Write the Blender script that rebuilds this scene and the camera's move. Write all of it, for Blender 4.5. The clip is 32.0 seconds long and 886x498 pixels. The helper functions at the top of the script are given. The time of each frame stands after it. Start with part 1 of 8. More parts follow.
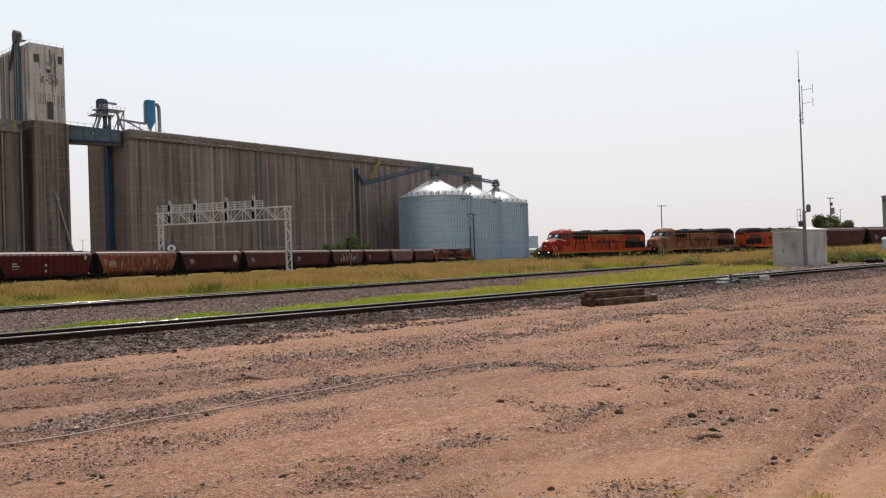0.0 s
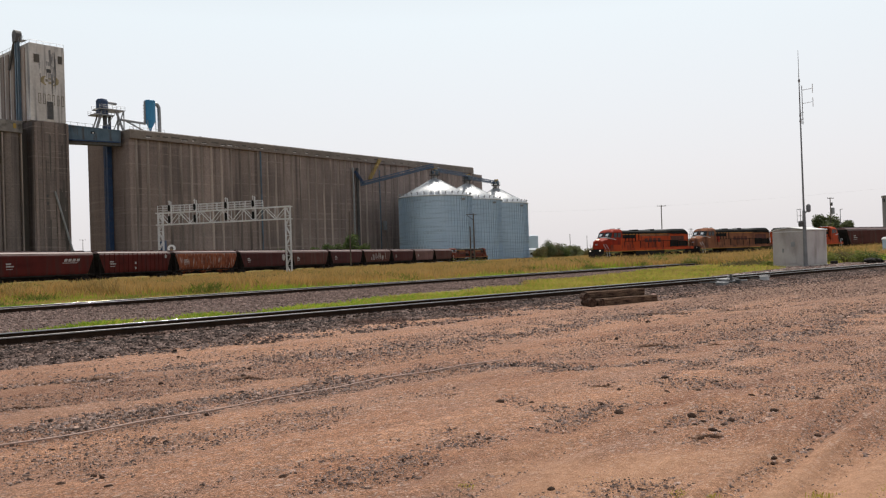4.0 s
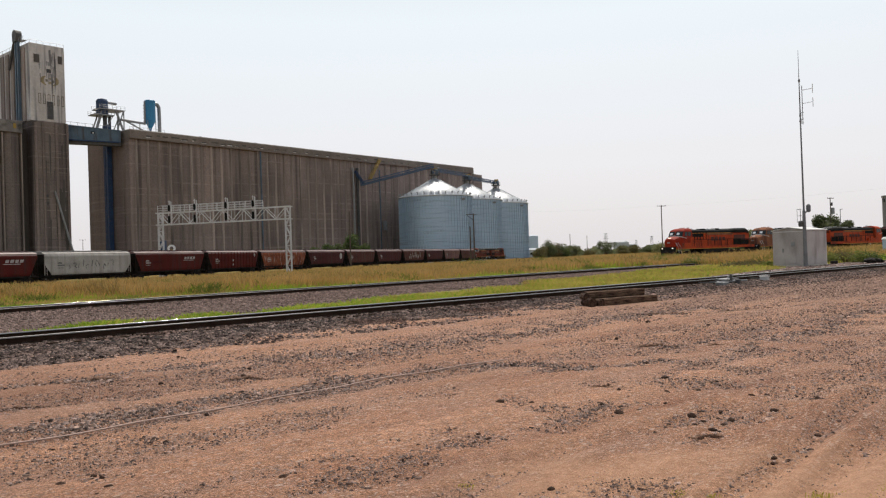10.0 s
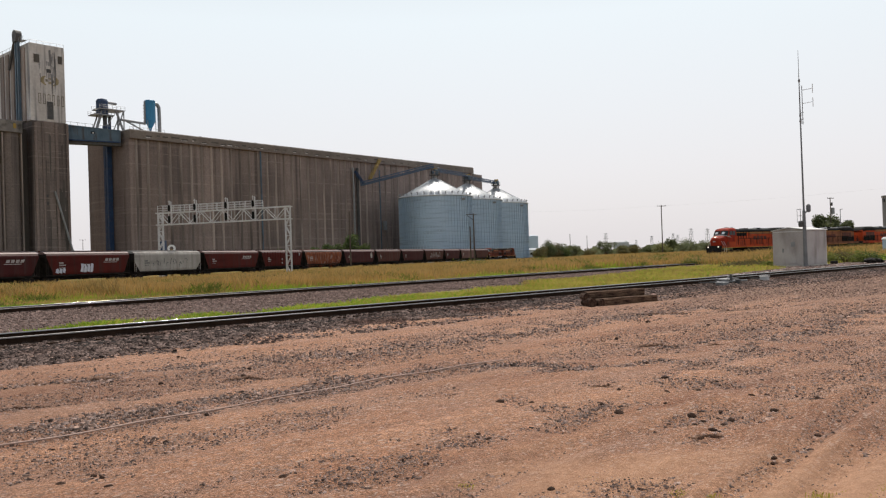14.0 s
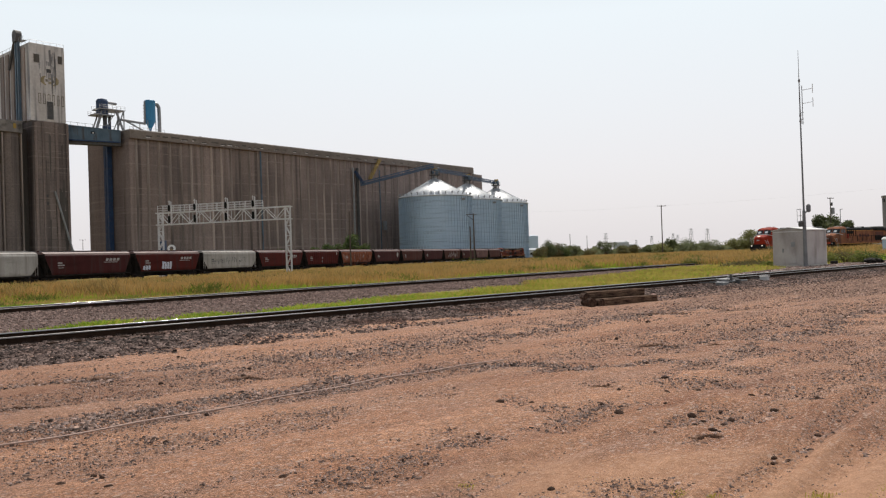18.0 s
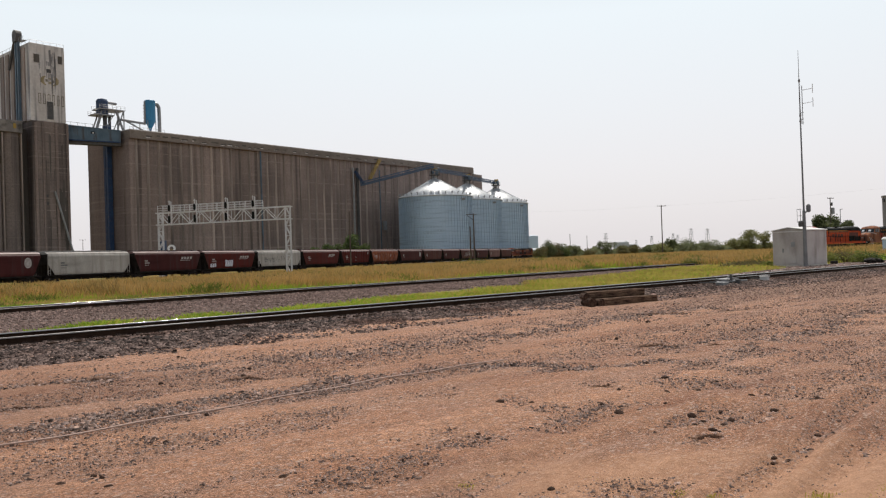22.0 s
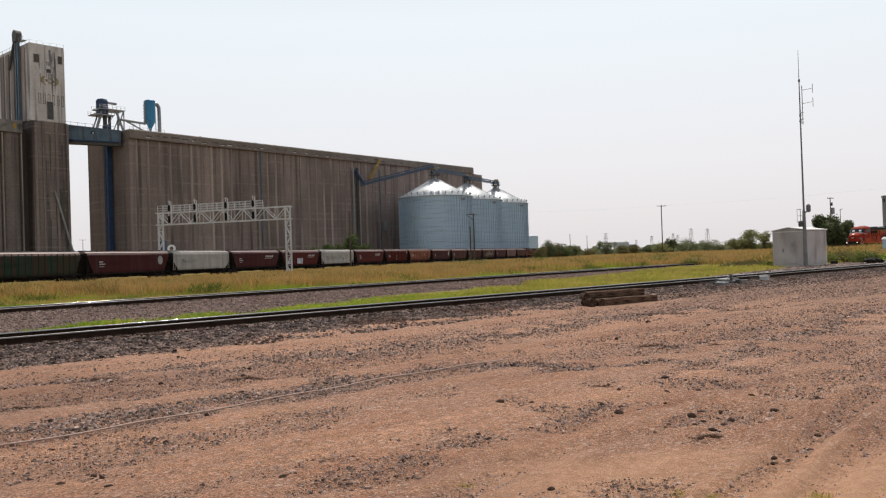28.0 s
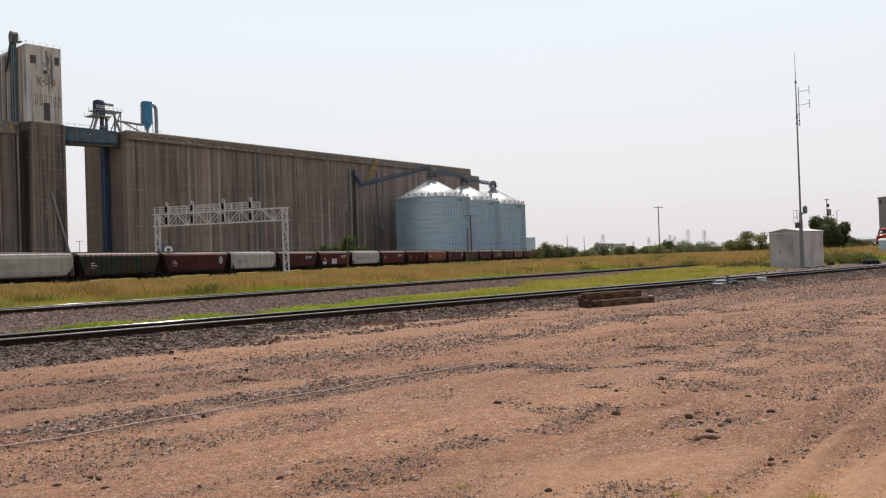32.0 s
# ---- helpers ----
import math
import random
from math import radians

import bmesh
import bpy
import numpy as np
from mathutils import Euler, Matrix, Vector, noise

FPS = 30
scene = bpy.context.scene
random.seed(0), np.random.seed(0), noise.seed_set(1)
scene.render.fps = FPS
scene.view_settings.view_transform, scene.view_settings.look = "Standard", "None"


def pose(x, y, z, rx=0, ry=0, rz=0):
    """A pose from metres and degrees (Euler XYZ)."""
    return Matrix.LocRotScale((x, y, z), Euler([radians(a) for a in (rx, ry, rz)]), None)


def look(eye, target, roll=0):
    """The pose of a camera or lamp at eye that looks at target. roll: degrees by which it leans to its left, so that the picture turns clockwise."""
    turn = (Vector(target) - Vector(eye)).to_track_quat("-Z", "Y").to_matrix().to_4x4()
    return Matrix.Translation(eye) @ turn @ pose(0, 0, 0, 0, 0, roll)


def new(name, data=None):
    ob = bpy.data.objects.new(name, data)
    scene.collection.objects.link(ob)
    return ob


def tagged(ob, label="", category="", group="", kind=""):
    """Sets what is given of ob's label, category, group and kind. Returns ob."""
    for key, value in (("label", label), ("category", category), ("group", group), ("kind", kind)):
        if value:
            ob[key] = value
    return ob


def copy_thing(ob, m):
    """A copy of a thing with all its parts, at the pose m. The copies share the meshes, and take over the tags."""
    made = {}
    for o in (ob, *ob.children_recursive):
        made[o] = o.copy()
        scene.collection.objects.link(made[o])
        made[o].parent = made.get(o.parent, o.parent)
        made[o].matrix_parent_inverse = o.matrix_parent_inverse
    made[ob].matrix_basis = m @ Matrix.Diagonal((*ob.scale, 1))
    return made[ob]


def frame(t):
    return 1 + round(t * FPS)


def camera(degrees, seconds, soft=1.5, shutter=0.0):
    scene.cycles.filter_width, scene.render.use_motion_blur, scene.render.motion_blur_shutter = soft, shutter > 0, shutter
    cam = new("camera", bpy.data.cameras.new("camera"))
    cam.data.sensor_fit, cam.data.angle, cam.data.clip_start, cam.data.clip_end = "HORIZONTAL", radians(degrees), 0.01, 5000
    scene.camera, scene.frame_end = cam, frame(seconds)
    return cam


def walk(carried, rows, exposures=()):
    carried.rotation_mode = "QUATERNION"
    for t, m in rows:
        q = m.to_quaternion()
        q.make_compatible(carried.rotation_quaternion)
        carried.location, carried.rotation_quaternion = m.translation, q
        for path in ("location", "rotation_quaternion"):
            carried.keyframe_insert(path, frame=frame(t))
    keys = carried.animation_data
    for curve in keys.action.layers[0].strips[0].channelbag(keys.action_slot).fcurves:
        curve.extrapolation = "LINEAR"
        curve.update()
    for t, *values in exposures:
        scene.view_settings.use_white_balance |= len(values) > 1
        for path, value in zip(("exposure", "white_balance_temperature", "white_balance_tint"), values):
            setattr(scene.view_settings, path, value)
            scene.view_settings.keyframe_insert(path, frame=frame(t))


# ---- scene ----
from mathutils import Quaternion

# camera: on a tripod beside the yard, leaning a little, nudged at the very end
EYE = 1.8
cam = camera(57.6, 32.0, 1.2)


def aim(yaw, pitch, roll=-1.9):
    """A camera pose at the tripod; yaw to the right and pitch up, in degrees."""
    a, b = radians(yaw), radians(pitch)
    d = Vector((math.sin(a) * math.cos(b), math.cos(a) * math.cos(b), math.sin(b)))
    eye = Vector((0, 0, EYE))
    return look(eye, eye + d * 10, roll)


YAW0, PITCH0 = 0.0, 0.54
walk(cam, [
    (0.0, aim(YAW0, PITCH0)),
    (15.0, aim(YAW0, PITCH0)),
    (31.2, aim(YAW0, PITCH0)),
    (31.5, aim(YAW0 + 0.02, PITCH0 + 0.05)),
    (31.75, aim(YAW0 + 0.11, PITCH0 + 0.08)),
    (32.0, aim(YAW0 + 0.20, PITCH0 + 0.09)),
], exposures=[(0.0, 0.0), (32.0, 0.0)])

# ---- light: hazy late-summer sun, high and ahead of the camera ----
SUN_EL, SUN_AZ = 59.0, 6.0
world = bpy.data.worlds.new("world")
scene.world = world
world.use_nodes = True
wn = world.node_tree
wn.nodes.clear()
sky = wn.nodes.new("ShaderNodeTexSky")
sky.sky_type = "NISHITA"
sky.sun_disc = False
sky.sun_elevation = radians(SUN_EL)
sky.sun_rotation = radians(SUN_AZ)
sky.air_density, sky.dust_density, sky.ozone_density = 1.0, 4.0, 1.0
# hazy air: whitish near the horizon, clearer and darker overhead
wc = wn.nodes.new("ShaderNodeTexCoord")
wz = wn.nodes.new("ShaderNodeSeparateXYZ")
wn.links.new(wc.outputs["Generated"], wz.inputs[0])
hz = wn.nodes.new("ShaderNodeValToRGB")
hz.color_ramp.elements[0].position, hz.color_ramp.elements[0].color = 0.0, (8.6, 8.2, 8.35, 1)
hz.color_ramp.elements[1].position, hz.color_ramp.elements[1].color = 0.85, (3.1, 3.5, 4.1, 1)
for p, c in ((0.10, (8.9, 8.75, 9.0, 1)), (0.28, (8.85, 9.55, 9.9, 1)), (0.5, (6.1, 6.8, 7.25, 1))):
    e = hz.color_ramp.elements.new(p)
    e.color = c
wn.links.new(wz.outputs[2], hz.inputs[0])
haze = wn.nodes.new("ShaderNodeMixRGB")
haze.inputs[0].default_value = 0.85
bg = wn.nodes.new("ShaderNodeBackground")
bg.inputs[1].default_value = 0.102
wo = wn.nodes.new("ShaderNodeOutputWorld")
wn.links.new(sky.outputs[0], haze.inputs[1])
wn.links.new(hz.outputs[0], haze.inputs[2])
wn.links.new(haze.outputs[0], bg.inputs[0])
wn.links.new(bg.outputs[0], wo.inputs[0])

sun_data = bpy.data.lights.new("sun", "SUN")
sun_data.energy, sun_data.angle, sun_data.color = 4.5, radians(1.2), (1.0, 0.93, 0.84)
sun = new("sun", sun_data)
_az, _el = radians(SUN_AZ), radians(SUN_EL)
SUN_DIR = Vector((math.sin(_az) * math.cos(_el), math.cos(_az) * math.cos(_el), math.sin(_el)))
sun.matrix_world = look(SUN_DIR * 50, (0, 0, 0))


# ---- materials ----
def surf(name, c1, c2, scale=1.0, stretch=(1, 1, 1), rough=0.85, metal=0.0, bump=0.3, bscale=20.0, fine=0.35,
         stain=None, stain_scale=0.4, stain_stretch=(1, 1, 1), stain_amt=0.5, rand=0.0, island=0.0, spec=0.4, world_space=False, stain2=None, stain3=None):
    """A surface with colour at two scales, optional stains of another colour, and relief."""
    m = bpy.data.materials.new(name)
    m.use_nodes = True
    nt = m.node_tree
    nt.nodes.clear()
    N, L = nt.nodes.new, nt.links.new
    out, bs = N("ShaderNodeOutputMaterial"), N("ShaderNodeBsdfPrincipled")
    L(bs.outputs[0], out.inputs[0])
    bs.inputs["Roughness"].default_value = rough
    bs.inputs["Metallic"].default_value = metal
    bs.inputs["Specular IOR Level"].default_value = spec
    if world_space:
        co = N("ShaderNodeNewGeometry").outputs["Position"]
    else:
        co = N("ShaderNodeTexCoord").outputs["Object"]

    def noise_of(s, st, detail=5):
        mp, no = N("ShaderNodeMapping"), N("ShaderNodeTexNoise")
        mp.inputs["Scale"].default_value = st
        L(co, mp.inputs[0])
        L(mp.outputs[0], no.inputs["Vector"])
        no.inputs["Scale"].default_value = s
        no.inputs["Detail"].default_value = detail
        return no.outputs["Fac"]

    def mix(fac, a, b, mode="MIX"):
        x = N("ShaderNodeMixRGB")
        x.blend_type = mode
        for i, v in ((0, fac), (1, a), (2, b)):
            if isinstance(v, (float, int)):
                x.inputs[i].default_value = v
            elif isinstance(v, tuple):
                x.inputs[i].default_value = (*v, 1)
            else:
                L(v, x.inputs[i])
        return x.outputs[0]

    def ramp(fac, lo, hi):
        r = N("ShaderNodeMapRange")
        L(fac, r.inputs[0])
        r.inputs[1].default_value, r.inputs[2].default_value = lo, hi
        return r.outputs[0]

    col = mix(ramp(noise_of(scale, stretch), 0.3, 0.7), c1, c2)
    g = ramp(noise_of(bscale, (1, 1, 1), 6), 0.25, 0.75)
    dark = tuple(1 - fine for _ in range(3))
    col = mix(1.0, col, mix(g, dark, (1 + fine * 0.5,) * 3), "MULTIPLY")
    if stain:
        f = ramp(noise_of(stain_scale, stain_stretch), 0.66 - 0.3 * stain_amt, 0.86 - 0.3 * stain_amt)
        col = mix(f, col, stain)
    for more in (stain2, stain3):
        if more:
            c, s, st, lo, hi = more
            col = mix(ramp(noise_of(s, st, 7), lo, hi), col, c)
    if rand:
        hs = N("ShaderNodeHueSaturation")
        oi = N("ShaderNodeObjectInfo")
        r = N("ShaderNodeMapRange")
        L(oi.outputs["Random"], r.inputs[0])
        r.inputs[3].default_value, r.inputs[4].default_value = 1 - rand, 1 + rand
        L(r.outputs[0], hs.inputs["Value"])
        L(col, hs.inputs["Color"])
        col = hs.outputs[0]
    if island:
        hs = N("ShaderNodeHueSaturation")
        gi = N("ShaderNodeNewGeometry")
        r = N("ShaderNodeMapRange")
        L(gi.outputs["Random Per Island"], r.inputs[0])
        r.inputs[3].default_value, r.inputs[4].default_value = 1 - island, 1 + island
        L(r.outputs[0], hs.inputs["Value"])
        L(col, hs.inputs["Color"])
        col = hs.outputs[0]
    L(col, bs.inputs["Base Color"])
    if bump:
        bp = N("ShaderNodeBump")
        bp.inputs["Strength"].default_value = bump
        bp.inputs["Distance"].default_value = 0.02
        L(g, bp.inputs["Height"])
        L(bp.outputs[0], bs.inputs["Normal"])
    return m


def glass_mat(name, c):
    m = bpy.data.materials.new(name)
    m.use_nodes = True
    b = m.node_tree.nodes["Principled BSDF"]
    b.inputs["Base Color"].default_value = (*c, 1)
    b.inputs["Roughness"].default_value = 0.08
    b.inputs["Specular IOR Level"].default_value = 0.35
    return m


def glow_mat(name, c, s):
    m = bpy.data.materials.new(name)
    m.use_nodes = True
    b = m.node_tree.nodes["Principled BSDF"]
    b.inputs["Emission Color"].default_value = (*c, 1)
    b.inputs["Emission Strength"].default_value = s
    return m


M = {}
M["concrete"] = surf("weathered_concrete", (0.168, 0.127, 0.112), (0.272, 0.209, 0.186), 0.06, (1, 1, 0.12), bump=0.2, bscale=2.2, fine=0.30,
                     stain=(0.082, 0.063, 0.057), stain_scale=0.5, stain_stretch=(1, 1, 0.03), stain_amt=0.45, rand=0.12, world_space=True,
                     stain2=((0.100, 0.078, 0.072), 0.07, (1, 1, 0.8), 0.47, 0.85),
                     stain3=((0.36, 0.29, 0.26), 0.9, (0.03, 0.03, 1.5), 0.57, 0.95))
M["concrete_sooty"] = surf("sooty_concrete", (0.138, 0.107, 0.095), (0.228, 0.182, 0.163), 0.06, (1, 1, 0.12), bump=0.2, bscale=2.2, fine=0.30,
                     stain=(0.06, 0.048, 0.044), stain_scale=0.5, stain_stretch=(1, 1, 0.03), stain_amt=0.6, rand=0.15, world_space=True,
                     stain2=((0.070, 0.055, 0.050), 0.07, (1, 1, 0.8), 0.45, 0.80),
                     stain3=((0.36, 0.29, 0.26), 0.9, (0.03, 0.03, 1.5), 0.58, 0.98))
M["concrete_light"] = surf("pale_concrete", (0.40, 0.365, 0.35), (0.57, 0.535, 0.515), 0.35, (1, 1, 0.2), bump=0.1, bscale=1.2, fine=0.16, world_space=True,
                           stain=(0.12, 0.115, 0.125), stain_scale=0.8, stain_stretch=(1, 1, 0.05), stain_amt=0.55)
M["concrete_rib"] = surf("pale_concrete_rib", (0.225, 0.178, 0.156), (0.355, 0.292, 0.260), 0.1, (1, 1, 0.3), bump=0.2, bscale=3.0, fine=0.25,
                          stain=(0.12, 0.096, 0.086), stain_scale=0.4, stain_stretch=(1, 1, 0.08), stain_amt=0.62, rand=0.3, world_space=True)
M["parapet"] = surf("beige_parapet_concrete", (0.140, 0.114, 0.098), (0.212, 0.176, 0.152), 0.12, (1, 1, 0.8), bump=0.2, bscale=3.0, fine=0.25, world_space=True,
                      stain=(0.13, 0.105, 0.088), stain_scale=0.45, stain_amt=0.5)
M["concrete_dark"] = surf("dark_concrete", (0.06, 0.052, 0.046), (0.11, 0.095, 0.083), 0.2, (1, 1, 0.1), bump=0.2, bscale=4, fine=0.25)
M["pad"] = surf("concrete_pad", (0.42, 0.38, 0.34), (0.55, 0.5, 0.45), 0.8, bump=0.3, bscale=14)
M["blue"] = surf("blue_paint_steel", (0.008, 0.026, 0.075), (0.014, 0.046, 0.115), 0.6, rough=0.6, bump=0.05, fine=0.3, stain=(0.05, 0.045, 0.05), stain_scale=1.2, stain_amt=0.35)
M["blue_grey"] = surf("faded_blue_steel", (0.05, 0.088, 0.125), (0.085, 0.13, 0.175), 0.4, rough=0.6, bump=0.05, fine=0.25, stain=(0.05, 0.045, 0.045), stain_scale=0.8, stain_stretch=(1, 1, .2), stain_amt=0.45)
M["cyclone_blue"] = surf("cyclone_blue", (0.02, 0.15, 0.30), (0.03, 0.20, 0.36), 0.6, rough=0.5, bump=0.05, fine=0.2)
M["steel_grey"] = surf("galvanised_grey", (0.19, 0.19, 0.195), (0.27, 0.275, 0.28), 1.5, rough=0.5, metal=0.3, bump=0.05, fine=0.2)
M["mast"] = surf("mast_grey", (0.12, 0.12, 0.125), (0.175, 0.175, 0.18), 1.5, rough=0.5, metal=0.3, bump=0.05, fine=0.2)
M["steel_dark"] = surf("dark_steel", (0.05, 0.05, 0.055), (0.09, 0.085, 0.08), 1.5, rough=0.65, metal=0.2, bump=0.1, fine=0.3)
M["gantry"] = surf("aluminium_white", (0.44, 0.43, 0.43), (0.57, 0.56, 0.56), 1.0, rough=0.5, metal=0.2, bump=0.05, fine=0.15)
M["yellow"] = surf("yellow_paint", (0.28, 0.18, 0.035), (0.36, 0.24, 0.06), 1, rough=0.7, bump=0.05)
M["zinc_wall"] = surf("corrugated_zinc", (0.325, 0.425, 0.525), (0.405, 0.505, 0.605), 0.15, (1, 1, 0.4), rough=0.48, metal=0.55, bump=0.1, bscale=4, fine=0.14, stain=(0.26, 0.31, 0.36), stain_scale=0.5, stain_stretch=(0.2, 0.2, 3), stain_amt=0.5)
M["zinc_roof"] = surf("bright_zinc_roof", (0.46, 0.475, 0.49), (0.56, 0.575, 0.59), 0.3, rough=0.55, metal=0.6, bump=0.03, bscale=3, fine=0.12)
M["rail_side"] = surf("rail_rust", (0.020, 0.011, 0.007), (0.040, 0.022, 0.014), 3, rough=0.9, bump=0.2, fine=0.3, spec=0.1)
M["rail_head"] = surf("polished_rail", (0.50, 0.475, 0.44), (0.64, 0.61, 0.57), 4, (0.3, 1, 1), rough=0.11, metal=0.95, bump=0.0, fine=0.12)
M["rail_shoulder"] = surf("worn_rail_shoulder", (0.20, 0.187, 0.175), (0.31, 0.29, 0.278), 4, (0.3, 1, 1), rough=0.5, metal=0.6, bump=0.0, fine=0.25)
M["tie"] = surf("tarred_wood", (0.022, 0.014, 0.010), (0.050, 0.032, 0.023), 3, (1, 6, 6), rough=0.97, spec=0.02, bump=0.5, bscale=18, fine=0.4, rand=0.25)
M["plate"] = surf("tie_plate_steel", (0.028, 0.020, 0.017), (0.085, 0.065, 0.057), 6, rough=0.9, spec=0.08, bump=0.1)
M["timber"] = surf("weathered_timber", (0.034, 0.019, 0.013), (0.235, 0.145, 0.097), 2.5, (1, 9, 9), rough=0.95, spec=0.1, bump=0.6, bscale=30, fine=0.55, rand=0.2)
M["timber_end"] = surf("timber_end", (0.022, 0.012, 0.008), (0.11, 0.065, 0.046), 9, rough=0.95, spec=0.1, bump=0.6, bscale=30, fine=0.5)
M["ballast_bed"] = surf("ballast_base", (0.012, 0.009, 0.008), (0.035, 0.027, 0.024), 2.2, rough=0.95, spec=0.1, bump=1.0, bscale=26, fine=0.6, world_space=True)
M["ballast_fine"] = surf("pinkish_ballast_fines", (0.085, 0.060, 0.052), (0.185, 0.135, 0.120), 2.6, rough=0.95, spec=0.1, bump=1.0, bscale=22, fine=0.5, world_space=True)
M["ballast"] = surf("ballast_stone", (0.038, 0.026, 0.023), (0.198, 0.147, 0.131), 2.4, rough=0.95, spec=0.08, bump=0.2, fine=0.3, island=0.85, world_space=True,
                    stain=(0.075, 0.040, 0.030), stain_scale=0.3, stain_amt=0.45)
M["ballast_pink"] = surf("ballast_pinkish", (0.085, 0.058, 0.050), (0.215, 0.153, 0.136), 2.0, rough=0.95, spec=0.1, bump=0.2, fine=0.3, island=0.5, world_space=True)
M["stone"] = surf("yard_stone", (0.066, 0.047, 0.041), (0.275, 0.206, 0.183), 7.0, rough=0.95, spec=0.08, bump=0.25, bscale=30, fine=0.3, island=0.75, world_space=True)
M["stone_brown"] = surf("yard_stone_brown", (0.085, 0.050, 0.039), (0.36, 0.250, 0.205), 6.0, rough=0.9, spec=0.12, bump=0.25, bscale=30, fine=0.3, island=0.6, world_space=True)
M["rock"] = surf("brown_rock", (0.040, 0.024, 0.018), (0.10, 0.062, 0.045), 5, rough=0.95, spec=0.08, bump=0.5, bscale=40, fine=0.4, rand=0.35)
M["tin"] = surf("bungalow_aluminium", (0.345, 0.308, 0.294), (0.415, 0.378, 0.365), 0.8, rough=0.55, metal=0.15, bump=0.05, bscale=8, fine=0.08,
                stain=(0.23, 0.20, 0.185), stain_scale=0.9, stain_stretch=(1, 1, 0.3), stain_amt=0.4)
M["tin_roof"] = surf("bungalow_roof", (0.52, 0.51, 0.50), (0.62, 0.61, 0.60), 0.8, rough=0.5, metal=0.2, bump=0.05, fine=0.1)
M["white_paint"] = surf("white_paint", (0.72, 0.72, 0.70), (0.8, 0.8, 0.78), 1.5, rough=0.6, bump=0.05, fine=0.15)
M["mark"] = surf("faded_white_marking", (0.24, 0.21, 0.20), (0.46, 0.43, 0.42), 2.5, rough=0.7, bump=0.0, fine=0.45)
M["graffiti"] = surf("pale_blue_spray", (0.42, 0.45, 0.55), (0.62, 0.62, 0.68), 2.0, rough=0.7, bump=0.0, fine=0.3)
M["graffiti_dark"] = surf("dark_spray", (0.05, 0.05, 0.055), (0.15, 0.15, 0.155), 2.0, rough=0.7, bump=0.0, fine=0.3)
M["wood_pole"] = surf("pole_wood", (0.065, 0.048, 0.036), (0.12, 0.092, 0.07), 1.5, (6, 6, 0.6), rough=0.9, bump=0.4, bscale=12)
M["wire"] = surf("pale_wire", (0.55, 0.55, 0.56), (0.6, 0.6, 0.61), 1, bump=0)
M["far_white"] = surf("far_white", (0.34, 0.36, 0.38), (0.42, 0.44, 0.46), 0.1, bump=0.0, fine=0.1)
M["far_blue"] = surf("far_blue_cladding", (0.36, 0.45, 0.55), (0.42, 0.51, 0.61), 0.1, bump=0.0, fine=0.1)
M["blue_mid"] = surf("conveyor_blue_steel", (0.048, 0.078, 0.130), (0.085, 0.122, 0.188), 0.6, rough=0.6, bump=0.05, fine=0.3)
# paler than the sides: dust plus the sky's sheen, painted in
M["roof_dust_sheen"] = surf("dusty_sheen_car_roof", (0.085, 0.040, 0.035), (0.165, 0.098, 0.088), 0.8, (0.3, 1, 1), rough=0.5, bump=0.05, fine=0.25)
M["pipe"] = surf("pale_plastic_pipe", (0.40, 0.27, 0.22), (0.52, 0.375, 0.31), 0.8, rough=0.8, bump=0.1)
M["fuel_black"] = surf("chassis_black", (0.008, 0.007, 0.006), (0.022, 0.018, 0.016), 1.5, rough=0.85, bump=0.1, fine=0.4, spec=0.2)
M["wheel"] = surf("wheel_steel", (0.02, 0.014, 0.012), (0.045, 0.032, 0.026), 3, rough=0.7, metal=0.3, bump=0.1)
M["loco_orange"] = surf("orange_paint", (0.38, 0.046, 0.011), (0.50, 0.066, 0.013), 0.7, rough=0.6, spec=0.15, bump=0.05, fine=0.2,
                        stain=(0.085, 0.022, 0.014), stain_scale=1.0, stain_stretch=(1, 1, 0.3), stain_amt=0.5)
M["loco_red"] = surf("red_orange_cab_paint", (0.24, 0.019, 0.008), (0.32, 0.028, 0.009), 0.7, rough=0.6, spec=0.12, bump=0.05, fine=0.18,
                     stain=(0.08, 0.014, 0.009), stain_scale=1.2, stain_stretch=(1, 1, 0.4), stain_amt=0.4)
M["loco_letter"] = surf("dark_lettering", (0.05, 0.012, 0.008), (0.13, 0.026, 0.012), 2.0, rough=0.7, bump=0, fine=0.3)
M["loco_faded"] = surf("faded_orange_paint", (0.205, 0.082, 0.044), (0.285, 0.120, 0.066), 0.6, rough=0.8, spec=0.1, bump=0.05, fine=0.25,
                       stain=(0.10, 0.05, 0.038), stain_scale=1.0, stain_stretch=(1, 1, 0.4), stain_amt=0.58)
M["loco_black"] = surf("sooty_black", (0.006, 0.006, 0.006), (0.015, 0.015, 0.014), 0.8, rough=0.75, bump=0.08, fine=0.3, spec=0.12)
M["loco_grey"] = surf("grey_hatch", (0.34, 0.34, 0.34), (0.46, 0.46, 0.46), 1, rough=0.6, bump=0.05)
M["loco_yellow"] = surf("yellow_stripe", (0.42, 0.17, 0.02), (0.48, 0.22, 0.03), 1, rough=0.6, bump=0)
M["glass"] = glass_mat("dark_glass", (0.012, 0.015, 0.017))
# opaque glass whose pale base colour paints in the bright sky
M["glass_pale"] = glass_mat("sky_filled_glass", (0.60, 0.63, 0.66))
M["lamp_on"] = glow_mat("lit_headlamp", (1.0, 0.85, 0.65), 1.3)


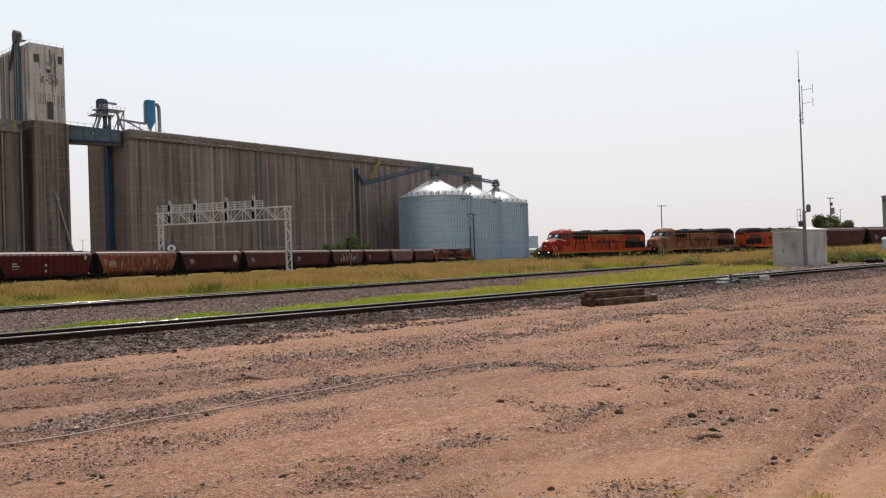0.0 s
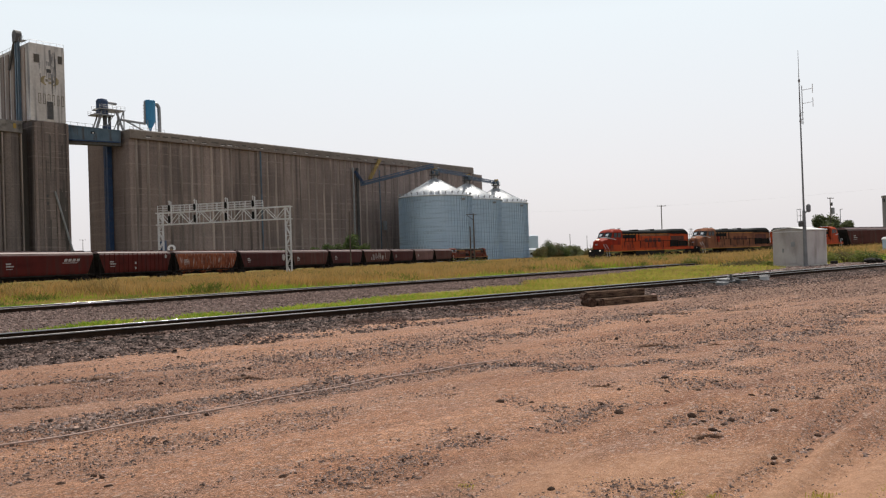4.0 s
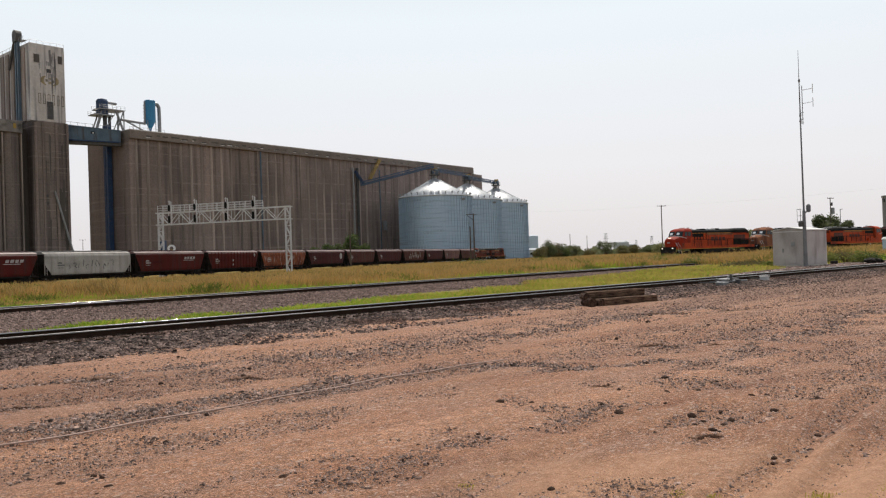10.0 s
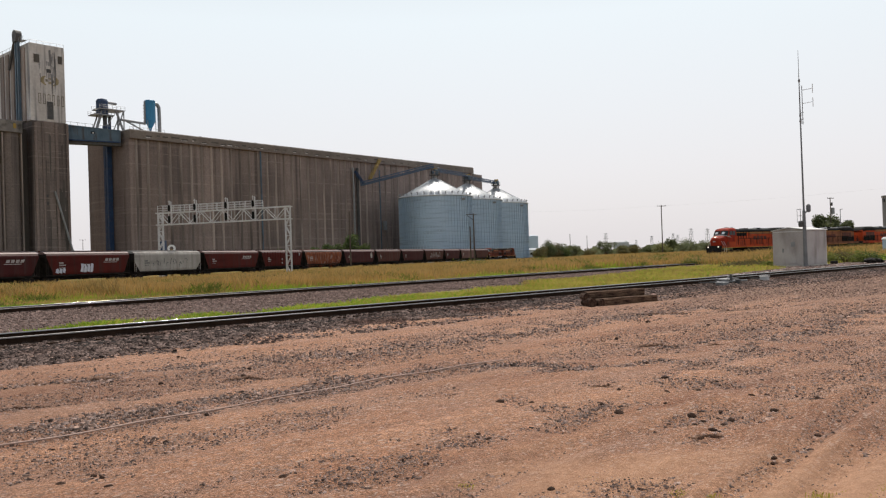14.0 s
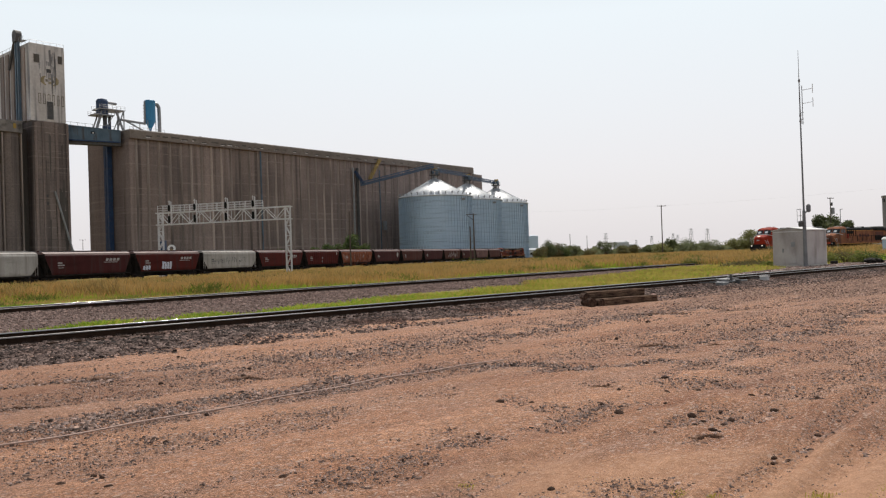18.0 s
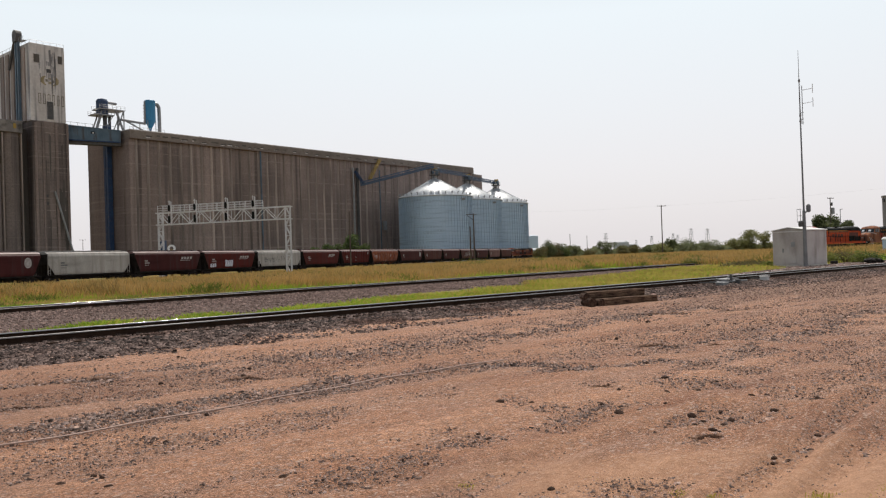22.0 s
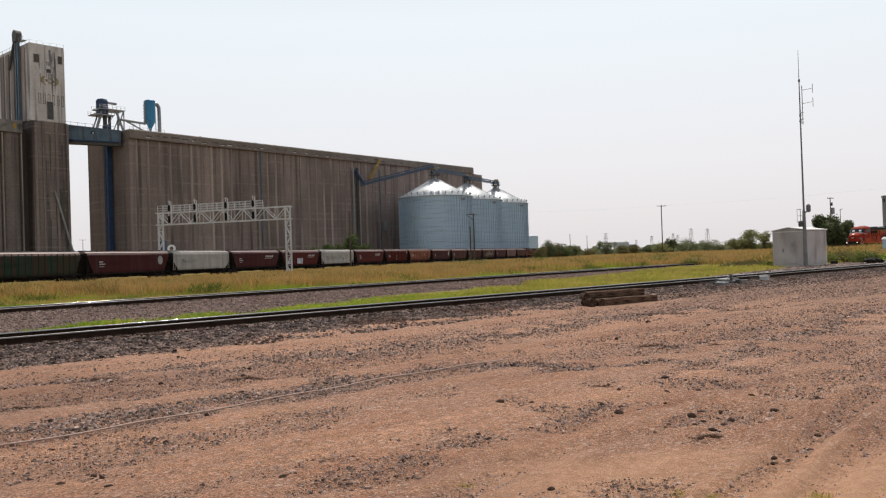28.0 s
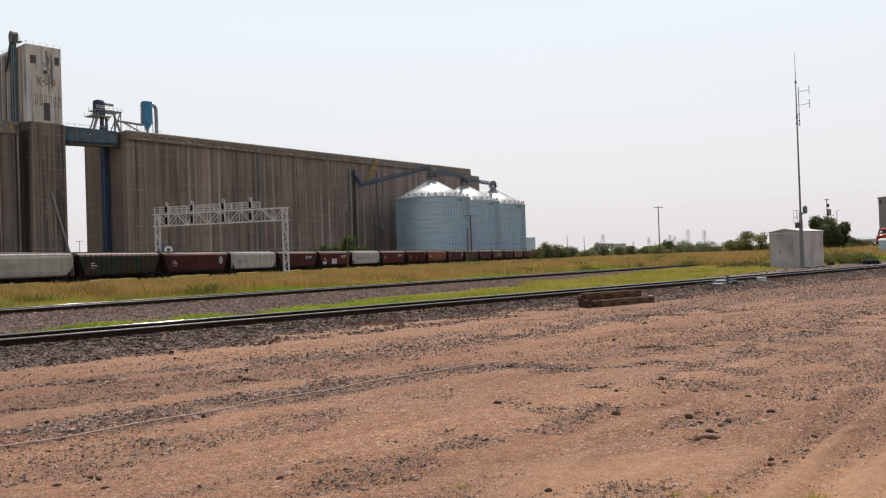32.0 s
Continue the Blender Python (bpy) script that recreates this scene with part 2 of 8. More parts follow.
def paint(name, c, stain, amt, rough=0.75):
    d = tuple(v * 0.72 for v in c)
    return surf(name, d, c, 0.5, (1, 1, 0.5), rough=rough, bump=0.06, bscale=10, fine=0.22, stain=stain, stain_scale=1.3,
                stain_stretch=(1, 1, 0.10), stain_amt=amt + 0.1, spec=0.12, stain2=(tuple(v * 0.45 for v in c), 0.55, (0.35, 1, 1.3), 0.50, 0.78))


M["car_red"] = paint("oxide_red_paint", (0.088, 0.012, 0.0095), (0.045, 0.021, 0.018), 0.45)
M["car_maroon"] = paint("dull_maroon_paint", (0.062, 0.014, 0.014), (0.05, 0.03, 0.028), 0.4)
M["car_brown"] = paint("brown_oxide_paint", (0.085, 0.026, 0.020), (0.07, 0.045, 0.04), 0.45)
M["car_rust"] = surf("rusty_peeling_sheet", (0.10, 0.03, 0.018), (0.25, 0.075, 0.036), 1.6, (1, 1, 0.5), rough=0.85, spec=0.1, bump=0.1, bscale=12, fine=0.35,
                       stain=(0.36, 0.29, 0.26), stain_scale=2.6, stain_stretch=(1, 1, 0.22), stain_amt=0.42, stain2=((0.05, 0.022, 0.016), 0.8, (1, 1, 0.4), 0.55, 1.0))
M["car_white"] = paint("dirty_white_paint", (0.41, 0.385, 0.36), (0.23, 0.205, 0.19), 0.45)
M["car_grey"] = paint("dusty_grey_paint", (0.4, 0.36, 0.335), (0.24, 0.21, 0.19), 0.4)
# black for grimy parts, and for shade painted on the cars' end slopes
M["shade_grime"] = surf("black_shade_grime", (0.012, 0.010, 0.009), (0.03, 0.024, 0.021), 1.2, rough=0.95, spec=0.1, bump=0.1)
M["loco_dull"] = surf("dull_orange_paint", (0.105, 0.024, 0.014), (0.16, 0.036, 0.018), 0.7, rough=0.75, spec=0.1, bump=0.05, fine=0.25)
M["car_dust"] = paint("dusty_mauve_paint", (0.15, 0.075, 0.07), (0.2, 0.12, 0.10), 0.4)
M["car_green"] = paint("dark_green_paint", (0.020, 0.044, 0.028), (0.050, 0.025, 0.017), 0.75)


def leaf_mat(name, a, b):
    m = bpy.data.materials.new(name)
    m.use_nodes = True
    nt = m.node_tree
    bs = nt.nodes["Principled BSDF"]
    N, L = nt.nodes.new, nt.links.new
    gi, no, ad, mx = N("ShaderNodeNewGeometry"), N("ShaderNodeTexNoise"), N("ShaderNodeMath"), N("ShaderNodeMixRGB")
    no.inputs["Scale"].default_value = 0.35
    L(gi.outputs["Position"], no.inputs["Vector"])
    ad.operation = "MULTIPLY_ADD"
    L(gi.outputs["Random Per Island"], ad.inputs[0])
    ad.inputs[1].default_value = 0.6
    sub = N("ShaderNodeMapRange")
    L(no.outputs["Fac"], sub.inputs[0])
    sub.inputs[1].default_value, sub.inputs[2].default_value, sub.inputs[4].default_value = 0.35, 0.65, 0.4
    L(sub.outputs[0], ad.inputs[2])
    L(ad.outputs[0], mx.inputs[0])
    mx.inputs[1].default_value, mx.inputs[2].default_value = (*a, 1), (*b, 1)
    L(mx.outputs[0], bs.inputs["Base Color"])
    bs.inputs["Roughness"].default_value = 0.6
    bs.inputs["Specular IOR Level"].default_value = 0.25
    tr, sh = N("ShaderNodeBsdfTranslucent"), N("ShaderNodeMixShader")
    L(mx.outputs[0], tr.inputs[0])
    sh.inputs[0].default_value = 0.5
    L(bs.outputs[0], sh.inputs[1])
    L(tr.outputs[0], sh.inputs[2])
    L(sh.outputs[0], nt.nodes["Material Output"].inputs[0])
    return m


M["leaf"] = leaf_mat("tree_leaf", (0.036, 0.062, 0.020), (0.105, 0.132, 0.044))
M["leaf_dry"] = leaf_mat("dry_bush_leaf", (0.075, 0.070, 0.030), (0.16, 0.13, 0.05))
M["grass_green"] = leaf_mat("green_grass", (0.125, 0.225, 0.020), (0.37, 0.445, 0.050))
M["grass_straw"] = leaf_mat("straw_grass", (0.255, 0.163, 0.045), (0.53, 0.315, 0.112))
M["grass_yellow"] = leaf_mat("yellow_green_grass", (0.26, 0.225, 0.042), (0.52, 0.42, 0.105))
M["grass_brown"] = leaf_mat("brown_seed_grass", (0.185, 0.132, 0.044), (0.43, 0.285, 0.112))
M["grass_dark"] = leaf_mat("dark_weed_grass", (0.055, 0.085, 0.016), (0.17, 0.19, 0.035))
# far_leaf and mid_leaf are paled: distance haze put into the leaf colour
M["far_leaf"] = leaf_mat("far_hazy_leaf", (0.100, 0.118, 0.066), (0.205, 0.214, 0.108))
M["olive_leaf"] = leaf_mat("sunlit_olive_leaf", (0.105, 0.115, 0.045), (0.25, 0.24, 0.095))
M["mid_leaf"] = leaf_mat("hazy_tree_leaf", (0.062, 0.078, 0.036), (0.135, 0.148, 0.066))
M["weed"] = leaf_mat("weed_leaf", (0.06, 0.09, 0.02), (0.20, 0.21, 0.05))
M["bark"] = surf("bark", (0.06, 0.045, 0.035), (0.11, 0.085, 0.065), 2, (4, 4, 0.6), rough=0.95, bump=0.5, bscale=10)


# ---- mesh helpers ----
def finish(name, bm, material, smooth=False):
    me = bpy.data.meshes.new(name)
    bm.normal_update()
    bm.to_mesh(me)
    bm.free()
    mats = material if isinstance(material, (list, tuple)) else [material]
    for x in mats:
        me.materials.append(x)
    if smooth:
        for p in me.polygons:
            p.use_smooth = True
    return me


def part(name, bm, material, parent=None, label="", at=None, smooth=False):
    """Link a bmesh as one mesh object under a thing."""
    ob = new(name, finish(name, bm, material, smooth))
    if parent is not None:
        ob.parent = parent
    if at is not None:
        ob.matrix_basis = at
    if label:
        ob["label"] = label
    return ob


def share(name, me, parent, m, label=""):
    """Another object on the same mesh."""
    ob = new(name, me)
    ob.parent = parent
    ob.matrix_basis = m
    if label:
        ob["label"] = label
    return ob


def thing(name, m, label, category, group="", kind=""):
    ob = new(name)
    ob.empty_display_size = 0.2
    ob.matrix_basis = m
    return tagged(ob, label, category, group, kind)


def box(bm, lo, hi, bevel=0.0, m=None):
    x0, y0, z0 = lo
    x1, y1, z1 = hi
    vs = [bm.verts.new(p) for p in ((x0, y0, z0), (x1, y0, z0), (x1, y1, z0), (x0, y1, z0), (x0, y0, z1), (x1, y0, z1), (x1, y1, z1), (x0, y1, z1))]
    fs = [bm.faces.new([vs[i] for i in f]) for f in ((0, 3, 2, 1), (4, 5, 6, 7), (0, 1, 5, 4), (1, 2, 6, 5), (2, 3, 7, 6), (3, 0, 4, 7))]
    if m is not None:
        bmesh.ops.transform(bm, matrix=m, verts=vs)
    if bevel:
        es = list({e for f in fs for e in f.edges})
        bmesh.ops.bevel(bm, geom=es, offset=bevel, segments=1, affect="EDGES")
    return bm


def tube(bm, p0, p1, r, n=6, r1=None, caps=True):
    p0, p1 = Vector(p0), Vector(p1)
    d = p1 - p0
    q = d.to_track_quat("Z", "Y").to_matrix()
    r1 = r if r1 is None else r1
    a, b = [], []
    for i in range(n):
        w = 2 * math.pi * i / n
        o = q @ Vector((math.cos(w), math.sin(w), 0))
        a.append(bm.verts.new(p0 + o * r))
        b.append(bm.verts.new(p1 + o * r1))
    for i in range(n):
        j = (i + 1) % n
        bm.faces.new((a[i], a[j], b[j], b[i]))
    if caps:
        bm.faces.new(a[::-1])
        bm.faces.new(b)
    return bm


def beam(bm, p0, p1, w, h=None):
    """A square bar from p0 to p1."""
    h = h or w
    p0, p1 = Vector(p0), Vector(p1)
    d = p1 - p0
    q = d.to_track_quat("Z", "Y").to_matrix().to_4x4()
    return box(bm, (-w / 2, -h / 2, 0), (w / 2, h / 2, d.length), 0, Matrix.Translation(p0) @ q)


def loft(bm, rings, closed=True, caps=True):
    """Faces between rings of points of equal number."""
    vr = [[bm.verts.new(p) for p in r] for r in rings]
    n = len(vr[0])
    for a, b in zip(vr, vr[1:]):
        for i in range(n if closed else n - 1):
            j = (i + 1) % n
            bm.faces.new((a[i], a[j], b[j], b[i]))
    if caps:
        bm.faces.new(vr[0][::-1])
        bm.faces.new(vr[-1])
    bmesh.ops.recalc_face_normals(bm, faces=bm.faces[:])
    return bm


def lathe(bm, profile, n=24, caps=True):
    rings = []
    for r, z in profile:
        rings.append([Vector((r * math.cos(2 * math.pi * i / n), r * math.sin(2 * math.pi * i / n), z)) for i in range(n)])
    return loft(bm, rings, True, caps)


def B():
    return bmesh.new()


def soup(name, verts, faces, material, parent=None):
    """A mesh from numpy arrays: verts (n, 3), faces (m, 3)."""
    me = bpy.data.meshes.new(name)
    me.vertices.add(len(verts))
    me.vertices.foreach_set("co", np.asarray(verts, dtype=np.float32).ravel())
    f = np.asarray(faces, dtype=np.int32)
    k = f.shape[1]
    me.loops.add(f.size)
    me.loops.foreach_set("vertex_index", f.ravel())
    me.polygons.add(len(f))
    me.polygons.foreach_set("loop_start", np.arange(0, f.size, k, dtype=np.int32))
    me.polygons.foreach_set("loop_total", np.full(len(f), k, dtype=np.int32))
    me.materials.append(material)
    me.update()
    me.validate()
    ob = new(name, me)
    if parent is not None:
        ob.parent = parent
    return ob


# ---- plan: lines of the four tracks, in metres; the eye is above the origin ----
def unit(deg):
    return np.array([math.sin(radians(deg)), math.cos(radians(deg))])


NEAR_C, NEAR_DEG = np.array([7.2, 34.7]), 48.1       # siding in front
FAR_C, FAR_DEG = np.array([-1.3, 52.1]), 41.5        # second siding
LEFT_DEG, LEFT_D = 19.4, 91.6                       # grain train, running away
RIGHT_C, RIGHT_DEG = np.array([35.0, 130.2]), 56.0   # locomotives
NEAR_U, FAR_U, LEFT_U, RIGHT_U = unit(NEAR_DEG), unit(FAR_DEG), unit(LEFT_DEG), unit(RIGHT_DEG)


def left_of(u):
    return np.array([-u[1], u[0]])


LEFT_C = left_of(LEFT_U) * LEFT_D
RAIL_NEAR, RAIL_FAR, RAIL_LEFT, RAIL_RIGHT = 0.30, 0.30, -0.15, 0.36


def step(x, a, b):
    t = np.clip((np.asarray(x, float) - a) / (b - a), 0, 1)
    return t * t * (3 - 2 * t)


def off(c, u, x, y):
    """Signed distance beyond a track line."""
    n = left_of(u)
    return (x - c[0]) * n[0] + (y - c[1]) * n[1]


def ground_z(x, y):
    """Height of the ground: the yard is flat and falls a little towards the elevator."""
    x, y = np.asarray(x, float), np.asarray(y, float)
    q = off(FAR_C, FAR_U, x, y)
    low = -0.55 * step(q, 14, 38) * (1 - step(x, 5, 30) * (1 - step(off(LEFT_C, LEFT_U, x, y), -60, -30)))
    return low


# ---- ground: one sheet to the horizon ----
def ground_material():
    m = bpy.data.materials.new("yard_ground")
    m.use_nodes = True
    nt = m.node_tree
    bs = nt.nodes["Principled BSDF"]
    bs.inputs["Roughness"].default_value = 0.95
    bs.inputs["Specular IOR Level"].default_value = 0.15
    N, L = nt.nodes.new, nt.links.new
    pos = N("ShaderNodeNewGeometry").outputs["Position"]

    def mapped(scale, rot=0.0):
        turn, mp = N("ShaderNodeMapping"), N("ShaderNodeMapping")
        turn.inputs["Rotation"].default_value = (0, 0, rot)
        mp.inputs["Scale"].default_value = scale
        L(pos, turn.inputs[0])
        L(turn.outputs[0], mp.inputs[0])
        return mp.outputs[0]

    def noi(scale, st=(1, 1, 1), rot=0.0, detail=6, rough=0.6):
        n = N("ShaderNodeTexNoise")
        n.inputs["Scale"].default_value, n.inputs["Detail"].default_value, n.inputs["Roughness"].default_value = scale, detail, rough
        L(mapped(st, rot), n.inputs["Vector"])
        return n.outputs["Fac"]

    def rng(f, lo, hi, a=0.0, b=1.0):
        r = N("ShaderNodeMapRange")
        L(f, r.inputs[0])
        for i, v in ((1, lo), (2, hi), (3, a), (4, b)):
            r.inputs[i].default_value = v
        return r.outputs[0]

    def mix(fac, a, b, mode="MIX"):
        x = N("ShaderNodeMixRGB")
        x.blend_type = mode
        for i, v in ((0, fac), (1, a), (2, b)):
            if isinstance(v, (float, int)):
                x.inputs[i].default_value = v
            elif isinstance(v, tuple):
                x.inputs[i].default_value = (*v, 1)
            else:
                L(v, x.inputs[i])
        return x.outputs[0]

    def math2(op, a, b):
        x = N("ShaderNodeMath")
        x.operation = op
        for i, v in ((0, a), (1, b)):
            if isinstance(v, (float, int)):
                x.inputs[i].default_value = v
            else:
                L(v, x.inputs[i])
        return x.outputs[0]

    # distance beyond the near track line
    sep = N("ShaderNodeSeparateXYZ")
    L(pos, sep.inputs[0])
    n = left_of(NEAR_U)
    q = math2("ADD", math2("ADD", math2("MULTIPLY", sep.outputs[0], float(n[0])), math2("MULTIPLY", sep.outputs[1], float(n[1]))), float(-(NEAR_C @ n)))
    a = radians(-90 + NEAR_DEG)          # turns x onto the track's way
    band = noi(0.30, (0.16, 1.5, 1), a, 5, 0.6)
    patch = noi(0.9, (0.35, 1.2, 1), a, 7, 0.7)
    fine = noi(9.0, (1, 1, 1), 0, 8, 0.75)
    grit = noi(45.0, (1, 1, 1), 0, 4, 0.7)
    coarse = noi(3.2, (0.7, 1.2, 1), a, 8, 0.72)
    dust = noi(120.0, (1, 1, 1), 0, 2, 0.6)
    dirt = mix(rng(band, 0.42, 0.58), (0.226, 0.102, 0.058), (0.462, 0.252, 0.154))
    dirt = mix(rng(patch, 0.42, 0.60), dirt, (0.370, 0.200, 0.122))
    dirt = mix(rng(noi(0.42, (0.22, 1.5, 1), a, 9, 0.78), 0.47, 0.64, 0, 0.75), dirt, (0.32, 0.205, 0.158))
    dirt = mix(rng(coarse, 0.54, 0.70, 0, 0.4), dirt, (0.25, 0.15, 0.105))
    dirt = mix(1.0, dirt, mix(rng(fine, 0.34, 0.66), (0.68, 0.66, 0.65), (1.26, 1.26, 1.27)), "MULTIPLY")
    dirt = mix(1.0, dirt, mix(rng(grit, 0.38, 0.62), (0.56, 0.54, 0.53), (1.33, 1.33, 1.34)), "MULTIPLY")
    dirt = mix(1.0, dirt, mix(rng(dust, 0.38, 0.62), (0.58, 0.57, 0.56), (1.31, 1.31, 1.32)), "MULTIPLY")
    # embedded grit and small stones: random cells of two sizes
    for sc, amt in ((18.0, 0.20), (42.0, 0.55)):
        vo = N("ShaderNodeTexVoronoi")
        vo.inputs["Scale"].default_value = sc
        wob = N("ShaderNodeVectorMath")
        wob.operation = "ADD"
        L(mapped((0.6, 1.15, 1), a), wob.inputs[0])
        nz = N("ShaderNodeTexNoise")
        nz.inputs["Scale"].default_value = sc * 1.5
        L(pos, nz.inputs["Vector"])
        sm = N("ShaderNodeVectorMath")
        sm.operation = "SCALE"
        sm.inputs["Scale"].default_value = 0.6 / sc
        L(nz.outputs["Color"], sm.inputs[0])
        L(sm.outputs[0], wob.inputs[1])
        L(wob.outputs[0], vo.inputs["Vector"])
        cell = N("ShaderNodeSeparateColor")
        L(vo.outputs["Color"], cell.inputs[0])
        tone = N("ShaderNodeValToRGB")
        tone.color_ramp.elements[0].color = (0.17, 0.10, 0.07, 1)
        tone.color_ramp.elements[1].color = (0.48, 0.36, 0.29, 1)
        for p, c in ((0.3, (0.23, 0.145, 0.108, 1)), (0.7, (0.42, 0.285, 0.23, 1))):
            tone.color_ramp.elements.new(p).color = c
        L(cell.outputs[0], tone.inputs[0])
        where = math2("ADD", cell.outputs[1], rng(noi(0.55, (0.3, 1.3, 1), a, 6, 0.7), 0.3, 0.7, -0.35, 0.35))
        body = rng(vo.outputs["Distance"], 0.30, 0.52, 1.0, 0.0)
        fac = math2("MULTIPLY", rng(where, 1 - amt, 1.04 - amt), body)
        dirt = mix(fac, dirt, tone.outputs[0])
    way = math2("ADD", math2("ADD", math2("MULTIPLY", sep.outputs[0], float(NEAR_U[0])), math2("MULTIPLY", sep.outputs[1], float(NEAR_U[1]))), float(-(NEAR_C @ NEAR_U)))
    wob2 = rng(noi(0.25, (0.4, 1.2, 1), a), 0.25, 0.75, -3.0, 3.0)
    zone = math2("MULTIPLY", rng(math2("ADD", way, wob2), -13.0, 1.0), math2("MULTIPLY", rng(math2("ADD", q, wob2), -17.5, -9.0), rng(noi(0.8, (0.3, 1.4, 1), a, 8, 0.75), 0.34, 0.58, 0.55, 0.95)))
    dirt = mix(zone, dirt, mix(rng(coarse, 0.4, 0.6), (0.145, 0.082, 0.058), (0.235, 0.145, 0.108)))
    for sx, sy, lo, hi, amt in ((3.0, 5.9, 0.5, 1.9, 0.8), (0.9, 6.4, 0.3, 1.3, 0.6)):
        far = N("ShaderNodeVectorMath")
        far.operation = "DISTANCE"
        L(pos, far.inputs[0])
        far.inputs[1].default_value = (sx, sy, 0)
        away = math2("ADD", far.outputs["Value"], rng(noi(1.1, (0.5, 1.3, 1), a), 0.25, 0.75, -0.6, 0.6))
        dirt = mix(rng(away, lo, hi, amt, 0.0), dirt, mix(rng(fine, 0.34, 0.66), (0.40, 0.222, 0.135), (0.54, 0.318, 0.200)))
    # darker, redder soil streaked along the siding
    for sx, sy, lo, hi, amt in ((-6.6, 12.2, 0.6, 3.4, 0.7), (-5.2, 9.3, 0.2, 1.6, 0.45)):
        far = N("ShaderNodeVectorMath")
        far.operation = "DISTANCE"
        L(pos, far.inputs[0])
        far.inputs[1].default_value = (sx, sy, 0)
        away = math2("ADD", far.outputs["Value"], rng(noi(0.9, (0.3, 1.6, 1), a, 7, 0.7), 0.25, 0.75, -1.8, 1.8))
        dirt = mix(rng(away, lo, hi, amt, 0.0), dirt, mix(rng(fine, 0.34, 0.66), (0.165, 0.080, 0.050), (0.285, 0.152, 0.098)))
    turf = mix(rng(noi(0.12), 0.35, 0.65), (0.13, 0.12, 0.035), (0.26, 0.19, 0.07))
    turf = mix(1.0, turf, mix(rng(fine, 0.3, 0.7), (0.6, 0.6, 0.6), (1.2, 1.2, 1.2)), "MULTIPLY")
    edge = math2("ADD", q, rng(noi(0.7), 0.2, 0.8, -0.9, 0.9))
    L(mix(rng(edge, -0.6, 0.8), dirt, turf), bs.inputs["Base Color"])
    bp = N("ShaderNodeBump")
    bp.inputs["Strength"].default_value, bp.inputs["Distance"].default_value = 1.0, 0.07
    L(mix(0.4, fine, grit), bp.inputs["Height"])
    L(bp.outputs[0], bs.inputs["Normal"])
    return m


# wheel ruts pressed into the bare sand: (line, half width, depth)
RUTS = [([(1.70, 5.30), (2.03, 5.79), (2.38, 6.22), (2.87, 6.81), (3.55, 7.74), (4.12, 8.47), (5.2, 9.9)], 0.13, 0.06),
        ([(2.0, 5.2), (2.49, 5.74), (3.05, 6.38), (3.72, 7.14), (4.6, 8.2)], 0.14, 0.055),
        ([(-0.3, 5.6), (0.35, 6.5), (1.1, 7.3), (2.0, 8.0), (3.1, 9.2)], 0.16, 0.03),
        ([(-2.6, 5.7), (-1.5, 7.0), (-0.4, 8.1), (1.2, 9.4)], 0.16, 0.015)]


def near_line(x, y, line):
    """Distance from places to a broken line."""
    best = np.full(np.shape(x), 99.0)
    for (ax, ay), (bx, by) in zip(line, line[1:]):
        f = np.clip(((x - ax) * (bx - ax) + (y - ay) * (by - ay)) / ((bx - ax) ** 2 + (by - ay) ** 2), 0, 1)
        best = np.minimum(best, np.hypot(x - ax - f * (bx - ax), y - ay - f * (by - ay)))
    return best


def build_ground():
    ang = np.concatenate([np.linspace(-36, 36, 301), np.linspace(36, 324, 60)[1:-1]])
    ang = np.radians(ang)
    rad = np.concatenate([[0.0, 1.0, 2.0, 3.0], np.geomspace(3.6, 60, 280), np.geomspace(60, 420, 90)[1:], np.geomspace(420, 4600, 20)[1:]])
    R, A = np.meshgrid(rad, ang, indexing="ij")
    X, Y = R * np.sin(A), R * np.cos(A) - 0.3
    Z = ground_z(X, Y)
    q = off(NEAR_C, NEAR_U, X, Y)
    r = (X - NEAR_C[0]) * NEAR_U[0] + (Y - NEAR_C[1]) * NEAR_U[1]
    for line, wide, deep in RUTS:
        d = near_line(X, Y, line)
        Z += -deep * np.exp(-(d / wide) ** 2) + 0.5 * deep * np.exp(-((d - 1.9 * wide) / (0.7 * wide)) ** 2)
    near = (R > 2) & (R < 60)
    idx = np.argwhere(near)
    for i, j in idx:
        x, y = X[i, j], Y[i, j]
        f = noise.fractal(Vector((x * 0.9, y * 0.9, 3.1)), 0.8, 2.0, 5) * 0.028
        g = noise.noise(Vector((r[i, j] * 0.12, q[i, j] * 1.3, 7.7))) * 0.045
        dirt = 1.0 if q[i, j] < -3.4 else max(0.0, min(1.0, (-1.9 - q[i, j]) / 1.5))
        Z[i, j] += (f + g) * (0.25 + 0.75 * dirt)
    V = np.stack([X, Y, Z], -1).reshape(-1, 3)
    nr, na = len(rad), len(ang)
    i = np.arange(nr - 1)[:, None]
    j = np.arange(na)[None, :]
    k = (j + 1) % na
    F = np.stack([i * na + j, i * na + k, (i + 1) * na + k, (i + 1) * na + j], -1).reshape(-1, 4)[:, ::-1]
    ob = soup("ground", V, F, ground_material())
    for p in ob.data.polygons:
        p.use_smooth = True
    tagged(ob, "reddish-brown dirt yard with gravel, turning to rough grassland", "ground", kind="structure")
    return ob


build_ground()


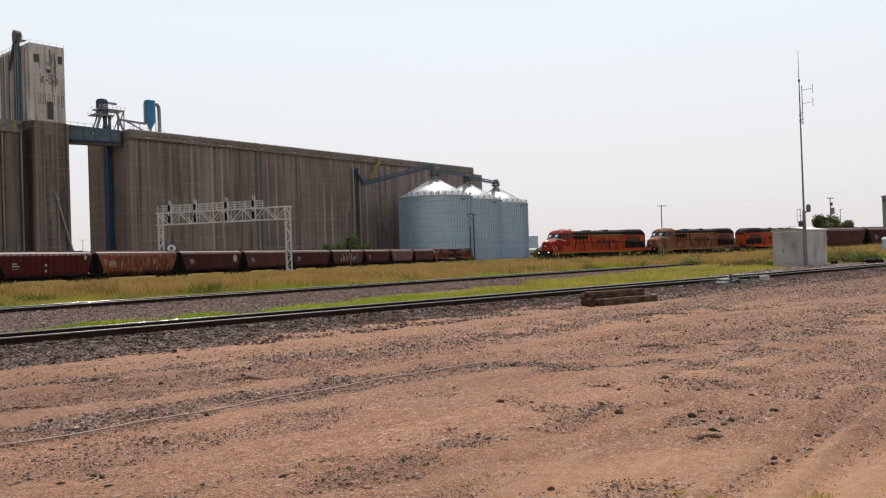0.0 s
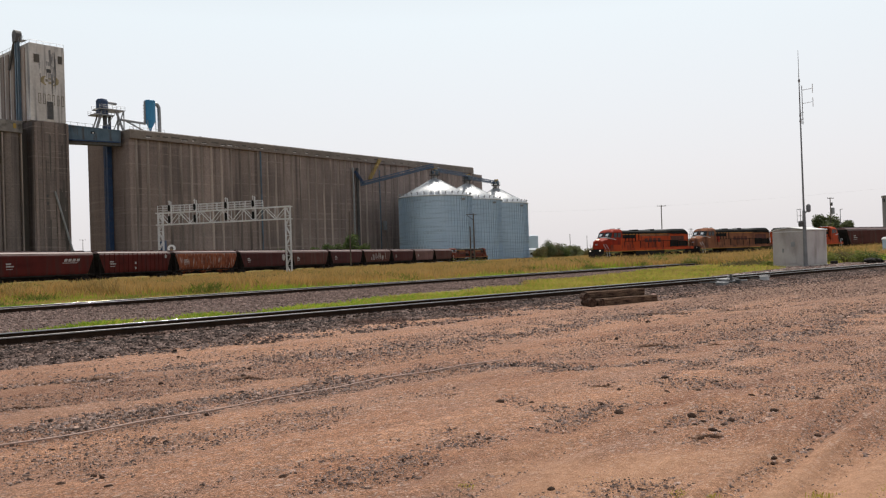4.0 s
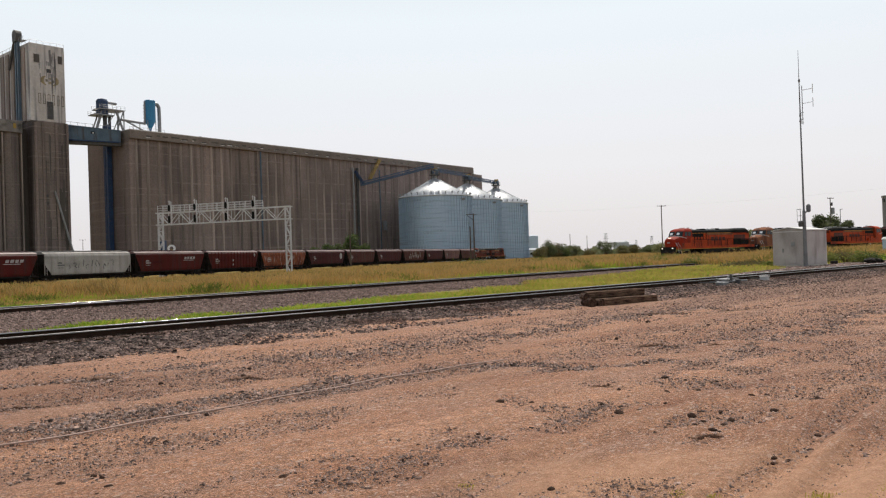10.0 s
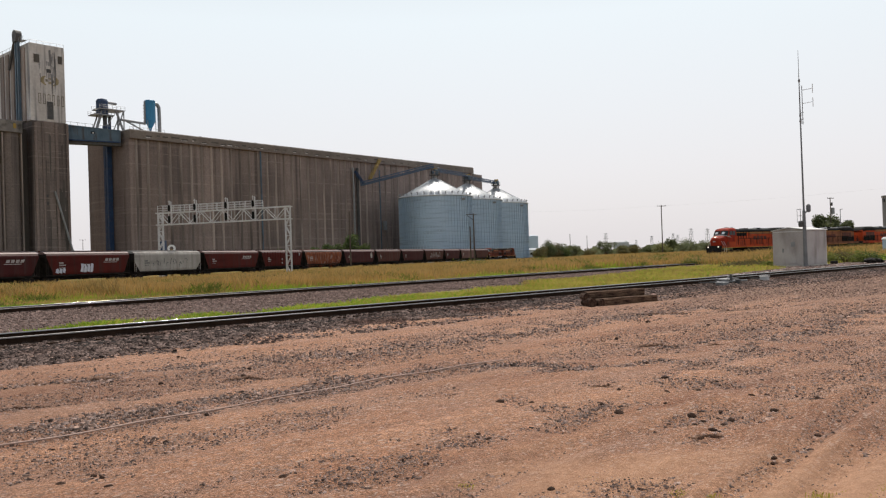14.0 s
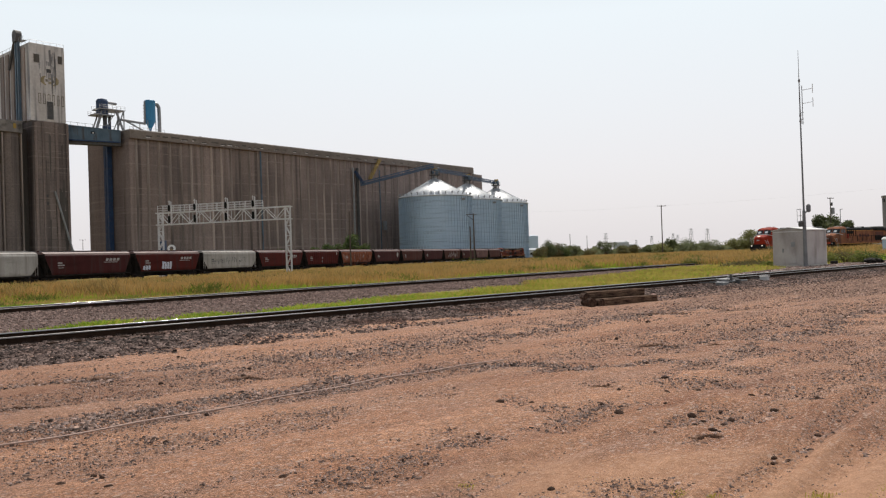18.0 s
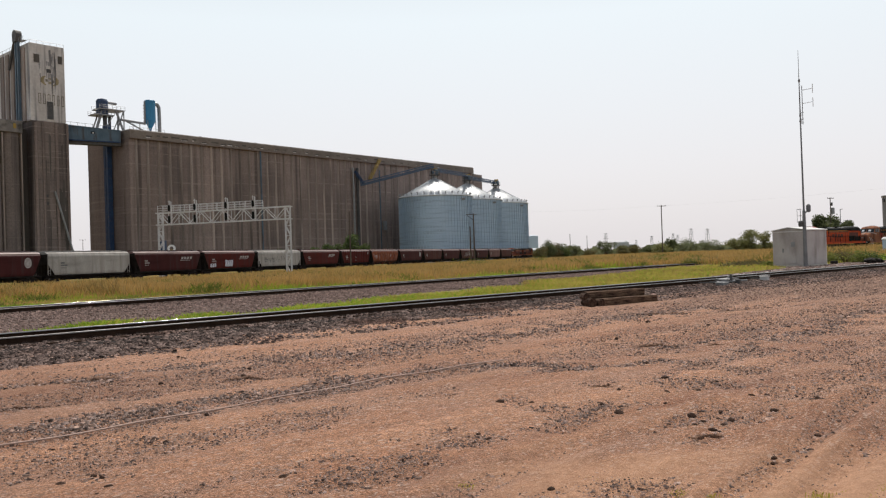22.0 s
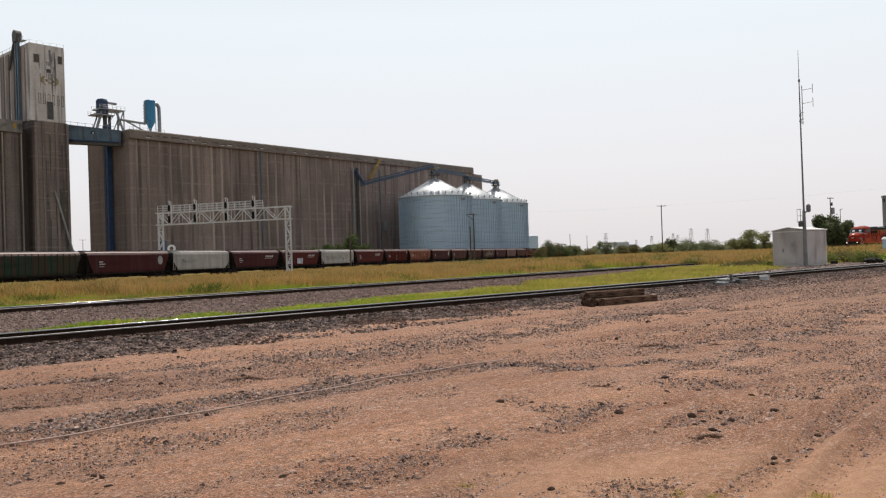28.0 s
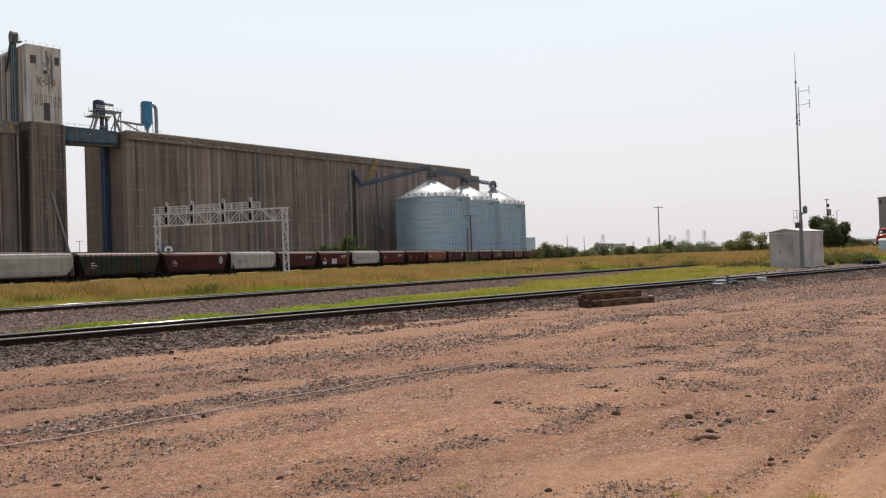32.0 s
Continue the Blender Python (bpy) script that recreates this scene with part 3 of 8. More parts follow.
def stones(name, pts, sizes, material, label, category, flat=0.6, seed=1, sides=3):
    """Many broken stones in one mesh: each a leaning block with a smaller, uneven top."""
    rng = np.random.RandomState(seed)
    k = len(pts)
    w = 2 * np.pi * (np.arange(sides)[None] + rng.uniform(-0.28, 0.28, (k, sides))) / sides
    low, high = rng.uniform(0.8, 1.25, (k, sides)), rng.uniform(0.45, 0.95, (k, sides))
    base = np.stack([low * np.cos(w), low * np.sin(w), np.full((k, sides), -0.6)], -1)
    top = np.stack([high * np.cos(w), high * np.sin(w), rng.uniform(0.45, 1.1, (k, sides))], -1)
    v = np.concatenate([base, top], 1)
    v = v * np.stack([rng.uniform(1.0, 2.0, k), rng.uniform(0.45, 0.95, k), flat * rng.uniform(0.6, 1.4, k)], -1)[:, None, :]
    a = rng.uniform(0, 2 * np.pi, k)
    t = rng.uniform(-0.6, 0.6, k)
    ca, sa, ct, st = np.cos(a)[:, None], np.sin(a)[:, None], np.cos(t)[:, None], np.sin(t)[:, None]
    y, z = v[..., 1] * ct - v[..., 2] * st, v[..., 1] * st + v[..., 2] * ct
    x = v[..., 0]
    v = np.stack([x * ca - y * sa, x * sa + y * ca, z], -1) * sizes[:, None, None] * 0.5 + pts[:, None, :]
    tri = []
    for i in range(sides):
        j = (i + 1) % sides
        tri += [[i, j, sides + j], [i, sides + j, sides + i]]
    tri += [[sides, sides + i, sides + i + 1] for i in range(1, sides - 1)]
    f = np.array(tri)[None] + 2 * sides * np.arange(k)[:, None, None]
    ob = soup(name, v.reshape(-1, 3), f.reshape(-1, 3), material)
    return tagged(ob, label, category, kind="stuff")


def value_noise(x, y, seed):
    """Cheap smooth noise in 0..1 on arrays."""
    rng = np.random.RandomState(seed)
    g = rng.rand(64, 64)
    xi, yi = np.floor(x).astype(int), np.floor(y).astype(int)
    fx, fy = x - xi, y - yi
    fx, fy = fx * fx * (3 - 2 * fx), fy * fy * (3 - 2 * fy)
    a, b = g[xi % 64, yi % 64], g[(xi + 1) % 64, yi % 64]
    c, d = g[xi % 64, (yi + 1) % 64], g[(xi + 1) % 64, (yi + 1) % 64]
    return (a * (1 - fx) + b * fx) * (1 - fy) + (c * (1 - fx) + d * fx) * fy


def on_line(c, u, along, beyond):
    """World x, y of places along a track line and beyond it."""
    n = left_of(u)
    return c[0] + u[0] * along + n[0] * beyond, c[1] + u[1] * along + n[1] * beyond


# ---- tracks ----
def rail_mesh(length):
    bm = B()
    prof = [(-0.07, -0.172), (0.07, -0.172), (0.07, -0.158), (0.012, -0.14), (0.012, -0.045), (0.036, -0.032), (0.037, -0.014), (0.0355, -0.0085), (0.0325, -0.0045), (0.0285, -0.002), (0.022, -0.0006), (0.008, 0.0), (-0.008, 0.0), (-0.022, -0.0006),
            (-0.0285, -0.002), (-0.0325, -0.0045), (-0.0355, -0.0085), (-0.037, -0.014), (-0.036, -0.032), (-0.012, -0.045), (-0.012, -0.14), (-0.07, -0.158)]
    loft(bm, [[Vector((x, y, z)) for y, z in prof] for x in (0, length)], caps=False)
    for x in (0, length):
        bm.faces.new([bm.verts.new((x, y, z)) for y, z in (prof if x else prof[::-1])])
    for f in bm.faces:
        c = f.calc_center_median()
        head = c.z > -0.02 and (f.normal.z > 0.9 or (f.normal.z > 0.2 and c.y < 0))
        shoulder = c.z > -0.03 and abs(c.y) > 0.02
        f.material_index, f.smooth = (1, True) if head else (2, False) if shoulder else (0, False)
    return finish("rail", bm, [M["rail_side"], M["rail_head"], M["rail_shoulder"]])


def far_front(a):
    """How far the gravel reaches in front of the second track, along it."""
    return 2.6 + 5.0 * (1 - step(a, 6, 32)) + 5.0 * (1 - step(a, -22, -10))


def build_track(name, c, u, deg, z, lo, hi, label, ties=True, tie_lo=-30, tie_hi=60, bed=True, bed_z=-0.20, slope=2.6, front=None, pale=False):
    t = thing(name, pose(c[0], c[1], z, 0, 0, 90 - deg), label, "railway track", kind="structure")
    me = rail_mesh(hi - lo)
    share("rail", me, t, pose(lo, 0.755, 0))
    share("rail", me, t, pose(hi, -0.755, 0, 0, 0, 180))
    if bed:
        bm = B()
        g = bed_z
        prof = [(-slope, g - 0.30), (-1.75, g - 0.02), (-1.0, g), (1.0, g), (1.75, g - 0.02), (slope, g - 0.35)]
        rows = []
        for x in np.linspace(lo, hi, 80):
            f = slope if front is None else float(far_front(x))
            rows.append([Vector((x, -f, g - 0.12)), Vector((x, -f * 0.98, g - 0.06))] + [Vector((x, y, zz)) for y, zz in prof[1:]] if front else [Vector((x, y, zz)) for y, zz in prof])
        loft(bm, rows, closed=False, caps=False)
        part("ballast_bed", bm, M["ballast_fine"] if front or pale else M["ballast_bed"], t)
    if ties:
        bm = B()
        box(bm, (-0.115, -1.3, -0.36), (0.115, 1.3, -0.175), 0.012)
        tm = finish("tie", bm, M["tie"])
        bm = B()
        loft(bm, [[Vector((x, y, z)) for y, z in ((-0.17, -0.174), (-0.13, -0.158), (0.13, -0.158), (0.17, -0.174))] for x in (-0.07, 0.07)])
        for sx in (-0.03, 0.03):
            for sy in (-0.1, 0.1):
                box(bm, (sx - 0.016, sy - 0.02, -0.162), (sx + 0.016, sy + 0.02, -0.128), 0.006)
        pm = finish("tie_plate", bm, M["plate"])
        x = tie_lo
        k = 0
        while x < tie_hi and k < 290:
            w = random.uniform(-0.03, 0.03)
            tie = share("tie", tm, t, pose(x + w, random.uniform(-0.05, 0.05), 0, 0, 0, random.uniform(-1, 1)))
            share("tie_plate", pm, tie, pose(0, -0.755, 0))
            x += 0.53
            k += 1
    return t


build_track("railway_track", NEAR_C, NEAR_U, NEAR_DEG, RAIL_NEAR, -70, 110, "rusty-sided steel rails on dark ties in grey ballast", tie_lo=-34, tie_hi=40, slope=4.4)
build_track("railway_track", FAR_C, FAR_U, FAR_DEG, RAIL_FAR, -80, 47, "rusty-sided rails on ties between grass strips", tie_lo=-34, tie_hi=42, front=7.6)
build_track("railway_track", LEFT_C, LEFT_U, LEFT_DEG, RAIL_LEFT, -150, 700, "grain train track in dark ballast", ties=False, slope=5.2, pale=True)
build_track("railway_track", RIGHT_C, RIGHT_U, RIGHT_DEG, RAIL_RIGHT, -45, 330, "locomotive track on low ballast bank", ties=False, slope=3.2)


def ballast_cover():
    rng = np.random.RandomState(5)
    k = 68000
    along = -31 + 86 * rng.rand(k) ** 1.35
    bey = -1.22 - (3.9 + 3.0 * step(along, 12, 34)) * rng.rand(k) ** 1.1
    edge = 2.95 + 1.2 * value_noise(along * 0.5, along * 0, 3) + 1.3 * (1 - step(along, -24, -14)) + 2.0 * step(along, 12, 34)
    keep = (-bey < edge + 0.75 * rng.normal(0, 1, k)) | (rng.rand(k) < 0.10)
    along, bey = along[keep], bey[keep]
    a3, b3 = -33 + 70 * rng.rand(7000) ** 1.2, rng.uniform(-1.26, -0.86, 7000)
    along, bey = np.concatenate([along, a3]), np.concatenate([bey, b3])
    x, y = on_line(NEAR_C, NEAR_U, along, bey)
    z = np.where(bey > -1.5, 0.075 + 0.035 * step(bey, -1.4, -1.15), np.maximum(0.075 - (-1.5 - bey) * 0.045, 0.012)) + rng.uniform(-0.02, 0.02, len(x))
    stones("ballast_gravel", np.stack([x, y, z], -1), rng.uniform(0.04, 0.105, len(x)), M["ballast"], "loose brown-grey crushed-stone ballast beside the rail", "ballast", 0.5, 6)
    k = 10000
    along, bey = -31 + 81 * rng.rand(k) ** 1.4, rng.uniform(0.85, 2.6, k)
    x, y = on_line(NEAR_C, NEAR_U, along, bey)
    z = np.where(bey < 1.75, 0.085, np.maximum(0.075 - (bey - 1.75) * 0.39, 0.0)) + rng.uniform(-0.01, 0.03, k)
    k2 = 38000
    a2 = -34 + 76 * rng.rand(k2) ** 1.25
    fw = far_front(a2)
    b2 = -1.12 - (fw - 1.12) * rng.rand(k2)
    x2, y2 = on_line(FAR_C, FAR_U, a2, b2)
    z2 = 0.105 - 0.05 * np.clip((-1.75 - b2) / 6, 0, 1) + rng.uniform(-0.01, 0.02, k2)
    P = np.concatenate([np.stack([x, y, z], -1), np.stack([x2, y2, z2], -1)])
    stones("ballast_gravel", P, rng.uniform(0.045, 0.115, len(P)), M["ballast_pink"], "pinkish-grey crushed-stone ballast between the tracks", "ballast", 0.6, 8)


ballast_cover()


# ---- vehicles on the rails ----
def wheelset_mesh(r):
    bm = B()
    for s in (-1, 1):
        n = 20
        rings = []
        for rr, y in ((r * 0.3, 0.62), (r * 0.9, 0.66), (r + 0.03, 0.67), (r + 0.03, 0.70), (r, 0.71), (r, 0.80), (r * 0.85, 0.80), (r * 0.35, 0.76)):
            rings.append([Vector((rr * math.cos(2 * math.pi * i / n), s * y, rr * math.sin(2 * math.pi * i / n))) for i in range(n)])
        loft(bm, rings)
    tube(bm, (0, -0.95, 0), (0, 0.95, 0), 0.08, 8)
    bmesh.ops.recalc_face_normals(bm, faces=bm.faces[:])
    return finish("wheelset", bm, M["wheel"])


CAR_WHEEL, LOCO_WHEEL = wheelset_mesh(0.46), wheelset_mesh(0.53)


def truck_mesh(axles, r, span):
    """The two side frames and bolster of a bogie."""
    bm = B()
    h = span / 2
    for s in (-1, 1):
        y0, y1 = (0.86, 1.04)
        prof = [(-h - 0.25, r + 0.12), (-h - 0.2, r - 0.12), (-h + 0.25, r - 0.14), (-h * 0.45, r - 0.26), (h * 0.45, r - 0.26), (h - 0.25, r - 0.14), (h + 0.2, r - 0.12),
                (h + 0.25, r + 0.12), (h * 0.5, r + 0.30), (-h * 0.5, r + 0.30)]
        loft(bm, [[Vector((x, s * y, z)) for x, z in prof] for y in (y0, y1)])
        for i in range(axles):
            x = -h + span * i / (axles - 1)
            box(bm, (x - 0.16, s * y1 - 0.06, r - 0.16), (x + 0.16, s * y1 + 0.06, r + 0.16), 0.03)
        for x in ((-0.2, 0, 0.2) if axles == 2 else (-h / 2 - .2, -h / 2 + .2, h / 2 - .2, h / 2 + .2)):
            tube(bm, (x, s * 1.0, r - 0.2), (x, s * 1.0, r + 0.15), 0.07, 7)
    box(bm, (-0.25, -0.9, r - 0.1), (0.25, 0.9, r + 0.35))
    return finish("truck", bm, M["fuel_black"])


CAR_TRUCK, LOCO_TRUCK = truck_mesh(2, 0.46, 1.78), truck_mesh(3, 0.53, 4.1)
WHEELSETS = {"left": [], "right": []}
TRAIN = {"left": [], "right": []}


def hopper(L, style, paint_name, label, marks="", side="left"):
    """A covered hopper car, centred on its length, rail top at z = 0."""
    t = thing("hopper_car", pose(0, 0, 0), label, "railway car", "cars of the " + ("grain train" if side == "left" else "second train"))
    mt = M[paint_name]
    h = L / 2
    W = 1.58
    xt, xb = h - 0.62, h - 1.9
    if style == "ribbed":
        xt, xb = h - 0.6, h - 1.7
    zb, zt = 1.12, 4.15
    # side and slope sheets: wide box whose ends lean inward to the bottom
    bm = B()
    curve = [(0.0, 0.90), (0.06, 0.97), (0.16, 1.0), (0.5, 1.0), (0.87, 1.0), (0.93, 0.975), (0.975, 0.93), (1.0, 0.885)]
    if style == "round":
        curve = [(0.0, 0.80), (0.1, 0.92), (0.25, 0.985), (0.45, 1.0), (0.65, 1.0), (0.85, 0.97), (0.94, 0.925), (1.0, 0.865)]
    rings = []
    for f, w in curve:
        z = zb + (zt - zb) * f
        xe = xb + (xt - xb) * min(1.0, f * (2.1 if paint_name in ("car_white", "car_grey") else 1.15))
        rings.append([Vector((-xe, -W * w, z)), Vector((xe, -W * w, z)), Vector((xe, W * w, z)), Vector((-xe, W * w, z))])
    loft(bm, rings)
    # end slopes go black: the shade beneath them is put into the colour
    for f in bm.faces:
        f.material_index = 1 if abs(f.normal.x) > 0.3 else 2 if f.normal.z > 0.3 else 0
    # upward-facing strip of dark cars is paled to paint in the sky's highlight
    part("body", bm, [mt, M["shade_grime"], mt if paint_name in ("car_white", "car_grey") else M["roof_dust_sheen"]], t)
    # roof
    bm = B()
    we = curve[-1][1] * W
    prof = [(-we - 0.04, zt - 0.04), (-we - 0.04, zt + 0.05), (-1.1, zt + 0.24), (-0.5, zt + 0.33), (0.5, zt + 0.33), (1.1, zt + 0.24), (we + 0.04, zt + 0.05), (we + 0.04, zt - 0.04)]
    loft(bm, [[Vector((x, y, z)) for y, z in prof] for x in (-xt - 0.05, xt + 0.05)])
    part("roof", bm, mt if paint_name in ("car_white", "car_grey") else M["roof_dust_sheen"], t, "roof with dust and sky sheen in its colour")
    bm = B()
    box(bm, (-xt + 0.4, -0.3, zt + 0.332), (xt - 0.4, 0.3, zt + 0.47), 0.02)
    k = 8
    for i in range(k):
        x = -xt + 0.9 + (2 * xt - 1.8) * i / (k - 1)
        box(bm, (x - 0.05, -0.4, zt + 0.30), (x + 0.05, 0.4, zt + 0.5))
    part("hatch_trough", bm, M["car_grey"] if paint_name in ("car_white", "car_grey") else mt, t)
    bm = B()
    for s in (-1, 1):
        box(bm, (-xt, s * 0.72 - 0.15, zt + 0.36), (xt, s * 0.72 + 0.15, zt + 0.40))
    part("running_board", bm, M["steel_grey"], t)
    # bottom bays
    nb = 3 if L > 16 else 2
    for i in range(nb):
        bm = B()
        cx = (i - (nb - 1) / 2) * (2 * xb) / nb
        wv = xb / nb * 0.98
        loft(bm, [[Vector((cx - a, -b, z)), Vector((cx + a, -b, z)), Vector((cx + a, b, z)), Vector((cx - a, b, z))] for a, b, z in
                  ((0.45, 0.55, 0.35), (0.5, 0.62, 0.48), (wv, W * 0.86, zb + 0.02))])
        part("hopper_bay", bm, mt if paint_name == "car_rust" else M["fuel_black"], t)
    bm = B()
    box(bm, (-h + 1.2, -0.42, 0.40), (h - 1.2, -0.05, 0.90), 0.03)
    for x in (-xb * 0.66, xb * 0.1, xb * 0.7):
        tube(bm, (x - 0.5, -0.8, 0.72), (x + 0.5, -0.8, 0.72), 0.2, 8)
    part("brake_gear", bm, M["fuel_black"], t)
    # underframe, end platforms, ladders
    bm = B()
    box(bm, (-h + 0.35, -0.3, 0.78), (h - 0.35, 0.3, 1.05))
    for s in (-1, 1):
        box(bm, (-h + 0.5, s * (W - 0.06) - 0.06, 0.98), (h - 0.5, s * (W - 0.06) + 0.06, 1.16))
        box(bm, (s * (h - 0.62) - 0.12, -W, 0.82), (s * (h - 0.62) + 0.12, W, 1.14))
    part("underframe", bm, M["shade_grime"], t)
    for e in (-1, 1):
        bm = B()
        box(bm, (e * (h - 0.3) - 0.35, -0.12, 0.74), (e * (h - 0.3) + 0.35, 0.12, 0.98), 0.03)
        part("coupler", bm, M["fuel_black"], t)
        for s in (-1, 1):
            bm = B()
            xe = e * (h - 0.62)
            beam(bm, (xe, s * (W - 0.05), 1.1), (xe, s * (W - 0.05), zt - 0.02), 0.075)
            x2 = e * (h - 1.05)
            beam(bm, (x2, s * (W - 0.05), 1.1), (x2, s * (W - 0.05), zt - 0.9), 0.05)
            for r in range(8):
                z = 0.62 + r * 0.40
                beam(bm, (xe, s * (W - 0.05), z), (x2, s * (W - 0.05), z), 0.03)
            part("ladder", bm, M["car_grey"] if paint_name in ("car_white", "car_grey") else M["shade_grime"], t)
        bm = B()
        beam(bm, (e * (xb + 0.3), 0, 1.3), (e * (h - 0.7), 0, zt - 0.1), 0.14)
        beam(bm, (e * (xb + 0.5), -1.2, 1.1), (e * (xt - 0.2), -1.2, zt - 0.8), 0.1)
        beam(bm, (e * (xb + 0.5), 1.2, 1.1), (e * (xt - 0.2), 1.2, zt - 0.8), 0.1)
        part("end_brace", bm, M["fuel_black"], t)
    if style == "ribbed":
        bm = B()
        box(bm, (-0.05, -0.05, zb + 0.02), (0.05, 0.05, zt - 0.02))
        rm = finish("rib", bm, mt)
        k = 15
        for s in (-1, 1):
            for i in range(k):
                x = -xb + 2 * xb * i / (k - 1)
                share("rib", rm, t, pose(x, s * (W + 0.02), 0))
    for e in (-1, 1):
        tr = share("truck", CAR_TRUCK, t, pose(e * (h - 2.05), 0, 0))
        for d in (-0.89, 0.89):
            w = share("wheelset", CAR_WHEEL, tr, pose(d, 0, 0.46))
            WHEELSETS[side].append((w, (d, 0, 0.46), 0.46))
    # markings on the camera's side
    y = -W - 0.012
    if style == "ribbed":
        y -= 0.07
    ink = M["mark"] if paint_name not in ("car_white", "car_grey") else M["graffiti_dark"]

    def mark(name, build, text):
        mb = B()
        build(mb)
        part(name, mb, ink, t, text)

    def disc(cx, cz, rx, rz):
        ring = [Vector((cx + rx * math.cos(2 * math.pi * i / 20), y, cz + rz * math.sin(2 * math.pi * i / 20))) for i in range(20)]
        return lambda mb: loft(mb, [ring, [p + Vector((0, -0.012, 0)) for p in ring]])

    def bar(x0, z0, x1, z1, lean=0.0):
        ring = [Vector((x0, y, z0)), Vector((x1, y, z0)), Vector((x1 + lean, y, z1)), Vector((x0 + lean, y, z1))]
        return lambda mb: loft(mb, [ring, [p + Vector((0, -0.012, 0)) for p in ring]])

    if "logo_round" in marks:
        mark("emblem", disc(xb * 0.88, 2.95, 0.62, 0.72), "faded round pale emblem")
    if "logo_bar" in marks:
        x0 = xb * 0.42
        for i in range(4):
            mark("emblem_block", bar(x0 + i * 0.78, 3.02, x0 + i * 0.78 + 0.56, 3.42, 0.16), "faded slanted pale block")
        mark("emblem_line", bar(x0 - 0.35, 2.78, x0 + 2.5, 2.88, 0.1), "faded pale underline")
    if "bars" in marks or "logo" in marks:
        for i, (n, z0, hh, ww) in enumerate(((3, 2.75, 0.2, 0.8), (5, 2.42, 0.18, 1.25), (6, 2.1, 0.08, 1.05))):
            mark("marking", bar(-xb * 0.86, z0, -xb * 0.86 + ww, z0 + hh), "faded painted marking")
    if "dots" in marks:
        mark("marking", bar(-xb * 0.1, 2.4, -xb * 0.1 + 0.35, 2.75), "small white panel")
        mark("marking", bar(-xb * 0.1, 1.6, -xb * 0.1 + 0.35, 1.95), "small white panel")
        mark("marking", disc(xb * 0.95, 3.55, 0.25, 0.33), "small white disc")
    if "tag" in marks:
        rg = random.Random(len(label))

        def stroke(name, pts, r, mat, text, parent=t):
            """One sprayed stroke: a flat ribbon along a bent line."""
            mb = B()
            rows = []
            for k, (px, pz) in enumerate(pts):
                a, b = pts[max(0, k - 1)], pts[min(len(pts) - 1, k + 1)]
                dx, dz = b[0] - a[0], b[1] - a[1]
                ln = math.hypot(dx, dz) or 1.0
                w = r * rg.uniform(0.7, 1.25)
                ox, oz = -dz / ln * w, dx / ln * w
                rows.append([Vector((px + ox, y, pz + oz)), Vector((px + ox, y - 0.012, pz + oz)), Vector((px - ox, y - 0.012, pz - oz)), Vector((px - ox, y, pz - oz))])
            loft(mb, rows)
            return part(name, mb, mat, parent, text)

        if "tagblue" in marks:
            for x0, n, tall in ((-xb * 0.92, 3, 0.75), (-xb * 0.25, 4, 1.25)):
                for i in range(n):
                    a, z0 = x0 + i * 0.62, 1.4 + rg.uniform(0, 0.12)
                    gr = stroke("graffiti", [(a, z0), (a + 0.12, z0 + tall * 0.5), (a + rg.uniform(-0.1, 0.25), z0 + tall * rg.uniform(0.8, 1.05))], 0.27, M["graffiti"], "pale blue spray-painted shape")
                    if i:
                        stroke("graffiti_outline", [(a - 0.3, z0 + 0.05), (a - 0.22, z0 + tall * 0.45), (a - 0.1, z0 + tall * 0.8)], 0.05, M["graffiti_dark"], "dark spray-paint outline", gr).location.y = -0.014
        else:
            white = paint_name in ("car_white", "car_grey")
            big = 1.0 if white else 1.7
            for i in range(11):
                a = -xb * 0.55 + i * xb * 0.115 + rg.uniform(-0.2, 0.2)
                z0 = 1.95 + rg.uniform(-0.25, 0.35) - (big - 1) * 0.45
                top = z0 + big * rg.uniform(0.35, 1.05)
                bend = rg.uniform(-0.2, 0.2)
                line = [(a, z0), (a + bend, z0 + (top - z0) * 0.5), (a + rg.uniform(-0.2, 0.25), top)]
                kind = rg.random()
                if kind < 0.3:
                    line += [(a + 0.3, top - 0.15 * big), (a + 0.45, z0 + rg.uniform(0.2, 0.6))]
                elif kind < 0.55:
                    line = [(a - 0.2, top - 0.1), (a + 0.1, top), (a + 0.35, top - 0.2), (a + 0.1, z0 + 0.2), (a + 0.4, z0)]
                stroke("graffiti", line, rg.uniform(0.035, 0.075) * big, M["graffiti_dark"] if white else M["mark"], "scrawled spray-paint letter")
    return t


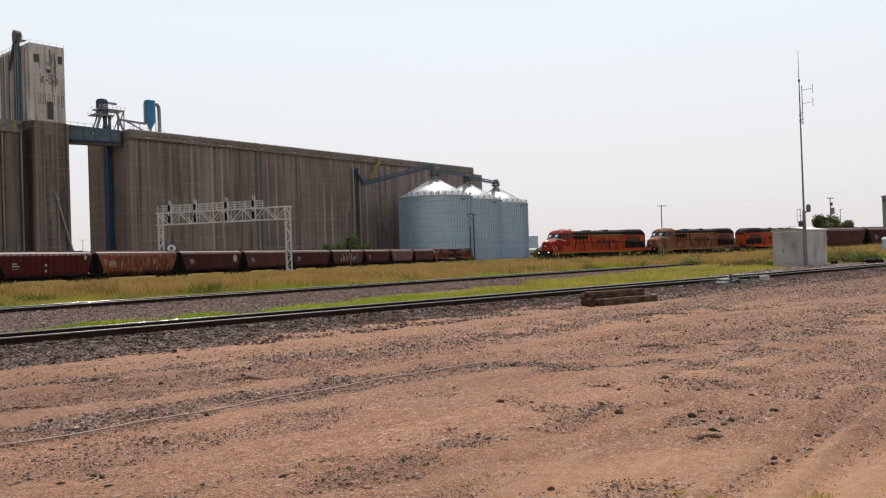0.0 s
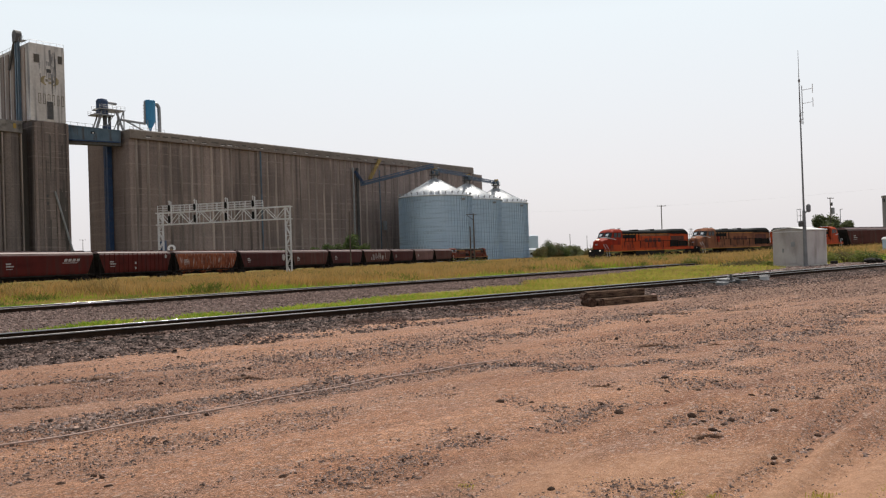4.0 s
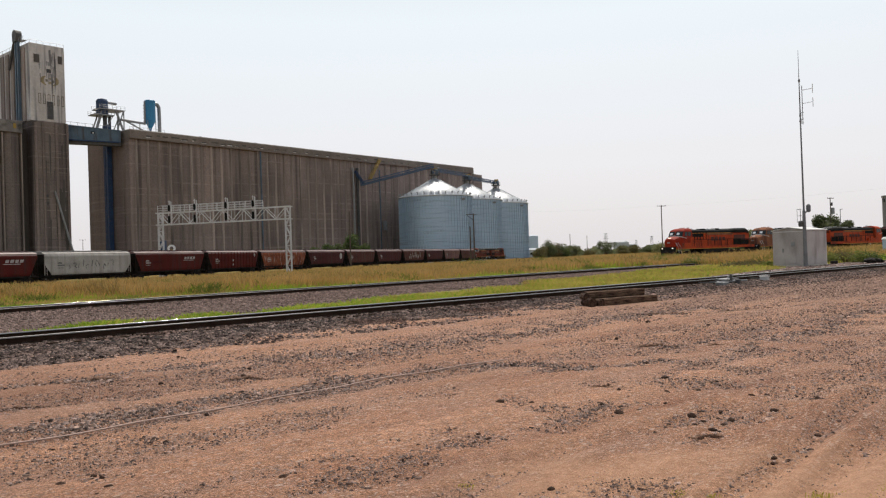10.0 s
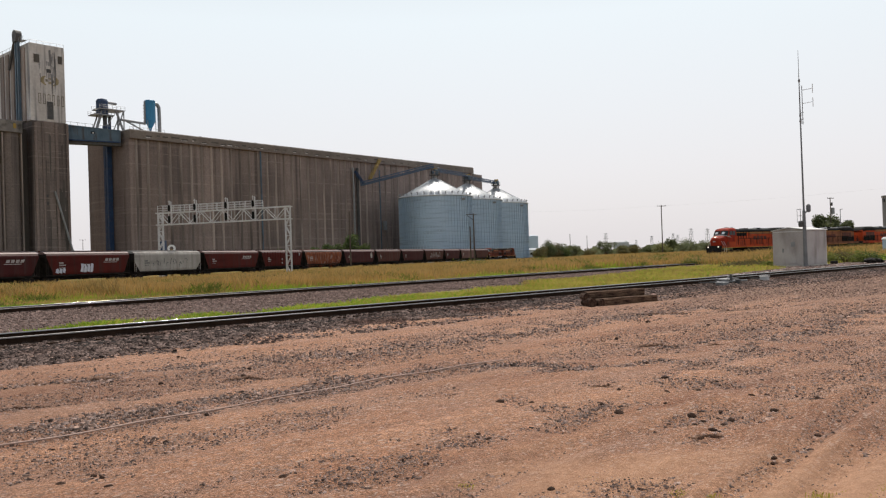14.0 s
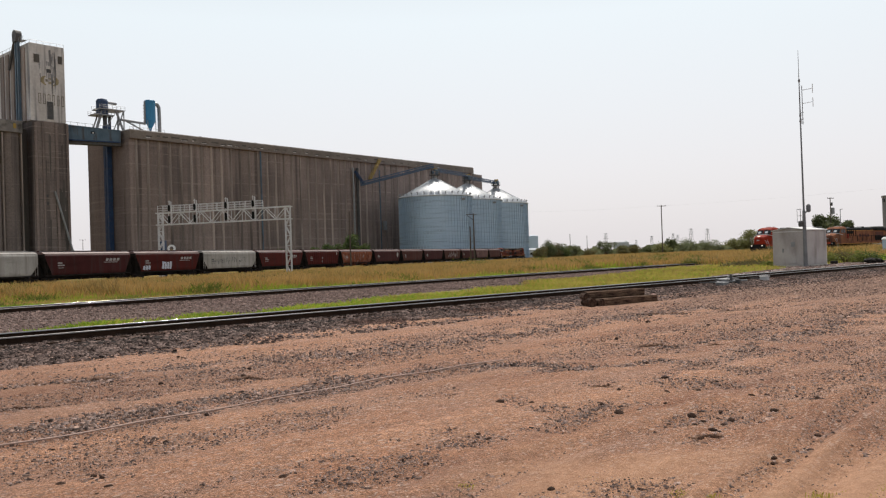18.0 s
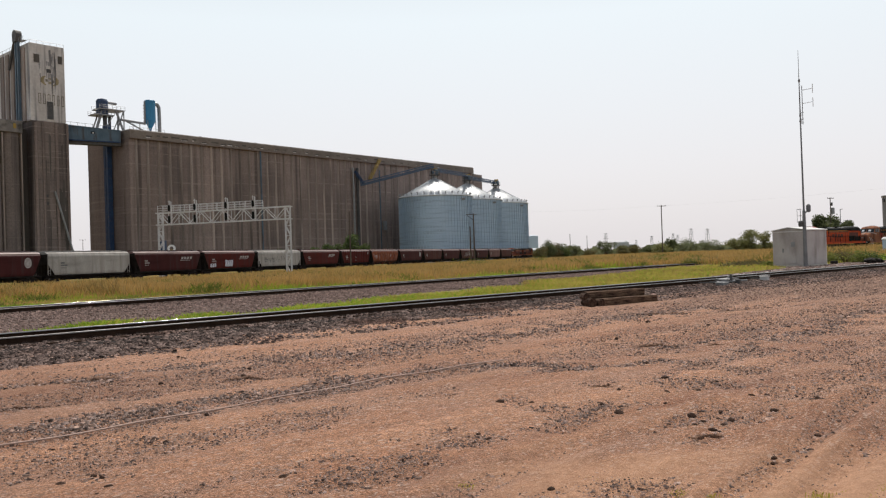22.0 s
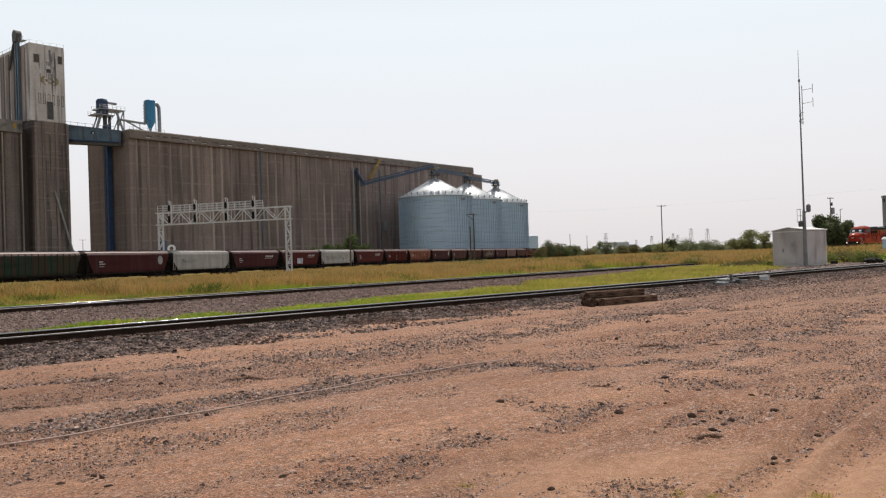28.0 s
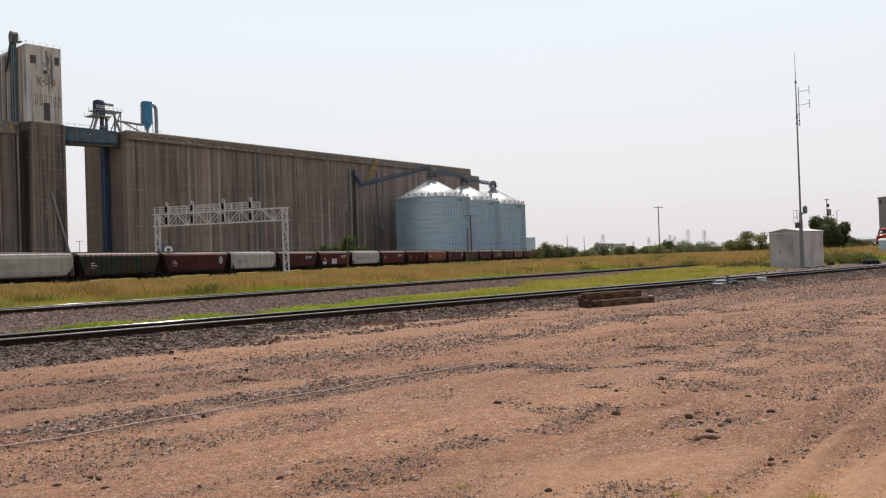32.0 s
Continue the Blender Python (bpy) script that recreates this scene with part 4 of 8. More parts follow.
def locomotive(side, hood, cab_paint, label, flip=False, lamps=False, nose_paint=None):
    """A six-axle road locomotive, nose towards -x; rail top at z = 0."""
    t = thing("locomotive", pose(0, 0, 0), label, "locomotive", "locomotives of the " + ("grain train" if side == "left" else "second train"))
    g = Matrix.Rotation(math.pi, 4, "Z") if flip else Matrix.Identity(4)

    def P(name, bm, mat, label="", parent=None, smooth=False):
        bmesh.ops.transform(bm, matrix=g @ Matrix.Diagonal((1, 1, 1.05, 1)), verts=bm.verts[:])
        return part(name, bm, mat, parent or t, label, smooth=smooth)

    bm = B()
    box(bm, (-10.6, -1.5, 1.25), (10.6, 1.5, 1.62), 0.04)
    P("underframe", bm, M["fuel_black"])
    bm = B()
    box(bm, (-10.5, -1.53, 1.624), (10.5, 1.53, 1.68))
    P("walkway", bm, M["loco_black"])
    # nose: narrow at the front, sloped up to the windscreens
    bm = B()
    loft(bm, [[Vector((x, -w, 1.68)), Vector((x, w, 1.68)), Vector((x, w, z1 - 0.35)), Vector((x, w * 0.9, z1)), Vector((x, w * 0.5, z2)), Vector((x, -w * 0.5, z2)), Vector((x, -w * 0.9, z1)), Vector((x, -w, z1 - 0.35))]
              for x, w, z1, z2 in ((-10.3, 0.78, 2.62, 2.82), (-10.1, 1.0, 2.8, 3.0), (-9.5, 1.22, 2.98, 3.2), (-8.7, 1.36, 3.12, 3.34))])
    P("nose", bm, nose_paint or cab_paint)
    # cab with a rounded roof
    bm = B()

    def cab_ring(z, x0, w):
        return [Vector((x0, -w + 0.25, z)), Vector((x0 + 0.25, -w, z)), Vector((-6.2, -w, z)), Vector((-6.2, w, z)), Vector((x0 + 0.25, w, z)), Vector((x0, w - 0.25, z))]

    loft(bm, [cab_ring(1.68, -8.95, 1.46), cab_ring(3.2, -8.85, 1.5), cab_ring(4.12, -8.42, 1.46), cab_ring(4.36, -8.2, 1.28), cab_ring(4.5, -7.9, 0.95), cab_ring(4.55, -7.5, 0.55)])
    cab = P("cab", bm, cab_paint)
    # windscreens lie on the leaning cab front, side windows on the cab side
    for s in (-1, 1):
        bm = B()
        loft(bm, [[Vector((-8.80 - k, s * 0.1, 3.42)), Vector((-8.84 - k, s * 1.2, 3.32)), Vector((-8.62 - k * 0.6, s * 1.45, 3.32)), Vector((-8.30 - k * 0.6, s * 1.42, 4.0)), Vector((-8.46 - k, s * 1.2, 4.06)), Vector((-8.44 - k, s * 0.1, 4.08))] for k in (0.0, 0.035)])
        ws = P("windscreen", bm, M["glass"], "", cab)
        bm = B()
        loft(bm, [[Vector((-8.78 - k, s * 0.42, 3.55)), Vector((-8.78 - k, s * 0.95, 3.52)), Vector((-8.58 - k, s * 0.95, 3.86)), Vector((-8.58 - k, s * 0.42, 3.88))] for k in (0.035, 0.05)])
        P("pane", bm, M["glass_pale"], "pane bright with the sky behind", ws)
        bm = B()
        beam(bm, (-8.90, s * 0.02, 3.38), (-8.92, s * 1.22, 3.24), 0.11)
        beam(bm, (-8.92, s * 1.22, 3.24), (-8.68, s * 1.5, 3.16), 0.10)
        beam(bm, (-8.68, s * 1.5, 3.16), (-7.7, s * 1.53, 2.98), 0.08)
        P("window_trim", bm, M["gantry"], "dirty white trim under the windscreens", cab)
        bm = B()
        for a, b in ((-8.1, -7.45), (-7.3, -6.6)):
            box(bm, (a, s * 1.49 - 0.03, 3.3), (b, s * 1.49 + 0.03, 3.98))
        P("side_window", bm, M["glass"], "", cab)
        bm = B()
        box(bm, (-6.62, s * 1.505 - 0.01, 2.0), (-6.25, s * 1.505 + 0.01, 3.2))
        P("cab_door", bm, hood, "", cab)
    # hood with black top, equipment doors, radiator
    bm = B()
    box(bm, (-6.2, -1.05, 1.68), (9.6, 1.05, 3.80), 0.05)
    P("hood", bm, hood)
    bm = B()
    loft(bm, [[Vector((x, -1.07, 3.80)), Vector((x, 1.07, 3.80)), Vector((x, 0.98, 4.12)), Vector((x, 0.66, 4.28)), Vector((x, -0.66, 4.28)), Vector((x, -0.98, 4.12))] for x in (-6.2, 4.6)])
    P("hood_top", bm, M["loco_black"])
    bm = B()
    loft(bm, [[Vector((x, -w, z0)), Vector((x, w, z0)), Vector((x, w, z1)), Vector((x, w - 0.3, z2)), Vector((x, -w + 0.3, z2)), Vector((x, -w, z1))]
              for x, w, z0, z1, z2 in ((4.6, 1.07, 3.80, 4.1, 4.30), (5.4, 1.3, 3.72, 4.2, 4.42), (8.6, 1.3, 3.72, 4.2, 4.42), (9.3, 1.15, 3.6, 3.9, 4.15), (9.6, 0.95, 3.4, 3.6, 3.75))])
    P("radiator", bm, M["loco_black"])
    bm = B()
    box(bm, (5.6, -1.0, 4.41), (7.0, 1.0, 4.5), 0.03)
    box(bm, (7.3, -1.0, 4.41), (8.5, 1.0, 4.5), 0.03)
    P("radiator_fan", bm, M["loco_grey"])
    # some hatches are pale grey: sunlight on their tops put into the paint
    for x0, x1, hh in ((-5.6, -3.4, 0.04), (-2.6, -1.7, 0.16), (-0.9, 0.9, 0.12), (1.2, 1.9, 0.2), (2.3, 4.2, 0.14)):
        bm = B()
        box(bm, (x0, -0.62, 4.26), (x1, 0.62, 4.30 + hh), 0.03)
        P("roof_hatch", bm, M["loco_grey"] if hh in (0.12, 0.14) or (hh < 0.05 and hood == M["loco_faded"]) else M["loco_black"] if hh > 0.05 else M["steel_dark"])
    for k in range(15):
        for s in (-1, 1):
            bm = B()
            x = -5.95 + k * 0.98
            box(bm, (x, s * 1.05 - 0.02, 1.85), (x + 0.86, s * 1.05 + 0.02, 3.40), 0.008)
            P("hood_door", bm, hood)
    for s in (-1, 1):
        bm = B()
        box(bm, (-6.0, s * 1.075 - 0.01, 3.70), (4.4, s * 1.075 + 0.01, 3.77))
        P("stripe", bm, M["loco_yellow"])
        bm = B()
        box(bm, (-10.3, s * 1.538 - 0.006, 1.34), (10.3, s * 1.538 + 0.006, 1.70))
        P("side_sill", bm, hood)
        bm = B()
        box(bm, (-10.3, s * 1.540 - 0.006, 1.26), (6.0, s * 1.540 + 0.006, 1.338))
        P("sill_stripe", bm, M["loco_yellow"])
        if hood == M["loco_faded"]:
            bm = B()
            box(bm, (-5.5, s * 1.085 - 0.012, 2.3), (-4.7, s * 1.085 + 0.012, 3.25), 0.004)
            P("fan_panel", bm, M["loco_red"], "red replacement panel")
    for s in (-1, 1):
        for x0, x1, z1 in ((5.0, 6.9, 2.75), (7.0, 9.3, 2.6)):
            bm = B()
            box(bm, (x0, s * 1.12 - 0.012, 1.8), (x1, s * 1.12 + 0.012, z1), 0.004)
            P("soot_panel", bm, M["shade_grime"], "sooty panel")
        for x in (-5.95, -5.2, -4.45, -3.7, -2.95, -2.2):
            bm = B()
            box(bm, (x - 0.06, s * 1.10 - 0.03, 2.75), (x + 0.06, s * 1.10 + 0.03, 3.85))
            P("intake_post", bm, M["loco_black"])
        bm = B()
        box(bm, (-1.9, s * 1.066 - 0.012, 3.42), (5.0, s * 1.066 + 0.012, 3.69), 0.004)
        P("upper_band", bm, M["loco_faded"], "faded yellowish band")
    for i in range(4):
        for s in (-1, 1):
            bm = B()
            x = -0.9 + i * 1.0
            box(bm, (x, s * 1.086 - 0.014, 2.5), (x + 0.75, s * 1.086 + 0.014, 3.1))
            P("letter_block", bm, M["loco_letter"], "plain dark lettering block")
    # intake grilles
    for s in (-1, 1):
        for i in range(4):
            bm = B()
            box(bm, (-5.9 + i * 0.75, s * 1.08 - 0.02, 3.15), (-5.9 + i * 0.75 + 0.6, s * 1.08 + 0.02, 3.66))
            P("grille", bm, M["loco_black"])
        bm = B()
        box(bm, (5.2, s * 1.09 - 0.02, 2.5), (8.4, s * 1.09 + 0.02, 3.4))
        P("radiator_grille", bm, M["loco_letter"])
    # battery and air boxes below the cab, fuel tank
    for s in (-1, 1):
        bm = B()
        box(bm, (-8.8, s * 1.2 - 0.3, 1.68), (-3.6, s * 1.2 + 0.3, 2.25), 0.03)
        P("side_box", bm, hood)
    bm = B()
    loft(bm, [[Vector((x, -1.45, 0.75)), Vector((x, -1.2, 0.35)), Vector((x, 1.2, 0.35)), Vector((x, 1.45, 0.75)), Vector((x, 1.45, 1.28)), Vector((x, -1.45, 1.28))] for x in (-3.4, 3.2)])
    P("fuel_tank", bm, M["fuel_black"])
    # pilot and plough, steps, coupler
    bm = B()
    loft(bm, [[Vector((x, -1.45, z0)), Vector((x, 1.45, z0)), Vector((x, 1.5, 1.62)), Vector((x, -1.5, 1.62))] for x, z0 in ((-10.62, 0.55), (-10.35, 0.5))])
    loft(bm, [[Vector((-11.0, 0, 0.12)), Vector((-10.45, -1.4, 0.12)), Vector((-10.4, 1.4, 0.12))], [Vector((-10.75, 0, 0.85)), Vector((-10.4, -1.45, 0.85)), Vector((-10.38, 1.45, 0.85))]])
    P("plough", bm, M["fuel_black"])
    for e in (-1, 1):
        bm = B()
        box(bm, (e * 10.85 - 0.3, -0.14, 0.75), (e * 10.85 + 0.3, 0.14, 1.05), 0.04)
        P("coupler", bm, M["fuel_black"])
    for e in (-1, 1):
        for s in (-1, 1):
            bm = B()
            for k in range(4):
                z = 0.45 + k * 0.33
                box(bm, (e * 10.2 - 0.3, s * 1.38 - 0.13, z), (e * 10.2 + 0.3, s * 1.38 + 0.13, z + 0.04))
            P("steps", bm, M["loco_black"])
            bm = B()
            for d in (0.0, 0.55):
                beam(bm, (e * (10.3 - d), s * 1.44, 2.35), (e * (9.75 - d), s * 1.52, 1.55), 0.05)
                beam(bm, (e * (9.75 - d), s * 1.52, 1.55), (e * (9.65 - d), s * 1.52, 0.6), 0.05)
            P("grab_rail", bm, M["gantry"] if e < 0 else M["loco_black"])
    for s in (-1, 1):
        bm = B()
        tube(bm, (-5.8, s * 1.5, 2.72), (9.9, s * 1.5, 2.72), 0.04, 5)
        for k in range(10):
            x = -5.8 + k * 15.7 / 9
            tube(bm, (x, s * 1.5, 1.68), (x, s * 1.5, 2.72), 0.055, 5)
        P("handrail", bm, M["loco_black"])
    # lights
    lm = M["lamp_on"] if lamps else M["white_paint"]
    for y in (-1.05, 1.05):
        bm = B()
        tube(bm, (-10.64, y, 1.45), (-10.72, y, 1.45), 0.085, 10)
        P("ditch_light", bm, lm)
    for y in (-0.1, 0.1):
        bm = B()
        tube(bm, (-9.7, y, 3.05), (-10.16, y, 3.05), 0.075, 10)
        P("headlight", bm, lm)
    bm = B()
    box(bm, (-10.35, -0.25, 2.25), (-10.29, 0.25, 2.45))
    P("number_board", bm, M["mark"], "plain pale board")
    bm = B()
    box(bm, (-7.2, -0.35, 4.52), (-6.6, 0.35, 4.66), 0.04)
    P("cooling_unit", bm, M["loco_grey"])
    bm = B()
    tube(bm, (-5.2, 0.2, 4.4), (-5.2, 0.2, 4.62), 0.06, 6)
    tube(bm, (-5.45, 0.2, 4.64), (-4.9, 0.2, 4.64), 0.06, 6)
    P("horn", bm, M["loco_grey"])
    for e in (-1, 1):
        tr = share("truck", LOCO_TRUCK, t, pose(e * 6.9, 0, 0))
        for d in (-2.05, 0.0, 2.05):
            w = share("wheelset", LOCO_WHEEL, tr, pose(d, 0, 0.53))
            WHEELSETS[side].append((w, (d, 0, 0.53), 0.53))
    return t


# grain train, from the locomotives at its head back to the last car seen
LEFT_CARS = [
    (18.4, "plain", "car_brown", "brown covered hopper car behind the locomotives", ""),
    (18.0, "plain", "car_dust", "dusty mauve-grey covered hopper car", "bars"),
    (17.6, "plain", "car_maroon", "dull maroon covered hopper car", "bars"),
    (18.9, "plain", "car_brown", "brown covered hopper car with pale scrawled letters", "tag"),
    (19.1, "plain", "car_maroon", "maroon covered hopper car with small markings", "bars"),
    (18.4, "plain", "car_brown", "dusty brown covered hopper car", "bars"),
    (19.7, "plain", "car_maroon", "dark maroon covered hopper car with round pale emblem", "logo_round"),
    (19.8, "round", "car_rust", "rust-streaked hopper car with pale peeling paint", "bars"),
    (17.9, "ribbed", "car_red", "red ribbed hopper car with small white panels", "dots bars"),
    (19.3, "plain", "car_red", "red covered hopper car with slanted pale emblem", "logo_bar"),
    (18.4, "plain", "car_white", "white covered hopper car with dark scrawled letters", "tag bars"),
    (17.9, "plain", "car_red", "red covered hopper car with pale blue spray paint", "logo_bar tagblue"),
    (18.4, "plain", "car_maroon", "maroon covered hopper car with slanted emblem", "logo_bar"),
    (17.6, "plain", "car_white", "plain dirty-white covered hopper car", "bars"),
    (19.9, "plain", "car_maroon", "maroon covered hopper car with round pale emblem", "logo_round"),
    (19.0, "ribbed", "car_green", "dark green ribbed hopper car with rust patches", "bars"),
    (18.0, "round", "car_grey", "pale grey curved-sided hopper car", ""),
    (18.5, "plain", "car_maroon", "maroon covered hopper car", "bars"),
]
HEAD0 = 247.3          # where the first car's front coupler stands at the start, along the track


def build_left_train():
    s = HEAD0 + 22.3
    for k in range(2):
        lo = locomotive("left", M["loco_dull"], M["loco_dull"], "orange and black road locomotive hauling grain cars", flip=(k == 1))
        TRAIN["left"].append((lo, HEAD0 + 11.15 + 22.3 * k))
    s = HEAD0
    for L, style, col, label, marks in LEFT_CARS:
        TRAIN["left"].append((hopper(L, style, col, label, marks), s - L / 2))
        s -= L


NOSE0 = -14.05          # centre of the first locomotive at the start, along its track


def build_right_train():
    specs = [("loco_orange", "loco_red", "orange-red locomotive with black roof and lit headlights", False, True),
             ("loco_faded", "loco_faded", "sun-faded orange locomotive with black roof", False, False),
             ("loco_orange", "loco_orange", "orange locomotive with black roof, facing backwards", True, False)]
    for k, (hd, cb, label, flip, lamp) in enumerate(specs):
        TRAIN["right"].append((locomotive("right", M[hd], M[cb], label, flip, lamp, M["loco_black"] if flip else None), NOSE0 + 22.3 * k))
    s = NOSE0 + 22.3 * 2 + 11.15
    for L, col in ((18.2, "car_brown"), (18.2, "car_maroon"), (18.0, "car_brown"), (18.0, "car_red")):
        TRAIN["right"].append((hopper(L, "plain", col, "dull brown-red covered hopper car behind the locomotives", "bars", "right"), s + L / 2))
        s += L


build_left_train()
build_right_train()


# ---- grain elevator: silo block, headhouse, second block, in one local frame ----
SILOS = pose(-101.9, 263.9, -0.5, 0, 0, 51.92)     # the long silo block
ELEV = pose(-105, 272, -0.5, 0, 0, 49.7)           # headhouse, bridge and roof machinery
ELEV_H = 47.6
BAY, BAY0 = 4.22, 2.84


def bay_mesh(height, pitch, sag, name="silo_bay", mat="concrete"):
    """A convex silo front of one bay, with its backing wall."""
    bm = B()
    n = 8
    top = []
    for i in range(n + 1):
        f = i / n
        x = pitch * (0.025 + 0.95 * f)
        y = -sag * math.sin(math.pi * f) ** 0.7
        top.append((x, y))
    ring = top + [(pitch * 0.985, 1.2), (pitch * 0.015, 1.2)]
    loft(bm, [[Vector((x, y, z)) for x, y in ring] for z in (0, height * 0.5, height)])
    me = finish(name, bm, M[mat])
    return me


def build_elevator():
    t = thing("grain_elevator", SILOS, "long weathered concrete grain elevator with fluted silo walls", "grain elevator")
    L, D = 196.66, 27.0
    # core behind the bays, in the darkest concrete colour
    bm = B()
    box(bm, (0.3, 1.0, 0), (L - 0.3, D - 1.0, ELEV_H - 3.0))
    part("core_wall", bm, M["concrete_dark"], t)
    me = bay_mesh(ELEV_H - 2.9, BAY, 0.5)
    for i in range(45):
        share("silo_bay", me, t, pose(BAY0 + i * BAY, 0.6, 0))
    bm = B()
    ring = ((-0.62, 0.5), (-0.42, 0.12), (-0.17, -0.14), (0.17, -0.14), (0.42, 0.12), (0.62, 0.5))
    loft(bm, [[Vector((x, y, z)) for x, y in ring] for z in (0, ELEV_H - 2.95)])
    js = finish("joint_pilaster", bm, M["concrete_rib"])
    for i in range(46):
        share("joint_pilaster", js, t, pose(BAY0 + i * BAY, 0.12, 0))
    bm = B()
    box(bm, (0.3, 0.25, 0), (BAY0 - 0.3, 1.2, ELEV_H - 2.62), 0.2)
    part("corner_wall", bm, M["concrete"], t)
    bm = B()
    box(bm, (0.25, 0.5, 0), (1.2, D - 0.5, ELEV_H - 2.7))
    part("end_wall", bm, M["concrete"], t)
    # end facing the headhouse: three broad bays and dark joints between
    me = bay_mesh(ELEV_H - 2.6, 8.6, 0.5, "end_bay")
    for k in range(3):
        share("end_bay", me, t, pose(0.6, D - 0.6 - k * 8.6, 0, 0, 0, -90))
    # parapet slab with worn edge
    bm = B()
    box(bm, (0.2, -0.65, ELEV_H - 2.9), (L - 4.5, D - 0.4, ELEV_H - 0.25), 0.12)
    part("parapet", bm, M["parapet"], t, "weathered beige parapet")
    bm = B()
    box(bm, (0.1, -0.80, ELEV_H - 3.05), (L - 4.5, -0.6, ELEV_H - 2.8), 0.05)
    part("ledge", bm, M["concrete"], t)
    bm = B()
    box(bm, (0.3, -0.5, ELEV_H - 0.25), (L - 4.7, D - 0.6, ELEV_H + 0.05), 0.08)
    part("roof_slab", bm, M["concrete_light"], t, "pale roof edge")
    bm = B()
    box(bm, (L - 4.5, 0.4, 0), (L + 4.2, D - 3, ELEV_H - 3.2), 0.1)
    part("end_block", bm, M["concrete"], t)
    # slots and pale patches where the parapet has spalled
    rg = random.Random(17)
    x = 6.0
    while x < L - 10:
        w = rg.uniform(0.9, 3.2)
        z = ELEV_H - rg.uniform(1.6, 2.2)
        hh = rg.uniform(0.28, 0.5)
        bm = B()
        box(bm, (x, -0.69, z), (x + w, -0.645, z + hh), 0.02)
        part("spalled_slot", bm, M["concrete_dark"], t, "dark broken slot")
        if rg.random() < 0.6:
            bm = B()
            box(bm, (x - 0.2, -0.70, z - rg.uniform(0.2, 0.4)), (x + w * rg.uniform(0.3, 0.9), -0.646, z - 0.02), 0.02)
            part("spalled_patch", bm, M["concrete_light"], t, "pale spalled patch")
        x += w + (rg.uniform(0.5, 2.6) if x < 62 else rg.uniform(1.5, 6.0))
    # roof-edge debris and short posts with a rail
    bm = B()
    for i in range(60):
        x = 3 + i * (L - 12) / 60 + random.uniform(-0.8, 0.8)
        box(bm, (x, -0.3, ELEV_H), (x + random.uniform(0.3, 1.0), random.uniform(0.2, 1.4), ELEV_H + random.uniform(0.06, 0.16)))
    part("roof_clutter", bm, M["concrete_dark"], t, "small vents and debris along the roof edge")
    bm = B()
    for i in range(6):
        x = 0.6 + i * 2.6
        tube(bm, (x, 0.3, ELEV_H), (x, 0.3, ELEV_H + 1.0), 0.035, 4)
    tube(bm, (0.6, 0.3, ELEV_H + 1.0), (13.6, 0.3, ELEV_H + 1.0), 0.04, 4)
    part("roof_rail", bm, M["steel_grey"], t)
    # vertical downpipes, pale and dark
    for x, mat, r in ((53.6, "blue_grey", 0.30), (103.4, "steel_grey", 0.4), (105.9, "steel_dark", 0.6), (120, "blue_grey", 0.25)):
        bm = B()
        tube(bm, (x, -0.95, 0), (x, -0.95, ELEV_H - 6 if x > 60 else ELEV_H - 3.2), r, 8)
        part("downpipe", bm, M[mat], t)
    bm = B()
    box(bm, (121.5, -1.5, 15), (123.5, -0.6, 19), 0.1)
    part("wall_box", bm, M["steel_grey"], t, "grey metal box on the wall")


build_elevator()


